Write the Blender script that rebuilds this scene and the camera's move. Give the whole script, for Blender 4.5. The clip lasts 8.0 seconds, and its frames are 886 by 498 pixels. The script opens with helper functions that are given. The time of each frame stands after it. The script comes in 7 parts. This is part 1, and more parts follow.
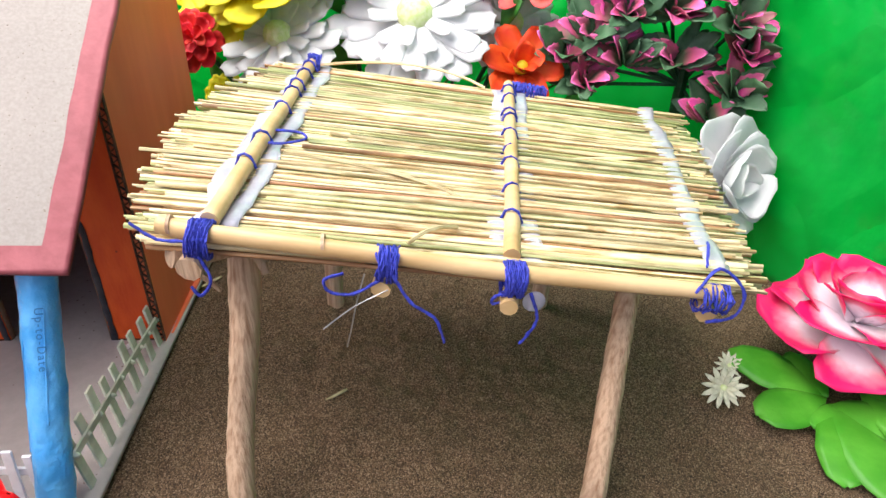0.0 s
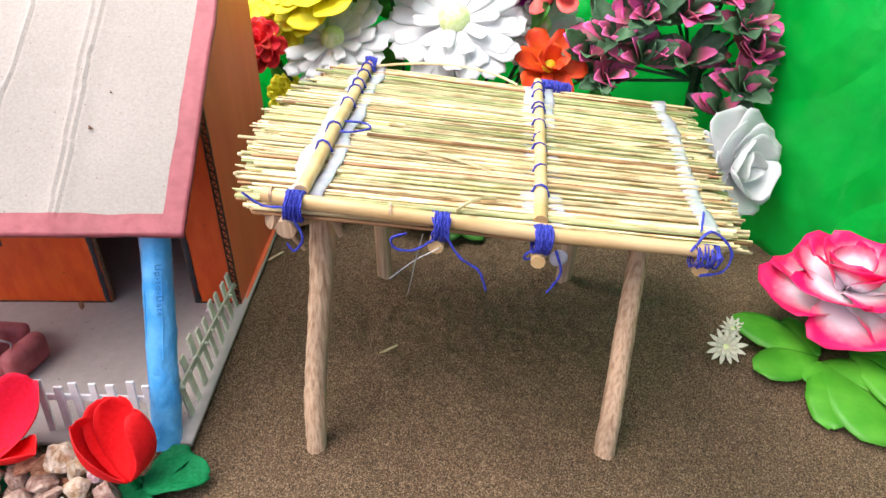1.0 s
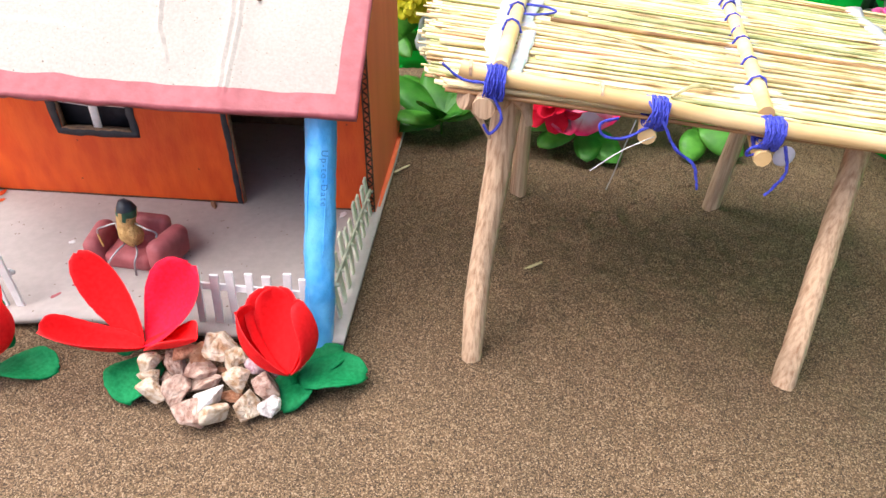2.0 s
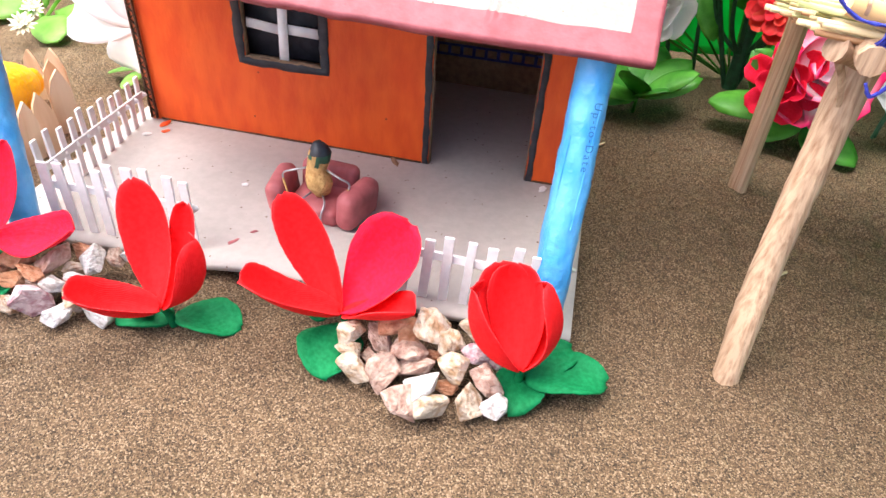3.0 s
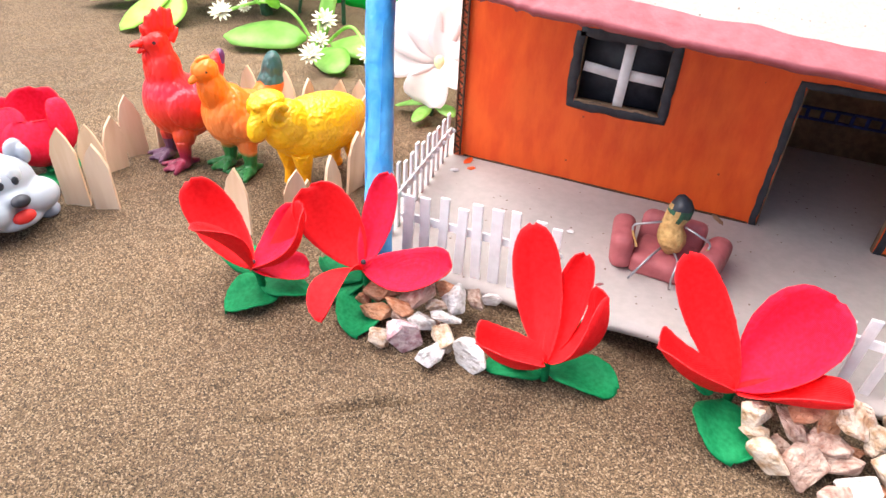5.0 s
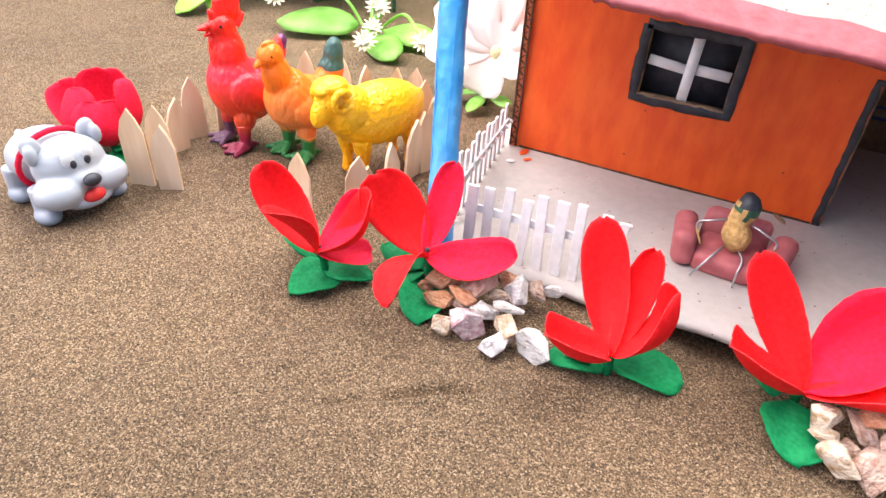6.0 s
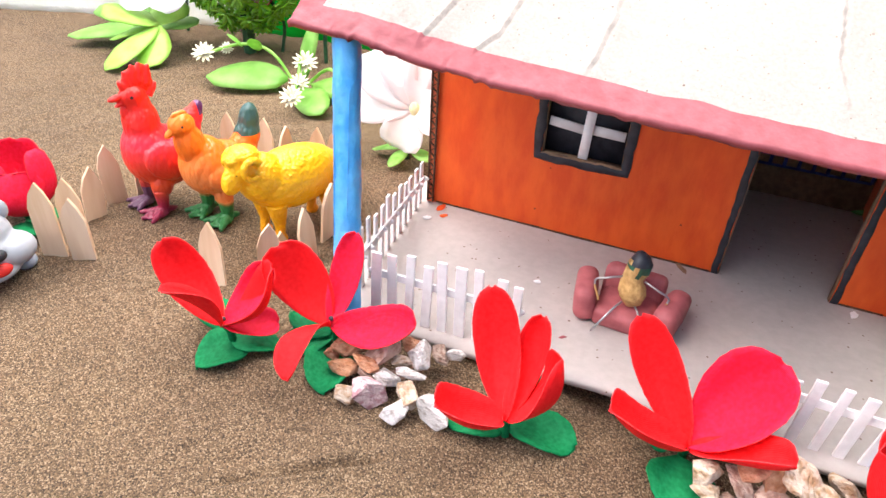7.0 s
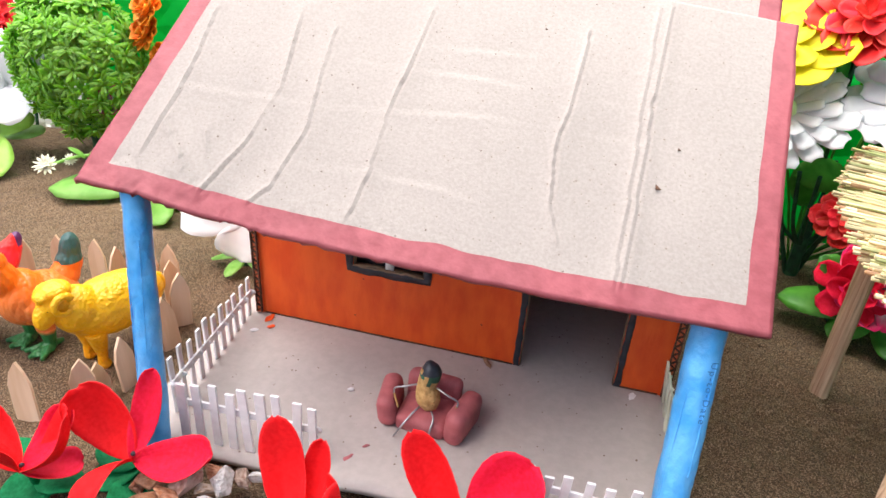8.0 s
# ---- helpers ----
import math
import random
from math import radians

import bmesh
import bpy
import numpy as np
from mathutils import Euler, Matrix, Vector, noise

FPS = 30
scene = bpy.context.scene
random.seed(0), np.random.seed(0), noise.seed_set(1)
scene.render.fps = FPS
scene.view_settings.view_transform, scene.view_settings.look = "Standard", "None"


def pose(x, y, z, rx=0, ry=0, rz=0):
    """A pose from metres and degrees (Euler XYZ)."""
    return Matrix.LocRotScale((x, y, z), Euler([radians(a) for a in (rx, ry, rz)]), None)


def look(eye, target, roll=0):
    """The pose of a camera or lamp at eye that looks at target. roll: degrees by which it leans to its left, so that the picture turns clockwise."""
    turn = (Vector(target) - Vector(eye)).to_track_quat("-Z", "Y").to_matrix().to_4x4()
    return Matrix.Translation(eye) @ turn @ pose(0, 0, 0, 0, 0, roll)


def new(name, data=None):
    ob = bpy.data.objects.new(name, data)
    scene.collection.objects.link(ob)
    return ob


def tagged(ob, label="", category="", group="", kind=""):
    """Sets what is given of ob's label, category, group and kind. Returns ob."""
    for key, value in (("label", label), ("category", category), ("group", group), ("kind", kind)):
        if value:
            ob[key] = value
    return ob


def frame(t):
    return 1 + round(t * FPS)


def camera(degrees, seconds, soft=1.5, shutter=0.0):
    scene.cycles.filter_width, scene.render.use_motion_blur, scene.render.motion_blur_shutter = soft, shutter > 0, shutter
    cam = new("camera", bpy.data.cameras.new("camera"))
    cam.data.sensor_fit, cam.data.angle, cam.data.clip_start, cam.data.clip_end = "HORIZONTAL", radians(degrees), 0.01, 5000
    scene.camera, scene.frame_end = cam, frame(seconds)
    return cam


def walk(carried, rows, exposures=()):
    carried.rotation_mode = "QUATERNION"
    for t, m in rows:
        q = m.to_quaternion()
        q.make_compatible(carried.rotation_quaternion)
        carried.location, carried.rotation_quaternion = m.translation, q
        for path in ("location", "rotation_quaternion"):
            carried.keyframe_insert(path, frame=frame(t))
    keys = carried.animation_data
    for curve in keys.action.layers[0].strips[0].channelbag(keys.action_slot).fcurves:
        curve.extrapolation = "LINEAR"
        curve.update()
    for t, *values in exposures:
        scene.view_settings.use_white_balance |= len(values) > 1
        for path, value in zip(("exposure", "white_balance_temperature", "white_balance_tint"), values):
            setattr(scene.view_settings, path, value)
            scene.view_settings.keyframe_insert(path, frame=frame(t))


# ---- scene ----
cam = camera(68.63, 8.0)
PATH = [
    (0, (0.00702, 0.04205, 0.26332), (0.05492, 0.80027, -0.21917), 2.139),
    (0.5, (-0.00154, 0.00309, 0.28692), (0.01522, 0.77049, -0.18298), 1.344),
    (1, (-0.00255, -0.01297, 0.28243), (0.00791, 0.74346, -0.20512), 0.841),
    (1.5, (-0.01448, -0.01663, 0.26548), (-0.01375, 0.71811, -0.25429), 1.076),
    (2, (-0.06514, -0.01032, 0.24553), (-0.11615, 0.70803, -0.29426), 1.153),
    (2.2, (-0.08532, -0.00845, 0.23988), (-0.14895, 0.70580, -0.30399), 1.886),
    (3.3, (-0.17241, 0.02351, 0.19231), (-0.31715, 0.71818, -0.36131), 4.989),
    (3.5, (-0.18312, 0.02288, 0.18952), (-0.33813, 0.71520, -0.36426), 5.196),
    (4, (-0.21315, 0.01522, 0.19727), (-0.41030, 0.71100, -0.33848), 4.231),
    (4.5, (-0.24467, 0.00786, 0.20165), (-0.48169, 0.70795, -0.31187), 3.229),
    (5, (-0.27002, 0.00106, 0.19316), (-0.54127, 0.68364, -0.32694), 3.211),
    (5.2, (-0.27339, -0.00333, 0.19133), (-0.56171, 0.67609, -0.32371), 3.063),
    (6.3, (-0.28644, -0.00715, 0.19431), (-0.58534, 0.65079, -0.34214), 3.534),
    (6.5, (-0.28354, -0.00414, 0.19636), (-0.57591, 0.66478, -0.33001), 3.590),
    (7, (-0.26091, 0.00876, 0.21383), (-0.52897, 0.70618, -0.28792), 3.458),
    (7.5, (-0.23786, 0.01471, 0.23545), (-0.47409, 0.74718, -0.23112), 3.189),
    (8, (-0.20356, 0.02079, 0.26107), (-0.37980, 0.78979, -0.17204), 3.922),
]
walk(cam, [(t, look(eye, target, roll)) for t, eye, target, roll in PATH],
     exposures=[(0, 0.54), (1, 0.62), (1.5, 0.86), (2.2, 1.10), (3.3, 1.34), (4.5, 1.24), (6.5, 1.18), (7.2, 1.06), (8, 0.66)])

# ---- light ----
world = bpy.data.worlds.new("sky_world")
scene.world = world
world.use_nodes = True
wn = world.node_tree
sky = wn.nodes.new("ShaderNodeTexSky")
sky.sky_type = "NISHITA"
sky.sun_disc = False
sky.sun_elevation, sky.sun_rotation = radians(54), radians(-129)
sky.air_density, sky.dust_density = 0.6, 3.0
wn.nodes["Background"].inputs[1].default_value = 0.15
wn.links.new(sky.outputs[0], wn.nodes["Background"].inputs[0])
sun = new("sun", bpy.data.lights.new("sun", "SUN"))
sun.data.energy, sun.data.angle, sun.data.color = 0.92, radians(45), (1.0, 0.955, 0.99)
sun.matrix_world = look((-1.05, -0.85, 1.85), (0, 0, 0))

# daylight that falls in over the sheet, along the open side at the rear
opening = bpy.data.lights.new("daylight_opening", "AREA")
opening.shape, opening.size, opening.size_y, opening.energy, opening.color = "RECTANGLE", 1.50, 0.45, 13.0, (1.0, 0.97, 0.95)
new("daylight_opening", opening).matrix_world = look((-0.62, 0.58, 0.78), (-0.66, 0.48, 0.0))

# ---- tools ----
V = Vector
rng = random.Random(7)
WHERE = {}


def thing(name, loc, label, category, group="", kind=""):
    """An Empty at the base of a thing with parts."""
    e = new(name)
    e.empty_display_size = 0.01
    e.location = loc
    WHERE[e] = Matrix.Translation(loc)
    return tagged(e, label, category, group, kind)


def mesh_of(name, verts, faces, mats, smooth=True, which=None):
    me = bpy.data.meshes.new(name)
    me.from_pydata([tuple(v) for v in verts], [], [tuple(f) for f in faces])
    for m in mats if isinstance(mats, (list, tuple)) else [mats]:
        me.materials.append(m)
    me.polygons.foreach_set("use_smooth", [smooth] * len(me.polygons))
    if which is not None:
        me.polygons.foreach_set("material_index", which)
    me.update()
    return me


def place(ob, parent, m):
    """Sets the place in the world, m, of an object under parent."""
    ob.parent = parent
    ob.matrix_basis = (WHERE[parent].inverted() @ m) if parent else m
    WHERE[ob] = m
    return ob


def part(name, bm, material, parent, label="", m=None, smooth=True):
    """Links a bmesh, or a mesh, as one mesh object under a thing or a part (or at top level)."""
    if isinstance(bm, bmesh.types.BMesh):
        bm.normal_update()
        for e in bm.edges:
            if len(e.link_faces) == 2 and e.calc_face_angle(0) > 0.85:
                e.smooth = False
        me = bpy.data.meshes.new(name)
        bm.to_mesh(me)
        bm.free()
        me.polygons.foreach_set("use_smooth", [smooth] * len(me.polygons))
        for k in material if isinstance(material, (list, tuple)) else [material]:
            me.materials.append(k)
    else:
        me = bm
    ob = new(name, me)
    place(ob, parent, m or Matrix())
    return tagged(ob, label)


def sheet(P, th):
    """Vertices and faces of a thin sheet of thickness th through the grid of points P (n, m, 3)."""
    P = np.asarray(P, float)
    n, m = P.shape[:2]
    N = np.cross(np.gradient(P, axis=0), np.gradient(P, axis=1))
    N /= np.linalg.norm(N, axis=2, keepdims=True) + 1e-12
    verts = np.concatenate([P.reshape(-1, 3), (P - N * th).reshape(-1, 3)])
    k, faces = n * m, []
    for i in range(n - 1):
        for j in range(m - 1):
            a, b, c, d = i * m + j, (i + 1) * m + j, (i + 1) * m + j + 1, i * m + j + 1
            faces += [(a, b, c, d), (k + d, k + c, k + b, k + a)]
    rim = [i * m for i in range(n)] + [(n - 1) * m + j for j in range(1, m)] + [i * m + m - 1 for i in range(n - 2, -1, -1)] + [j for j in range(m - 2, 0, -1)]
    for a, b in zip(rim, rim[1:] + rim[:1]):
        faces.append((b, a, k + a, k + b))
    return verts, faces


def tube(bm, pts, radii, sides=8, rough=0.0, seed=0):
    """A tapered, capped tube through points."""
    r0 = random.Random(seed)
    pts = [V(p) for p in pts]
    radii = radii if isinstance(radii, (list, tuple)) else [radii] * len(pts)
    rings, side = [], None
    for i, p in enumerate(pts):
        d = (pts[min(i + 1, len(pts) - 1)] - pts[max(i - 1, 0)]).normalized()
        if side is None:
            side = d.orthogonal().normalized()
        side = (side - d * side.dot(d)).normalized()
        up = d.cross(side)
        rings.append([bm.verts.new(p + (side * math.cos(a) + up * math.sin(a)) * radii[i] * (1 + rough * r0.uniform(-1, 1)))
                      for a in (2 * math.pi * k / sides for k in range(sides))])
    for a, b in zip(rings, rings[1:]):
        for k in range(sides):
            bm.faces.new((a[k], a[(k + 1) % sides], b[(k + 1) % sides], b[k]))
    bm.faces.new(rings[0][::-1])
    bm.faces.new(rings[-1])


def bezier(a, b, c, n=8):
    a, b, c = V(a), V(b), V(c)
    return [a * (1 - s) ** 2 + b * 2 * s * (1 - s) + c * s * s for s in (k / n for k in range(n + 1))]


def spline(pts, n=6):
    """Catmull-Rom through points."""
    pts = [V(p) for p in pts]
    q = [2 * pts[0] - pts[1]] + pts + [2 * pts[-1] - pts[-2]]
    out = []
    for i in range(1, len(q) - 2):
        for k in range(n):
            s = k / n
            out.append(0.5 * (2 * q[i] + (q[i + 1] - q[i - 1]) * s + (2 * q[i - 1] - 5 * q[i] + 4 * q[i + 1] - q[i + 2]) * s * s
                              + (3 * q[i] - q[i - 1] - 3 * q[i + 1] + q[i + 2]) * s ** 3))
    return out + [pts[-1]]


def box(bm, centre, size, turn=None, bevel=0.0):
    m = Matrix.Translation(centre) @ (turn.to_4x4() if turn else Matrix()) @ Matrix.Diagonal((*size, 1))
    made = bmesh.ops.create_cube(bm, size=1, matrix=m)
    if bevel:
        edges = list({e for v in made["verts"] for e in v.link_edges})
        bmesh.ops.bevel(bm, geom=edges, offset=bevel, segments=2, affect="EDGES", profile=0.5)


def ball(bm, centre, radii, turn=None, seg=16):
    m = Matrix.Translation(centre) @ (turn.to_4x4() if turn else Matrix()) @ Matrix.Diagonal((*(radii if isinstance(radii, tuple) else (radii,) * 3), 1))
    return bmesh.ops.create_uvsphere(bm, u_segments=seg, v_segments=max(6, seg // 2 + 2), radius=1, matrix=m)


def blade(length, width, arc=0.15, cup=0.25, blunt=0.35, stem=0.6, wave=0.0, th=0.0005, n=11, m=7, seed=0, lobes=0, ragged=0.03):
    """A petal or leaf: from the origin along x, upper side towards z."""
    r0 = random.Random(seed)
    P = np.zeros((n, m, 3))
    ph = r0.uniform(0, 6)
    peak = max((s ** stem) * (1 - s) ** blunt for s in np.linspace(0.01, 0.99, 60))
    for i in range(n):
        s = i / (n - 1)
        w = max(0.02, (max(s, 0.004) ** stem) * (max(1 - s, 0.0015) ** blunt) / peak) * width / 2
        if lobes:
            w *= 0.72 + 0.28 * abs(math.sin(lobes * math.pi * s))
        w *= 1 + ragged * r0.uniform(-1, 1)
        for j in range(m):
            v = 2 * j / (m - 1) - 1
            P[i, j] = (length * s + 0.02 * length * v * v * s, w * v,
                       4 * arc * length * s * (1 - s) * -1 + cup * w * v * v + wave * width * math.sin(5 * s + ph + 2.2 * v) * abs(v))
    return sheet(P, th)


def aim(base, tip, normal):
    """A pose at base with x towards tip and z near normal."""
    x = (V(tip) - V(base)).normalized()
    z = V(normal)
    z = (z - x * z.dot(x)).normalized()
    y = z.cross(x)
    return Matrix.Translation(base) @ Matrix((x, y, z)).transposed().to_4x4()


# ---- materials ----
def material(name, c1, c2, rough=0.6, scale=300.0, big=25.0, depth=0.25, bump=0.3, bscale=1500.0, far=0.0004, rnd=0.0,
             metallic=0.0, thin=0.0, stretch=None, spec=0.5, coat=0.0, contrast=(0.35, 0.65)):
    """A procedural surface: grain between c1 and c2, blotches of that depth, fine relief, and a shade for each object (rnd)."""
    k = bpy.data.materials.new(name)
    k.use_nodes = True
    t = k.node_tree
    N, L = t.nodes, t.links
    b = N["Principled BSDF"]
    co = N.new("ShaderNodeTexCoord")
    src = co.outputs["Object"]
    if stretch:
        mp = N.new("ShaderNodeMapping")
        mp.inputs["Scale"].default_value = stretch
        L.new(src, mp.inputs[0])
        src = mp.outputs[0]
    info = N.new("ShaderNodeObjectInfo")
    if rnd:
        far_off, shift = N.new("ShaderNodeVectorMath"), N.new("ShaderNodeVectorMath")
        far_off.operation, shift.operation = "SCALE", "ADD"
        far_off.inputs[0].default_value = (31.0, 17.0, 23.0)
        L.new(info.outputs["Random"], far_off.inputs["Scale"])
        L.new(src, shift.inputs[0])
        L.new(far_off.outputs[0], shift.inputs[1])
        src = shift.outputs[0]
    n1 = N.new("ShaderNodeTexNoise")
    n1.inputs["Scale"].default_value, n1.inputs["Detail"].default_value = scale, 5
    L.new(src, n1.inputs["Vector"])
    ramp = N.new("ShaderNodeValToRGB")
    ramp.color_ramp.elements[0].position, ramp.color_ramp.elements[1].position = contrast
    ramp.color_ramp.elements[0].color, ramp.color_ramp.elements[1].color = (*c1, 1), (*c2, 1)
    L.new(n1.outputs["Fac"], ramp.inputs[0])
    n2 = N.new("ShaderNodeTexNoise")
    n2.inputs["Scale"].default_value, n2.inputs["Detail"].default_value = big, 3
    L.new(src, n2.inputs["Vector"])
    mr = N.new("ShaderNodeMapRange")
    mr.inputs["From Min"].default_value, mr.inputs["From Max"].default_value = 0.3, 0.7
    mr.inputs["To Min"].default_value, mr.inputs["To Max"].default_value = 1 - depth, 1 + depth * 0.4
    L.new(n2.outputs["Fac"], mr.inputs["Value"])
    hs = N.new("ShaderNodeHueSaturation")
    L.new(ramp.outputs[0], hs.inputs["Color"])
    if rnd:
        mm = N.new("ShaderNodeMath")
        mm.operation = "MULTIPLY_ADD"
        mm.inputs[1].default_value, mm.inputs[2].default_value = 2 * rnd, 1 - rnd
        L.new(info.outputs["Random"], mm.inputs[0])
        m3 = N.new("ShaderNodeMath")
        m3.operation = "MULTIPLY"
        L.new(mm.outputs[0], m3.inputs[0])
        L.new(mr.outputs[0], m3.inputs[1])
        L.new(m3.outputs[0], hs.inputs["Value"])
        hh = N.new("ShaderNodeMath")
        hh.operation = "MULTIPLY_ADD"
        hh.inputs[1].default_value, hh.inputs[2].default_value = -0.08 * rnd, 0.5 + 0.04 * rnd
        L.new(info.outputs["Random"], hh.inputs[0])
        L.new(hh.outputs[0], hs.inputs["Hue"])
    else:
        L.new(mr.outputs[0], hs.inputs["Value"])
    L.new(hs.outputs[0], b.inputs["Base Color"])
    b.inputs["Roughness"].default_value, b.inputs["Metallic"].default_value = rough, metallic
    b.inputs["Specular IOR Level"].default_value, b.inputs["Coat Weight"].default_value = spec, coat
    if bump:
        n3 = N.new("ShaderNodeTexNoise")
        n3.inputs["Scale"].default_value, n3.inputs["Detail"].default_value = bscale, 4
        L.new(src, n3.inputs["Vector"])
        bp = N.new("ShaderNodeBump")
        bp.inputs["Strength"].default_value, bp.inputs["Distance"].default_value = bump, far
        L.new(n3.outputs["Fac"], bp.inputs["Height"])
        L.new(bp.outputs[0], b.inputs["Normal"])
    if thin:
        out = N["Material Output"]
        tr = N.new("ShaderNodeBsdfTranslucent")
        mx = N.new("ShaderNodeMixShader")
        mx.inputs[0].default_value = thin
        L.new(hs.outputs[0], tr.inputs[0])
        L.new(b.outputs[0], mx.inputs[1])
        L.new(tr.outputs[0], mx.inputs[2])
        L.new(mx.outputs[0], out.inputs["Surface"])
    return k


def weave(k, scale=1400.0, strength=0.5):
    """Adds the relief of woven cloth to a material."""
    t = k.node_tree
    N, L = t.nodes, t.links
    co = N.new("ShaderNodeTexCoord")
    wv = N.new("ShaderNodeTexWave")
    wv.inputs["Scale"].default_value, wv.inputs["Distortion"].default_value = scale / 6, 0.6
    wv.bands_direction = "Y"
    L.new(co.outputs["Object"], wv.inputs["Vector"])
    bp = N.new("ShaderNodeBump")
    bp.inputs["Strength"].default_value, bp.inputs["Distance"].default_value = strength, 0.0003
    L.new(wv.outputs["Fac"], bp.inputs["Height"])
    b = N["Principled BSDF"]
    old = [l for l in L if l.to_socket == b.inputs["Normal"]]
    if old:
        L.new(old[0].from_socket, bp.inputs["Normal"])
    L.new(bp.outputs[0], b.inputs["Normal"])
    return k


SAND = material("sand", (0.042, 0.025, 0.013), (0.42, 0.272, 0.155), 0.9, 1350, 7, 0.24, 1.0, 1000, 0.0030, contrast=(0.41, 0.59))
CARD = material("grey_cardboard", (0.300, 0.263, 0.234), (0.345, 0.308, 0.276), 0.85, 700, 14, 0.06, 0.35, 900, 0.0004)
FLOORCARD = material("floor_cardboard", (0.435, 0.388, 0.362), (0.475, 0.425, 0.400), 0.85, 220, 10, 0.10, 0.2, 900, 0.0003)
ROOFRED = material("red_painted_border", (0.26, 0.050, 0.062), (0.34, 0.078, 0.092), 0.6, 160, 30, 0.18, 0.4, 500, 0.0005)
ORANGE = material("orange_painted_card", (0.73, 0.070, 0.004), (0.84, 0.114, 0.010), 0.6, 130, 30, 0.12, 0.5, 700, 0.0005, stretch=(1, 1, 0.35))
ORANGESIDE = material("orange_brown_painted_card", (0.80, 0.17, 0.06), (0.88, 0.21, 0.08), 0.65, 60, 14, 0.2, 0.3, 400, 0.0004, stretch=(1, 1, 0.15))
BROWNCARD = material("brown_cardboard", (0.20, 0.12, 0.07), (0.30, 0.19, 0.11), 0.9, 300, 30, 0.3, 0.5, 600)
EDGECARD = material("dark_corrugated_edge", (0.05, 0.022, 0.012), (0.16, 0.075, 0.04), 0.9, 300, 60, 0.3, 0.5, 600)
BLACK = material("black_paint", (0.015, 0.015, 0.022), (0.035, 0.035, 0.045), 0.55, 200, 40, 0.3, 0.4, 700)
WHITEPAPER = material("white_painted_paper", (0.80, 0.785, 0.79), (0.88, 0.865, 0.87), 0.6, 250, 40, 0.10, 0.4, 900, rnd=0.06)
# green light bounced off the sheet is put into these pickets' colour
GREENLITPAPER = material("white_paper_in_green_light", (0.58, 0.62, 0.46), (0.74, 0.75, 0.60), 0.7, 150, 40, 0.25, 0.4, 900, rnd=0.12)
BLUE = material("blue_painted_paper", (0.05, 0.36, 0.80), (0.13, 0.50, 0.92), 0.28, 90, 40, 0.25, 0.6, 300, 0.0014, coat=0.25)
BLUEINK = material("dark_blue_ink", (0.02, 0.17, 0.46), (0.05, 0.24, 0.56), 0.6)
CLAY = material("red_clay", (0.34, 0.08, 0.09), (0.44, 0.12, 0.13), 0.65, 120, 60, 0.18, 0.35, 400, 0.0006)
STRAW = material("dry_straw", (0.46, 0.32, 0.14), (0.80, 0.67, 0.39), 0.5, 260, 60, 0.30, 0.4, 900, rnd=0.34, stretch=(0.06, 1, 1), contrast=(0.36, 0.56))
STRAWGREEN = material("greenish_straw", (0.34, 0.36, 0.13), (0.66, 0.64, 0.32), 0.5, 260, 60, 0.30, 0.4, 900, rnd=0.30, stretch=(0.06, 1, 1))
STRAWRED = material("reddish_straw", (0.26, 0.12, 0.05), (0.52, 0.29, 0.13), 0.5, 260, 60, 0.25, 0.4, 900, rnd=0.25, stretch=(0.06, 1, 1))
CANE = material("cane", (0.60, 0.38, 0.16), (0.76, 0.54, 0.28), 0.4, 90, 30, 0.2, 0.25, 500, stretch=(0.3, 1, 1))
BARKWOOD = material("peeled_branch_wood", (0.34, 0.19, 0.105), (0.62, 0.43, 0.28), 0.75, 620, 60, 0.30, 0.7, 560, 0.0014, stretch=(1, 1, 0.022), contrast=(0.28, 0.58))
CHAINBLUE = material("muted_blue_paint", (0.025, 0.03, 0.14), (0.05, 0.06, 0.24), 0.7, 300, 60, 0.2)
GLUE = material("milky_glue", (0.66, 0.65, 0.78), (0.84, 0.83, 0.92), 0.25, 150, 60, 0.15, 0.5, 300, 0.0012, thin=0.25)
THREAD = material("blue_thread", (0.015, 0.02, 0.26), (0.05, 0.07, 0.55), 0.7, 900, 200, 0.3, 0.5, 3000)
REDCLOTH = weave(material("red_cloth", (0.80, 0.006, 0.010), (0.88, 0.014, 0.018), 0.7, 500, 30, 0.08, 0.2, 2500, thin=0.12, spec=0.2), 3600, 0.4)
PINKCLOTH = weave(material("pink_red_cloth", (0.78, 0.008, 0.034), (0.85, 0.014, 0.062), 0.7, 500, 30, 0.10, 0.2, 2500, thin=0.12, spec=0.2), 3600, 0.4)
FRAYED = material("frayed_cloth_edge", (0.82, 0.014, 0.022), (0.88, 0.075, 0.075), 0.8, 900, 60, 0.1, 0.3, 2500, spec=0.1)
FELT = material("green_felt", (0.0, 0.155, 0.045), (0.006, 0.215, 0.070), 0.7, 500, 60, 0.22, 0.25, 1800, thin=0.1, spec=0.2)
STONE = material("pink_grey_stone", (0.34, 0.19, 0.14), (0.58, 0.42, 0.34), 0.85, 2.2, 0.8, 0.30, 1.0, 5.0, 0.0020, rnd=0.12, contrast=(0.38, 0.60))
STONEBEIGE = material("beige_stone", (0.40, 0.24, 0.13), (0.62, 0.50, 0.39), 0.85, 2.0, 0.8, 0.28, 1.0, 5.0, 0.0020, rnd=0.12, contrast=(0.36, 0.56))
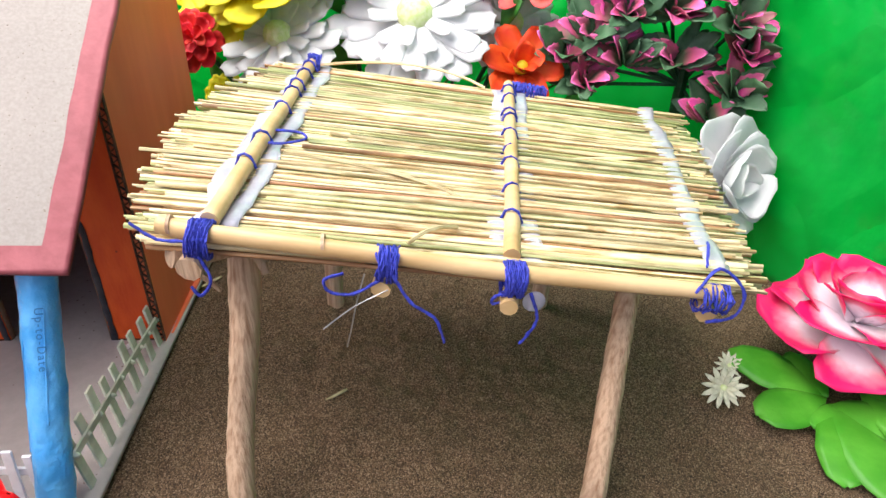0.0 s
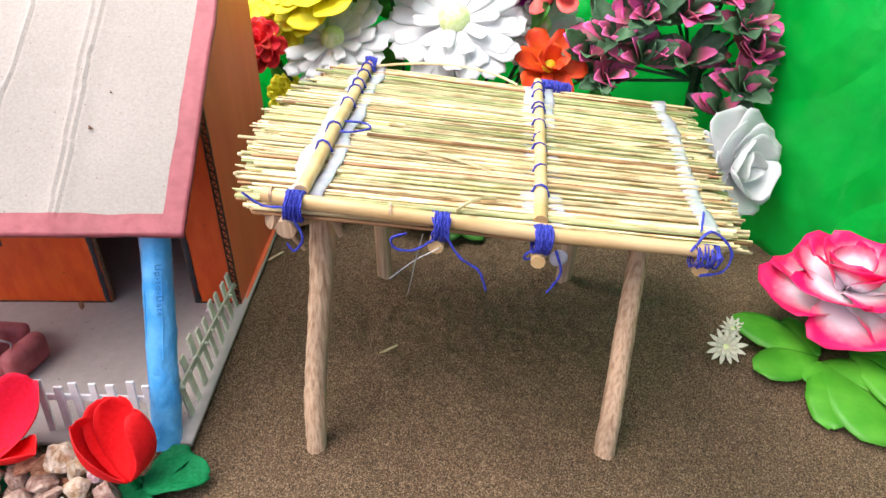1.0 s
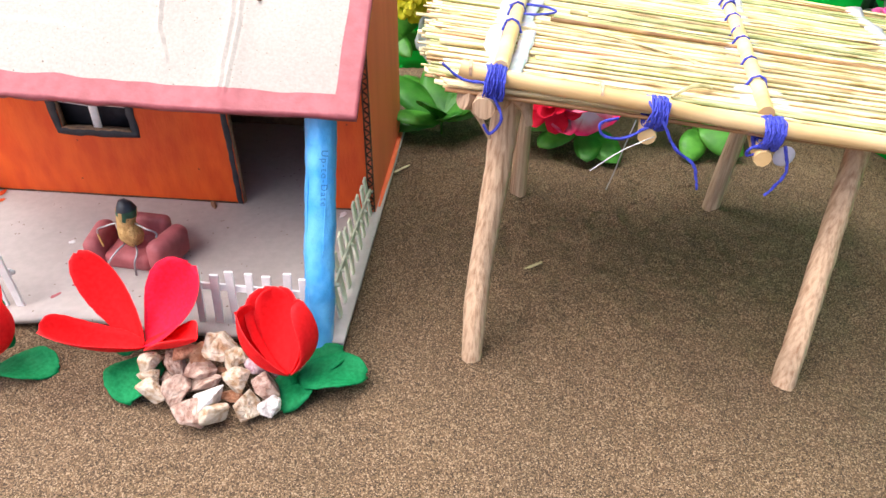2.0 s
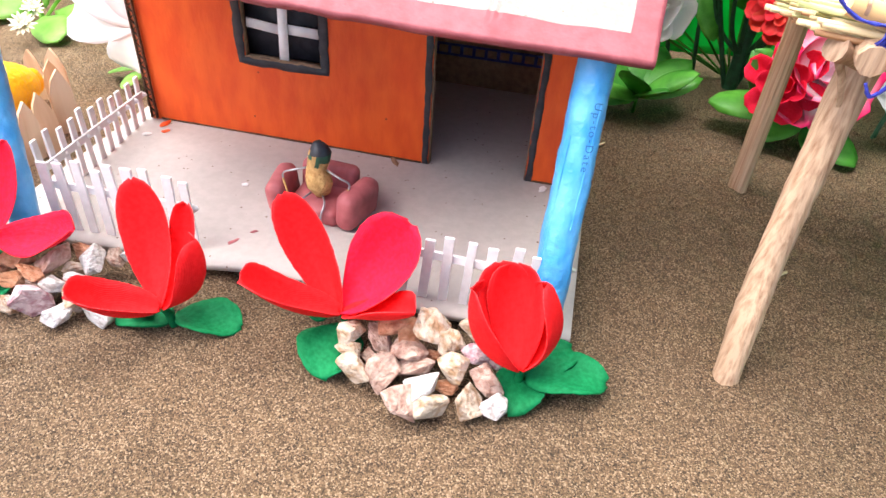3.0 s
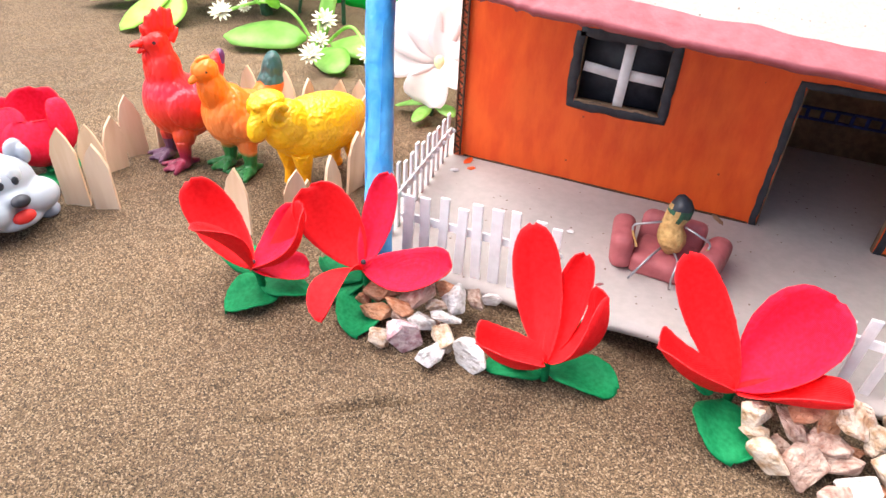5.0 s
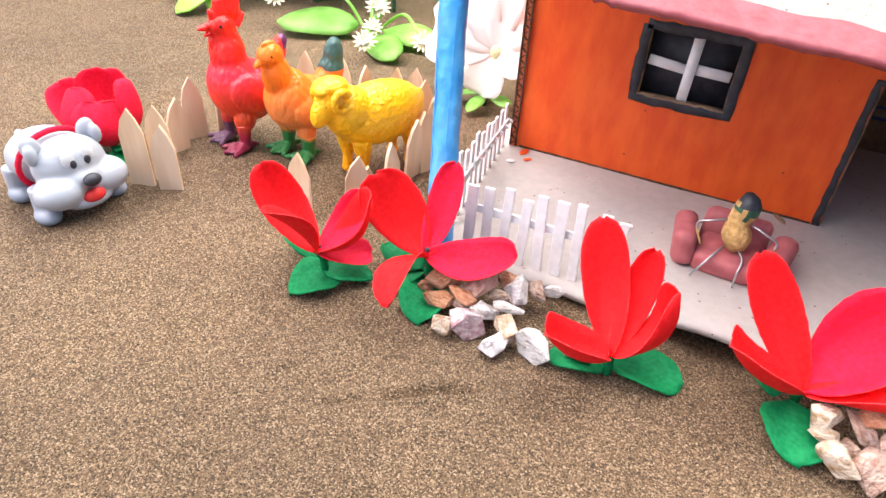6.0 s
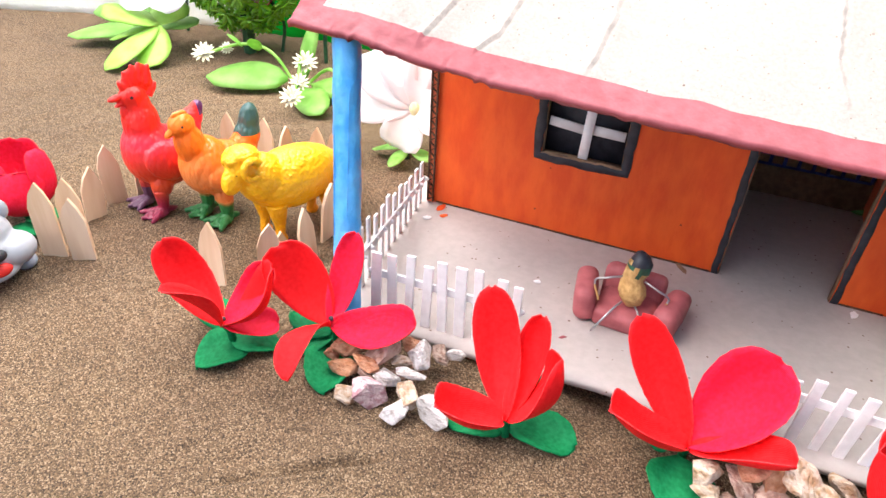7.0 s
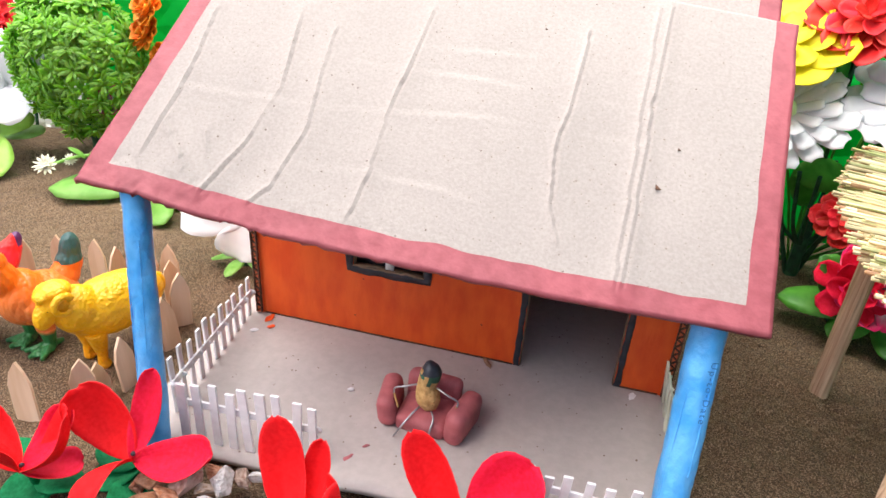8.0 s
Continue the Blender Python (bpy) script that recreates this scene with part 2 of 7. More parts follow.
STONEPALE = material("pale_stone", (0.46, 0.40, 0.36), (0.74, 0.70, 0.68), 0.85, 2.4, 0.9, 0.22, 1.0, 5.0, 0.0020, rnd=0.10, contrast=(0.36, 0.54))
STONEROSE = material("mauve_stone", (0.36, 0.18, 0.20), (0.62, 0.48, 0.48), 0.85, 2.4, 0.9, 0.28, 1.0, 5.0, 0.0020, rnd=0.12, contrast=(0.38, 0.58))
STONERED = material("rusty_stone", (0.38, 0.14, 0.06), (0.58, 0.30, 0.18), 0.85, 2.2, 0.8, 0.26, 1.0, 5.0, 0.0020, rnd=0.12)
STICKWOOD = material("pale_stick_wood", (0.64, 0.44, 0.27), (0.78, 0.60, 0.42), 0.6, 120, 25, 0.12, 0.2, 700, rnd=0.08, stretch=(1, 1, 0.1))
LEAF = material("bright_leaf", (0.05, 0.26, 0.02), (0.12, 0.42, 0.05), 0.45, 90, 30, 0.25, 0.3, 350, 0.0006, thin=0.3, rnd=0.2)
LEAFLIGHT = material("lime_leaf", (0.24, 0.55, 0.08), (0.38, 0.70, 0.16), 0.45, 90, 30, 0.2, 0.3, 350, 0.0006, thin=0.35, rnd=0.18)
LEAFDARK = material("dark_leaf", (0.05, 0.14, 0.06), (0.13, 0.26, 0.14), 0.5, 90, 30, 0.3, 0.3, 350, thin=0.15, rnd=0.3)
LEAFPINK = material("pink_tipped_leaf", (0.46, 0.20, 0.18), (0.86, 0.10, 0.36), 0.5, 60, 40, 0.3, 0.3, 350, thin=0.2, rnd=0.4)
WHITEPETAL = material("white_petal", (0.86, 0.87, 0.88), (0.93, 0.93, 0.93), 0.6, 80, 20, 0.03, 0.15, 900, thin=0.42)
REDPETAL = material("red_petal", (0.80, 0.012, 0.015), (0.90, 0.05, 0.04), 0.6, 80, 30, 0.2, 0.2, 700, thin=0.25, rnd=0.15)
ORANGEPETAL = material("orange_petal", (0.90, 0.22, 0.01), (0.95, 0.40, 0.02), 0.6, 80, 30, 0.2, 0.2, 700, thin=0.25, rnd=0.15)
YELLOWPETAL = material("yellow_petal", (0.90, 0.78, 0.01), (0.94, 0.90, 0.04), 0.6, 80, 30, 0.15, 0.2, 700, thin=0.3)
PURPLEPETAL = material("purple_petal", (0.36, 0.005, 0.30), (0.5, 0.02, 0.42), 0.6, 80, 30, 0.15, 0.2, 700, thin=0.2)
GREENSHEET = material("green_plastic_sheet", (0.0, 0.58, 0.06), (0.01, 0.70, 0.11), 0.22, 12, 5, 0.12, 0.7, 30, 0.008, coat=0.5, thin=0.6)
DARKSTEM = material("dark_green_stem", (0.008, 0.05, 0.02), (0.02, 0.10, 0.04), 0.5, 200, 50, 0.3)
WIRE = material("grey_wire", (0.35, 0.36, 0.38), (0.5, 0.5, 0.52), 0.35, 200, 50, 0.2, 0, metallic=0.9)
PEANUT = material("peanut_shell", (0.44, 0.25, 0.08), (0.66, 0.42, 0.16), 0.7, 350, 100, 0.3, 0.9, 500, 0.0016)
PURPLESTAIN = material("dried_stain", (0.25, 0.22, 0.08), (0.4, 0.34, 0.15), 0.8)


def speckle(k, colour, scale, size):
    """Adds scattered small flecks of a colour to a material."""
    N, L = k.node_tree.nodes, k.node_tree.links
    co, vo, th, mix = N.new("ShaderNodeTexCoord"), N.new("ShaderNodeTexVoronoi"), N.new("ShaderNodeMath"), N.new("ShaderNodeMix")
    nz, sub_ = N.new("ShaderNodeTexNoise"), N.new("ShaderNodeMath")
    vo.inputs["Scale"].default_value, nz.inputs["Scale"].default_value = scale, scale * 0.35
    L.new(co.outputs["Object"], vo.inputs["Vector"])
    L.new(co.outputs["Object"], nz.inputs["Vector"])
    sub_.operation, th.operation = "MULTIPLY", "LESS_THAN"
    sub_.inputs[1].default_value = size * 2
    L.new(nz.outputs["Fac"], sub_.inputs[0])
    L.new(vo.outputs["Distance"], th.inputs[0])
    L.new(sub_.outputs[0], th.inputs[1])
    mix.data_type = "RGBA"
    b = N["Principled BSDF"]
    old = next(l for l in L if l.to_socket == b.inputs["Base Color"])
    L.new(th.outputs[0], mix.inputs["Factor"])
    L.new(old.from_socket, mix.inputs["A"])
    mix.inputs["B"].default_value = (*colour, 1)
    L.new(mix.outputs["Result"], b.inputs["Base Color"])
    return k


speckle(CARD, (0.22, 0.175, 0.14), 310, 0.095)
speckle(CARD, (0.15, 0.11, 0.09), 120, 0.05)
speckle(FLOORCARD, (0.16, 0.10, 0.07), 150, 0.075)
speckle(ORANGE, (0.30, 0.04, 0.01), 75, 0.045)


def grains(k, scale, stops, relief):
    """Makes a surface of single grains: a shade for each and their rounded relief."""
    N, L = k.node_tree.nodes, k.node_tree.links
    b = N["Principled BSDF"]
    co, vo, rp, sep = N.new("ShaderNodeTexCoord"), N.new("ShaderNodeTexVoronoi"), N.new("ShaderNodeValToRGB"), N.new("ShaderNodeSeparateColor")
    vo.inputs["Scale"].default_value = scale
    L.new(co.outputs["Object"], vo.inputs["Vector"])
    L.new(vo.outputs["Color"], sep.inputs[0])
    while len(rp.color_ramp.elements) < len(stops):
        rp.color_ramp.elements.new(0.5)
    for e, (p, c) in zip(rp.color_ramp.elements, stops):
        e.position, e.color = p, (*c, 1)
    L.new(sep.outputs[0], rp.inputs[0])
    hs = next(n for n in N if n.type == "HUE_SAT")
    L.new(rp.outputs[0], hs.inputs["Color"])
    bp, nz, b2 = N.new("ShaderNodeBump"), N.new("ShaderNodeTexNoise"), N.new("ShaderNodeBump")
    bp.inputs["Strength"].default_value, bp.inputs["Distance"].default_value, bp.invert = 1.0, relief, True
    nz.inputs["Scale"].default_value, nz.inputs["Detail"].default_value = scale * 0.22, 4
    b2.inputs["Strength"].default_value, b2.inputs["Distance"].default_value = 1.0, relief * 1.6
    L.new(co.outputs["Object"], nz.inputs["Vector"])
    L.new(nz.outputs["Fac"], b2.inputs["Height"])
    L.new(vo.outputs["Distance"], bp.inputs["Height"])
    L.new(b2.outputs[0], bp.inputs["Normal"])
    L.new(bp.outputs[0], b.inputs["Normal"])


grains(SAND, 1900, [(0.0, (0.028, 0.016, 0.007)), (0.32, (0.106, 0.062, 0.028)), (0.78, (0.220, 0.137, 0.071)), (1.0, (0.41, 0.292, 0.182))], 0.00062)

# the milky glue lets the straw show through
GLUE.node_tree.nodes["Principled BSDF"].inputs["Transmission Weight"].default_value = 0.45
GLUE.node_tree.nodes["Principled BSDF"].inputs["IOR"].default_value = 1.2


def creased(k, scale, relief):
    """Adds a net of sharp creases to a sheet."""
    N, L = k.node_tree.nodes, k.node_tree.links
    b = N["Principled BSDF"]
    co, nz, mx, vo, bp = N.new("ShaderNodeTexCoord"), N.new("ShaderNodeTexNoise"), N.new("ShaderNodeVectorMath"), N.new("ShaderNodeTexVoronoi"), N.new("ShaderNodeBump")
    nz.inputs["Scale"].default_value = scale * 0.6
    mx.operation = "MULTIPLY_ADD"
    mx.inputs[1].default_value = (0.12, 0.12, 0.12)
    vo.feature = "DISTANCE_TO_EDGE"
    vo.inputs["Scale"].default_value = scale
    bp.inputs["Strength"].default_value, bp.inputs["Distance"].default_value = 0.6, relief
    L.new(co.outputs["Object"], nz.inputs["Vector"])
    L.new(nz.outputs["Color"], mx.inputs[0])
    L.new(co.outputs["Object"], mx.inputs[2])
    L.new(mx.outputs[0], vo.inputs["Vector"])
    L.new(vo.outputs["Distance"], bp.inputs["Height"])
    old = [l for l in L if l.to_socket == b.inputs["Normal"]]
    if old:
        L.new(old[0].from_socket, bp.inputs["Normal"])
    L.new(bp.outputs[0], b.inputs["Normal"])


creased(GREENSHEET, 9.0, 0.03)


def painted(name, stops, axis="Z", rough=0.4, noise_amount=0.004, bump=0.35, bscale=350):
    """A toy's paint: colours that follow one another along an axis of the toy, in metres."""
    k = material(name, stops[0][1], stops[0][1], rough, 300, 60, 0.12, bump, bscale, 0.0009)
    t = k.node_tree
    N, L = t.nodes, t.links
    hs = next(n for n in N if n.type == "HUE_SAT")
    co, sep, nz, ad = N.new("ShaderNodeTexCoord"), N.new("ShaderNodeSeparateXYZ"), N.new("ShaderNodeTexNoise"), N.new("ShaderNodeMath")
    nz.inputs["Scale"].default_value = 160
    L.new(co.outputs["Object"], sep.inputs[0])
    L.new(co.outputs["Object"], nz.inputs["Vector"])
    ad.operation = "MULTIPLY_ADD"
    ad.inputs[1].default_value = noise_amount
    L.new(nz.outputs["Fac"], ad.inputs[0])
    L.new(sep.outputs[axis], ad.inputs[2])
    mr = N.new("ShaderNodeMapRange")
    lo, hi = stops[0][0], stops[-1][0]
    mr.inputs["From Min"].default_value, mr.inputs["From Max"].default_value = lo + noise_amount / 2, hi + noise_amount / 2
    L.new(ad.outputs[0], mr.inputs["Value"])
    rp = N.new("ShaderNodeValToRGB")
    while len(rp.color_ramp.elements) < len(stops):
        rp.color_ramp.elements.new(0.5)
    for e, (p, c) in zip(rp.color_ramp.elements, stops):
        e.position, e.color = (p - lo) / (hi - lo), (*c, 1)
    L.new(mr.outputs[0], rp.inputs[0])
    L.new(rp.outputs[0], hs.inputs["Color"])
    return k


# ---- ground ----
GROOVES = [(-0.392, 0.120, -0.374, 0.1327, 0.0024), (-0.376, 0.1315, -0.334, 0.1580, 0.0042), (-0.66, 0.33, -0.60, 0.345, 0.0010)]


def ground_height(x, y):
    z = 0.0028 * noise.noise((x * 7, y * 7, 0)) + 0.0018 * noise.noise((x * 30, y * 30, 3))
    rough_patch = math.exp(-((x + 0.03) / 0.16) ** 2 - ((y - 0.37) / 0.09) ** 2)
    z -= 0.0060 * math.exp(-((x + 0.264) / 0.035) ** 2 - ((y - 0.238) / 0.020) ** 2)
    z += rough_patch * 0.0040 * noise.noise((x * 95, y * 95, 5))
    z += 0.0009 * noise.noise((x * 170, y * 170, 9)) + 0.0012 * noise.noise((x * 75, y * 75, 11))
    for ax, ay, bx, by, deep in GROOVES if x < -0.32 else ():
        ux, uy = bx - ax, by - ay
        s = max(0.0, min(1.0, ((x - ax) * ux + (y - ay) * uy) / (ux * ux + uy * uy)))
        d = math.hypot(x - ax - s * ux, y - ay - s * uy)
        if d < 0.006:
            z += deep * (0.5 * math.exp(-((d - 0.0036) / 0.0012) ** 2) - math.exp(-(d / 0.0013) ** 2)) * (1 - abs(2 * s - 1) ** 3)
    return z


def axis_steps(lo, hi, step, out):
    mid = list(np.arange(lo, hi, step))
    grow, s, left, right = [], step, [lo], [mid[-1]]
    while left[-1] > -out:
        s *= 1.35
        left.append(left[-1] - s)
        right.append(right[-1] + s)
    return left[:0:-1] + mid + right[1:]


gxs, gys = axis_steps(-0.80, 0.36, 0.0020, 1.7), axis_steps(0.02, 0.62, 0.0020, 1.7)
gv = [(x, y, ground_height(x, y)) for x in gxs for y in gys]
gm = len(gys)
gf = [(i * gm + j, (i + 1) * gm + j, (i + 1) * gm + j + 1, i * gm + j + 1) for i in range(len(gxs) - 1) for j in range(gm - 1)]
tagged(new("ground", mesh_of("ground", gv, gf, SAND)), "brown gritty sand spread as the ground of the model", "sand", kind="structure")


def clods(name, n, x0, x1, y0, y1, small, large, mat_, label):
    vs, fs, r0 = [], [], random.Random(3)
    bm = bmesh.new()
    bmesh.ops.create_icosphere(bm, subdivisions=1, radius=1)
    base, bf = [v.co.copy() for v in bm.verts], [[v.index for v in f.verts] for f in bm.faces]
    bm.free()
    for _ in range(n):
        x, y, s = r0.uniform(x0, x1), r0.uniform(y0, y1), r0.uniform(small, large) * r0.random() ** 0.7
        k = len(vs)
        for c in base:
            vs.append((x + c.x * s * r0.uniform(0.7, 1.3), y + c.y * s * r0.uniform(0.7, 1.3), ground_height(x, y) + c.z * s * 0.7))
        fs += [[k + i for i in f] for f in bf]
    tagged(new(name, mesh_of(name, vs, fs, mat_, False)), label, "sand", kind="stuff")


clods("sand_clods", 420, -0.12, 0.10, 0.30, 0.50, 0.0010, 0.0034, SAND, "loose crumbs of damp brown sand")
clods("sand_grains", 2600, -0.62, 0.25, 0.06, 0.40, 0.0004, 0.0010, SAND, "loose coarse grains on the sand")

# ---- the green sheet behind ----
pts2 = [V((x, y, 0)) for x, y in ((-1.15, 0.47), (-0.98, 0.55), (-0.80, 0.60), (-0.5, 0.615), (-0.2, 0.612), (0.02, 0.625), (0.16, 0.60), (0.235, 0.52), (0.262, 0.43), (0.30, 0.33), (0.36, 0.2), (0.46, 0.05))]
line = spline(pts2, 20)
P = np.zeros((len(line), 41, 3))
for i, p in enumerate(line):
    for j in range(41):
        h = j / 40
        w = 0.012 * noise.noise((p.x * 9 + p.y * 9, h * 2, 1)) * min(1, 2 * h + 0.1) + 0.005 * noise.noise((p.x * 30 + p.y * 25, h * 7, 2)) + 0.0035 * abs(noise.noise((p.x * 45 - p.y * 40 + h * 9, h * 12, 7)))
        P[i, j] = (p.x + w * 0.7, p.y + w + 0.05 * h * h, -0.004 + 0.46 * h)
# invented sheet whose near-white colour stands in for sunlit glare on the left
PALESHEET = material("pale_glare_sheet", (0.84, 0.88, 0.76), (0.90, 0.92, 0.86), 0.7, 60, 8, 0.1, 0.4, 200, 0.002)
cut = next(i for i, p in enumerate(line) if p.x > -0.74)
for rows, k, lab, cat in ((P[:cut], PALESHEET, "pale added sheet standing in for the sunlit glare beside the green sheet", "cloth"), (P[cut - 1:], GREENSHEET, "glossy wrinkled bright green plastic sheet hung behind the model", "plastic sheet")):
    sv, sf = sheet(rows, 0.0006)
    tagged(new("backdrop", mesh_of("backdrop", sv, sf, k)), lab, cat, kind="structure")

# ---- the cardboard house ----
house = thing("house", (-0.27, 0.34, 0.0), "small cardboard house with orange walls, pink-red edged grey roof and porch", "model house")
FZ = 0.0070  # top of the base
WY = 0.344   # front wall
X0, X1, YB = -0.402, -0.1355, 0.466
SL, SX = 0.85, -0.092


def roof_z(x, y):
    return 0.1205 + SL * (y - 0.257) + SX * (x + 0.128)


# base
nx, ny = 40, 36
P = np.zeros((nx, ny, 3))
for i in range(nx):
    for j in range(ny):
        x, y = -0.414 + 0.282 * i / (nx - 1), 0.2225 + 0.255 * j / (ny - 1)
        e = 0.0012 * noise.noise((x * 40, 0, 0)) if j == 0 else 0
        sag = 0.0050 * math.exp(-((x + 0.264) / 0.028) ** 2) * max(0, 1 - (y - 0.2225) / 0.04)
        P[i, j] = (x, y + e, FZ + sag + 0.0004 * noise.noise((x * 25, y * 25, 4)))
sv, sf = sheet(P, 0.0034)
part("base", mesh_of("base", sv, sf, FLOORCARD), None, house, "grey cardboard base with specks of dirt")


def cells(xs, zs, solid):
    """Boxes of a grid where solid(xmid, zmid)."""
    return [(xs[i], xs[i + 1], zs[j], zs[j + 1]) for i in range(len(xs) - 1) for j in range(len(zs) - 1)
            if solid((xs[i] + xs[i + 1]) / 2, (zs[j] + zs[j + 1]) / 2)]


# front wall with its door and window openings
DX0, DX1, DZ = -0.2245, -0.1670, 0.0855
WX0, WX1, WZ0, WZ1 = -0.3335, -0.2880, 0.0567, 0.0918
xs = sorted([X0 + 0.004, WX0, WX1, DX0, DX1, X1 - 0.004] + [X0 + 0.015 * k for k in range(1, 17)])
zs = sorted([FZ, WZ0, WZ1, DZ, 0.112, 0.14, 0.165])
bm = bmesh.new()
hole = lambda x, z: not ((DX0 < x < DX1 and z < DZ) or (WX0 < x < WX1 and WZ0 < z < WZ1))
grid = {}


def gvert(x, y, z):
    k = (round(x, 5), round(y, 5), round(z, 5))
    if k not in grid:
        grid[k] = bm.verts.new((x, y, min(z, roof_z(x, y) - 0.004)))
    return grid[k]


xs = [x for i, x in enumerate(xs) if i == 0 or x - xs[i - 1] > 1e-4]
for a, b, c, d in cells(xs, zs, hole):
    for y, flip in ((WY, False), (WY + 0.004, True)):
        q = [gvert(a, y, c), gvert(b, y, c), gvert(b, y, d), gvert(a, y, d)]
        bm.faces.new(q[::-1] if flip else q)
for e in [e for e in bm.edges if len(e.link_faces) == 1 and abs(e.verts[0].co.y - WY) < 1e-6]:
    p, q = e.verts
    back = [grid[k] for k in ((round(v.co.x, 5), round(WY + 0.004, 5), next(kk[2] for kk in grid if grid[kk] is v)) for v in (p, q))]
    bm.faces.new((p, q, back[1], back[0]))
bmesh.ops.recalc_face_normals(bm, faces=bm.faces)
front = part("front_wall", bm, [ORANGE], house, "orange painted cardboard front wall", smooth=False)


def wobbly_strip(name, pts, width, mat_, parent, y, th=0.00025, seed=0, label=""):
    """A painted or pasted strip along points (x, z) on the wall at depth y."""
    r0 = random.Random(seed)
    pts = [V((p[0], 0, p[1])) for p in pts]
    fine = []
    for a, b in zip(pts, pts[1:]):
        n = max(2, int((b - a).length / 0.004))
        fine += [a.lerp(b, k / n) for k in range(n)]
    fine.append(pts[-1])
    G = np.zeros((len(fine), 3, 3))
    for i, p in enumerate(fine):
        d = (fine[min(i + 1, len(fine) - 1)] - fine[max(i - 1, 0)]).normalized()
        side = V((-d.z, 0, d.x))
        for j, s in enumerate((-1, 0, 1)):
            q = p + side * s * width / 2 * (1 + 0.22 * r0.uniform(-1, 1))
            G[i, j] = (q.x, y - 0.0003, q.z)
    v, f = sheet(G, -th)
    return part(name, mesh_of(name, v, f, mat_), None, parent, label)


e = 0.0022
wobbly_strip("window_border", [(WX0 - e, WZ1 + e), (WX0 - e, WZ0 - e), (WX1 + e, WZ0 - e), (WX1 + e, WZ1 + e), (WX0 - e, WZ1 + e)], 0.0054, BLACK, front, WY, seed=1)
wobbly_strip("door_border", [(DX0 - 0.002, FZ), (DX0 - 0.002, DZ + 0.001), (DX1 + 0.002, DZ + 0.001), (DX1 + 0.002, FZ)], 0.0036, BLACK, front, WY, seed=2)
wobbly_strip("foot_line", [(X0 + 0.006, FZ + 0.0007), (DX0 - 0.004, FZ + 0.0005)], 0.0012, EDGECARD, front, WY, seed=7)
wobbly_strip("foot_line", [(DX1 + 0.004, FZ + 0.0006), (X1 - 0.006, FZ + 0.0006)], 0.0012, EDGECARD, front, WY, seed=8)
bm = bmesh.new()
tube(bm, [(WX0 + (WX1 - WX0) * k / 16, WY - 0.0004 + 0.0006 * noise.noise((k * 0.9, 1, 0)), WZ0 + 0.0002 + 0.0010 * noise.noise((k * 0.8, 5, 0))) for k in range(17)], [0.0006 + 0.0005 * abs(noise.noise((k * 1.3, 8, 0))) for k in range(17)], 6, 0.35, 4)
part("torn_edge", bm, BROWNCARD, front, "torn brown cardboard edge under the window")
# reveals of the openings
bm = bmesh.new()
for x in (WX0 + 0.0004, WX1 - 0.0004):
    box(bm, (x, WY + 0.0022, (WZ0 + WZ1) / 2), (0.0006, 0.0038, WZ1 - WZ0))
box(bm, ((WX0 + WX1) / 2, WY + 0.0022, WZ0 + 0.0003), (WX1 - WX0 - 0.002, 0.0036, 0.0006))
part("window_reveal", bm, BROWNCARD, front, "torn brown cardboard edge")
for x in (DX0 + 0.0004, DX1 - 0.0004):
    bm = bmesh.new()
    box(bm, (x, WY + 0.0022, (FZ + DZ) / 2), (0.0007, 0.0038, DZ - FZ))
    part("door_reveal", bm, BROWNCARD, front, "cut brown cardboard edge")
for nm, c, s, tilt in (("window_bar", ((WX0 + WX1) / 2 + 0.001, WY + 0.0012, (WZ0 + WZ1) / 2), (0.0054, 0.0007, WZ1 - WZ0 - 0.0006), 2),
                       ("window_bar", ((WX0 + WX1) / 2 - 0.011, WY + 0.0022, (WZ0 + WZ1) / 2 + 0.0005), (0.0200, 0.0007, 0.0052), 6),
                       ("window_bar", ((WX0 + WX1) / 2 + 0.0122, WY + 0.0022, (WZ0 + WZ1) / 2 + 0.0002), (0.0178, 0.0007, 0.0054), 2)):
    bm = bmesh.new()
    box(bm, c, s, Euler((0, radians(tilt), 0)).to_matrix())
    part(nm, bm, WHITEPAPER, front, "white paper bar")
# black panel added behind the opening, so that the window looks dark inside
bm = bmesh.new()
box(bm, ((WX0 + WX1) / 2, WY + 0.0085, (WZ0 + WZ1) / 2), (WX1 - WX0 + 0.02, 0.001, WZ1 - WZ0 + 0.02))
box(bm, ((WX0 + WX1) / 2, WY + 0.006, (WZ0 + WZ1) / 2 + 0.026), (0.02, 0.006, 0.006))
part("window_backing", bm, BLACK, house, "black panel added behind the window to make it dark")


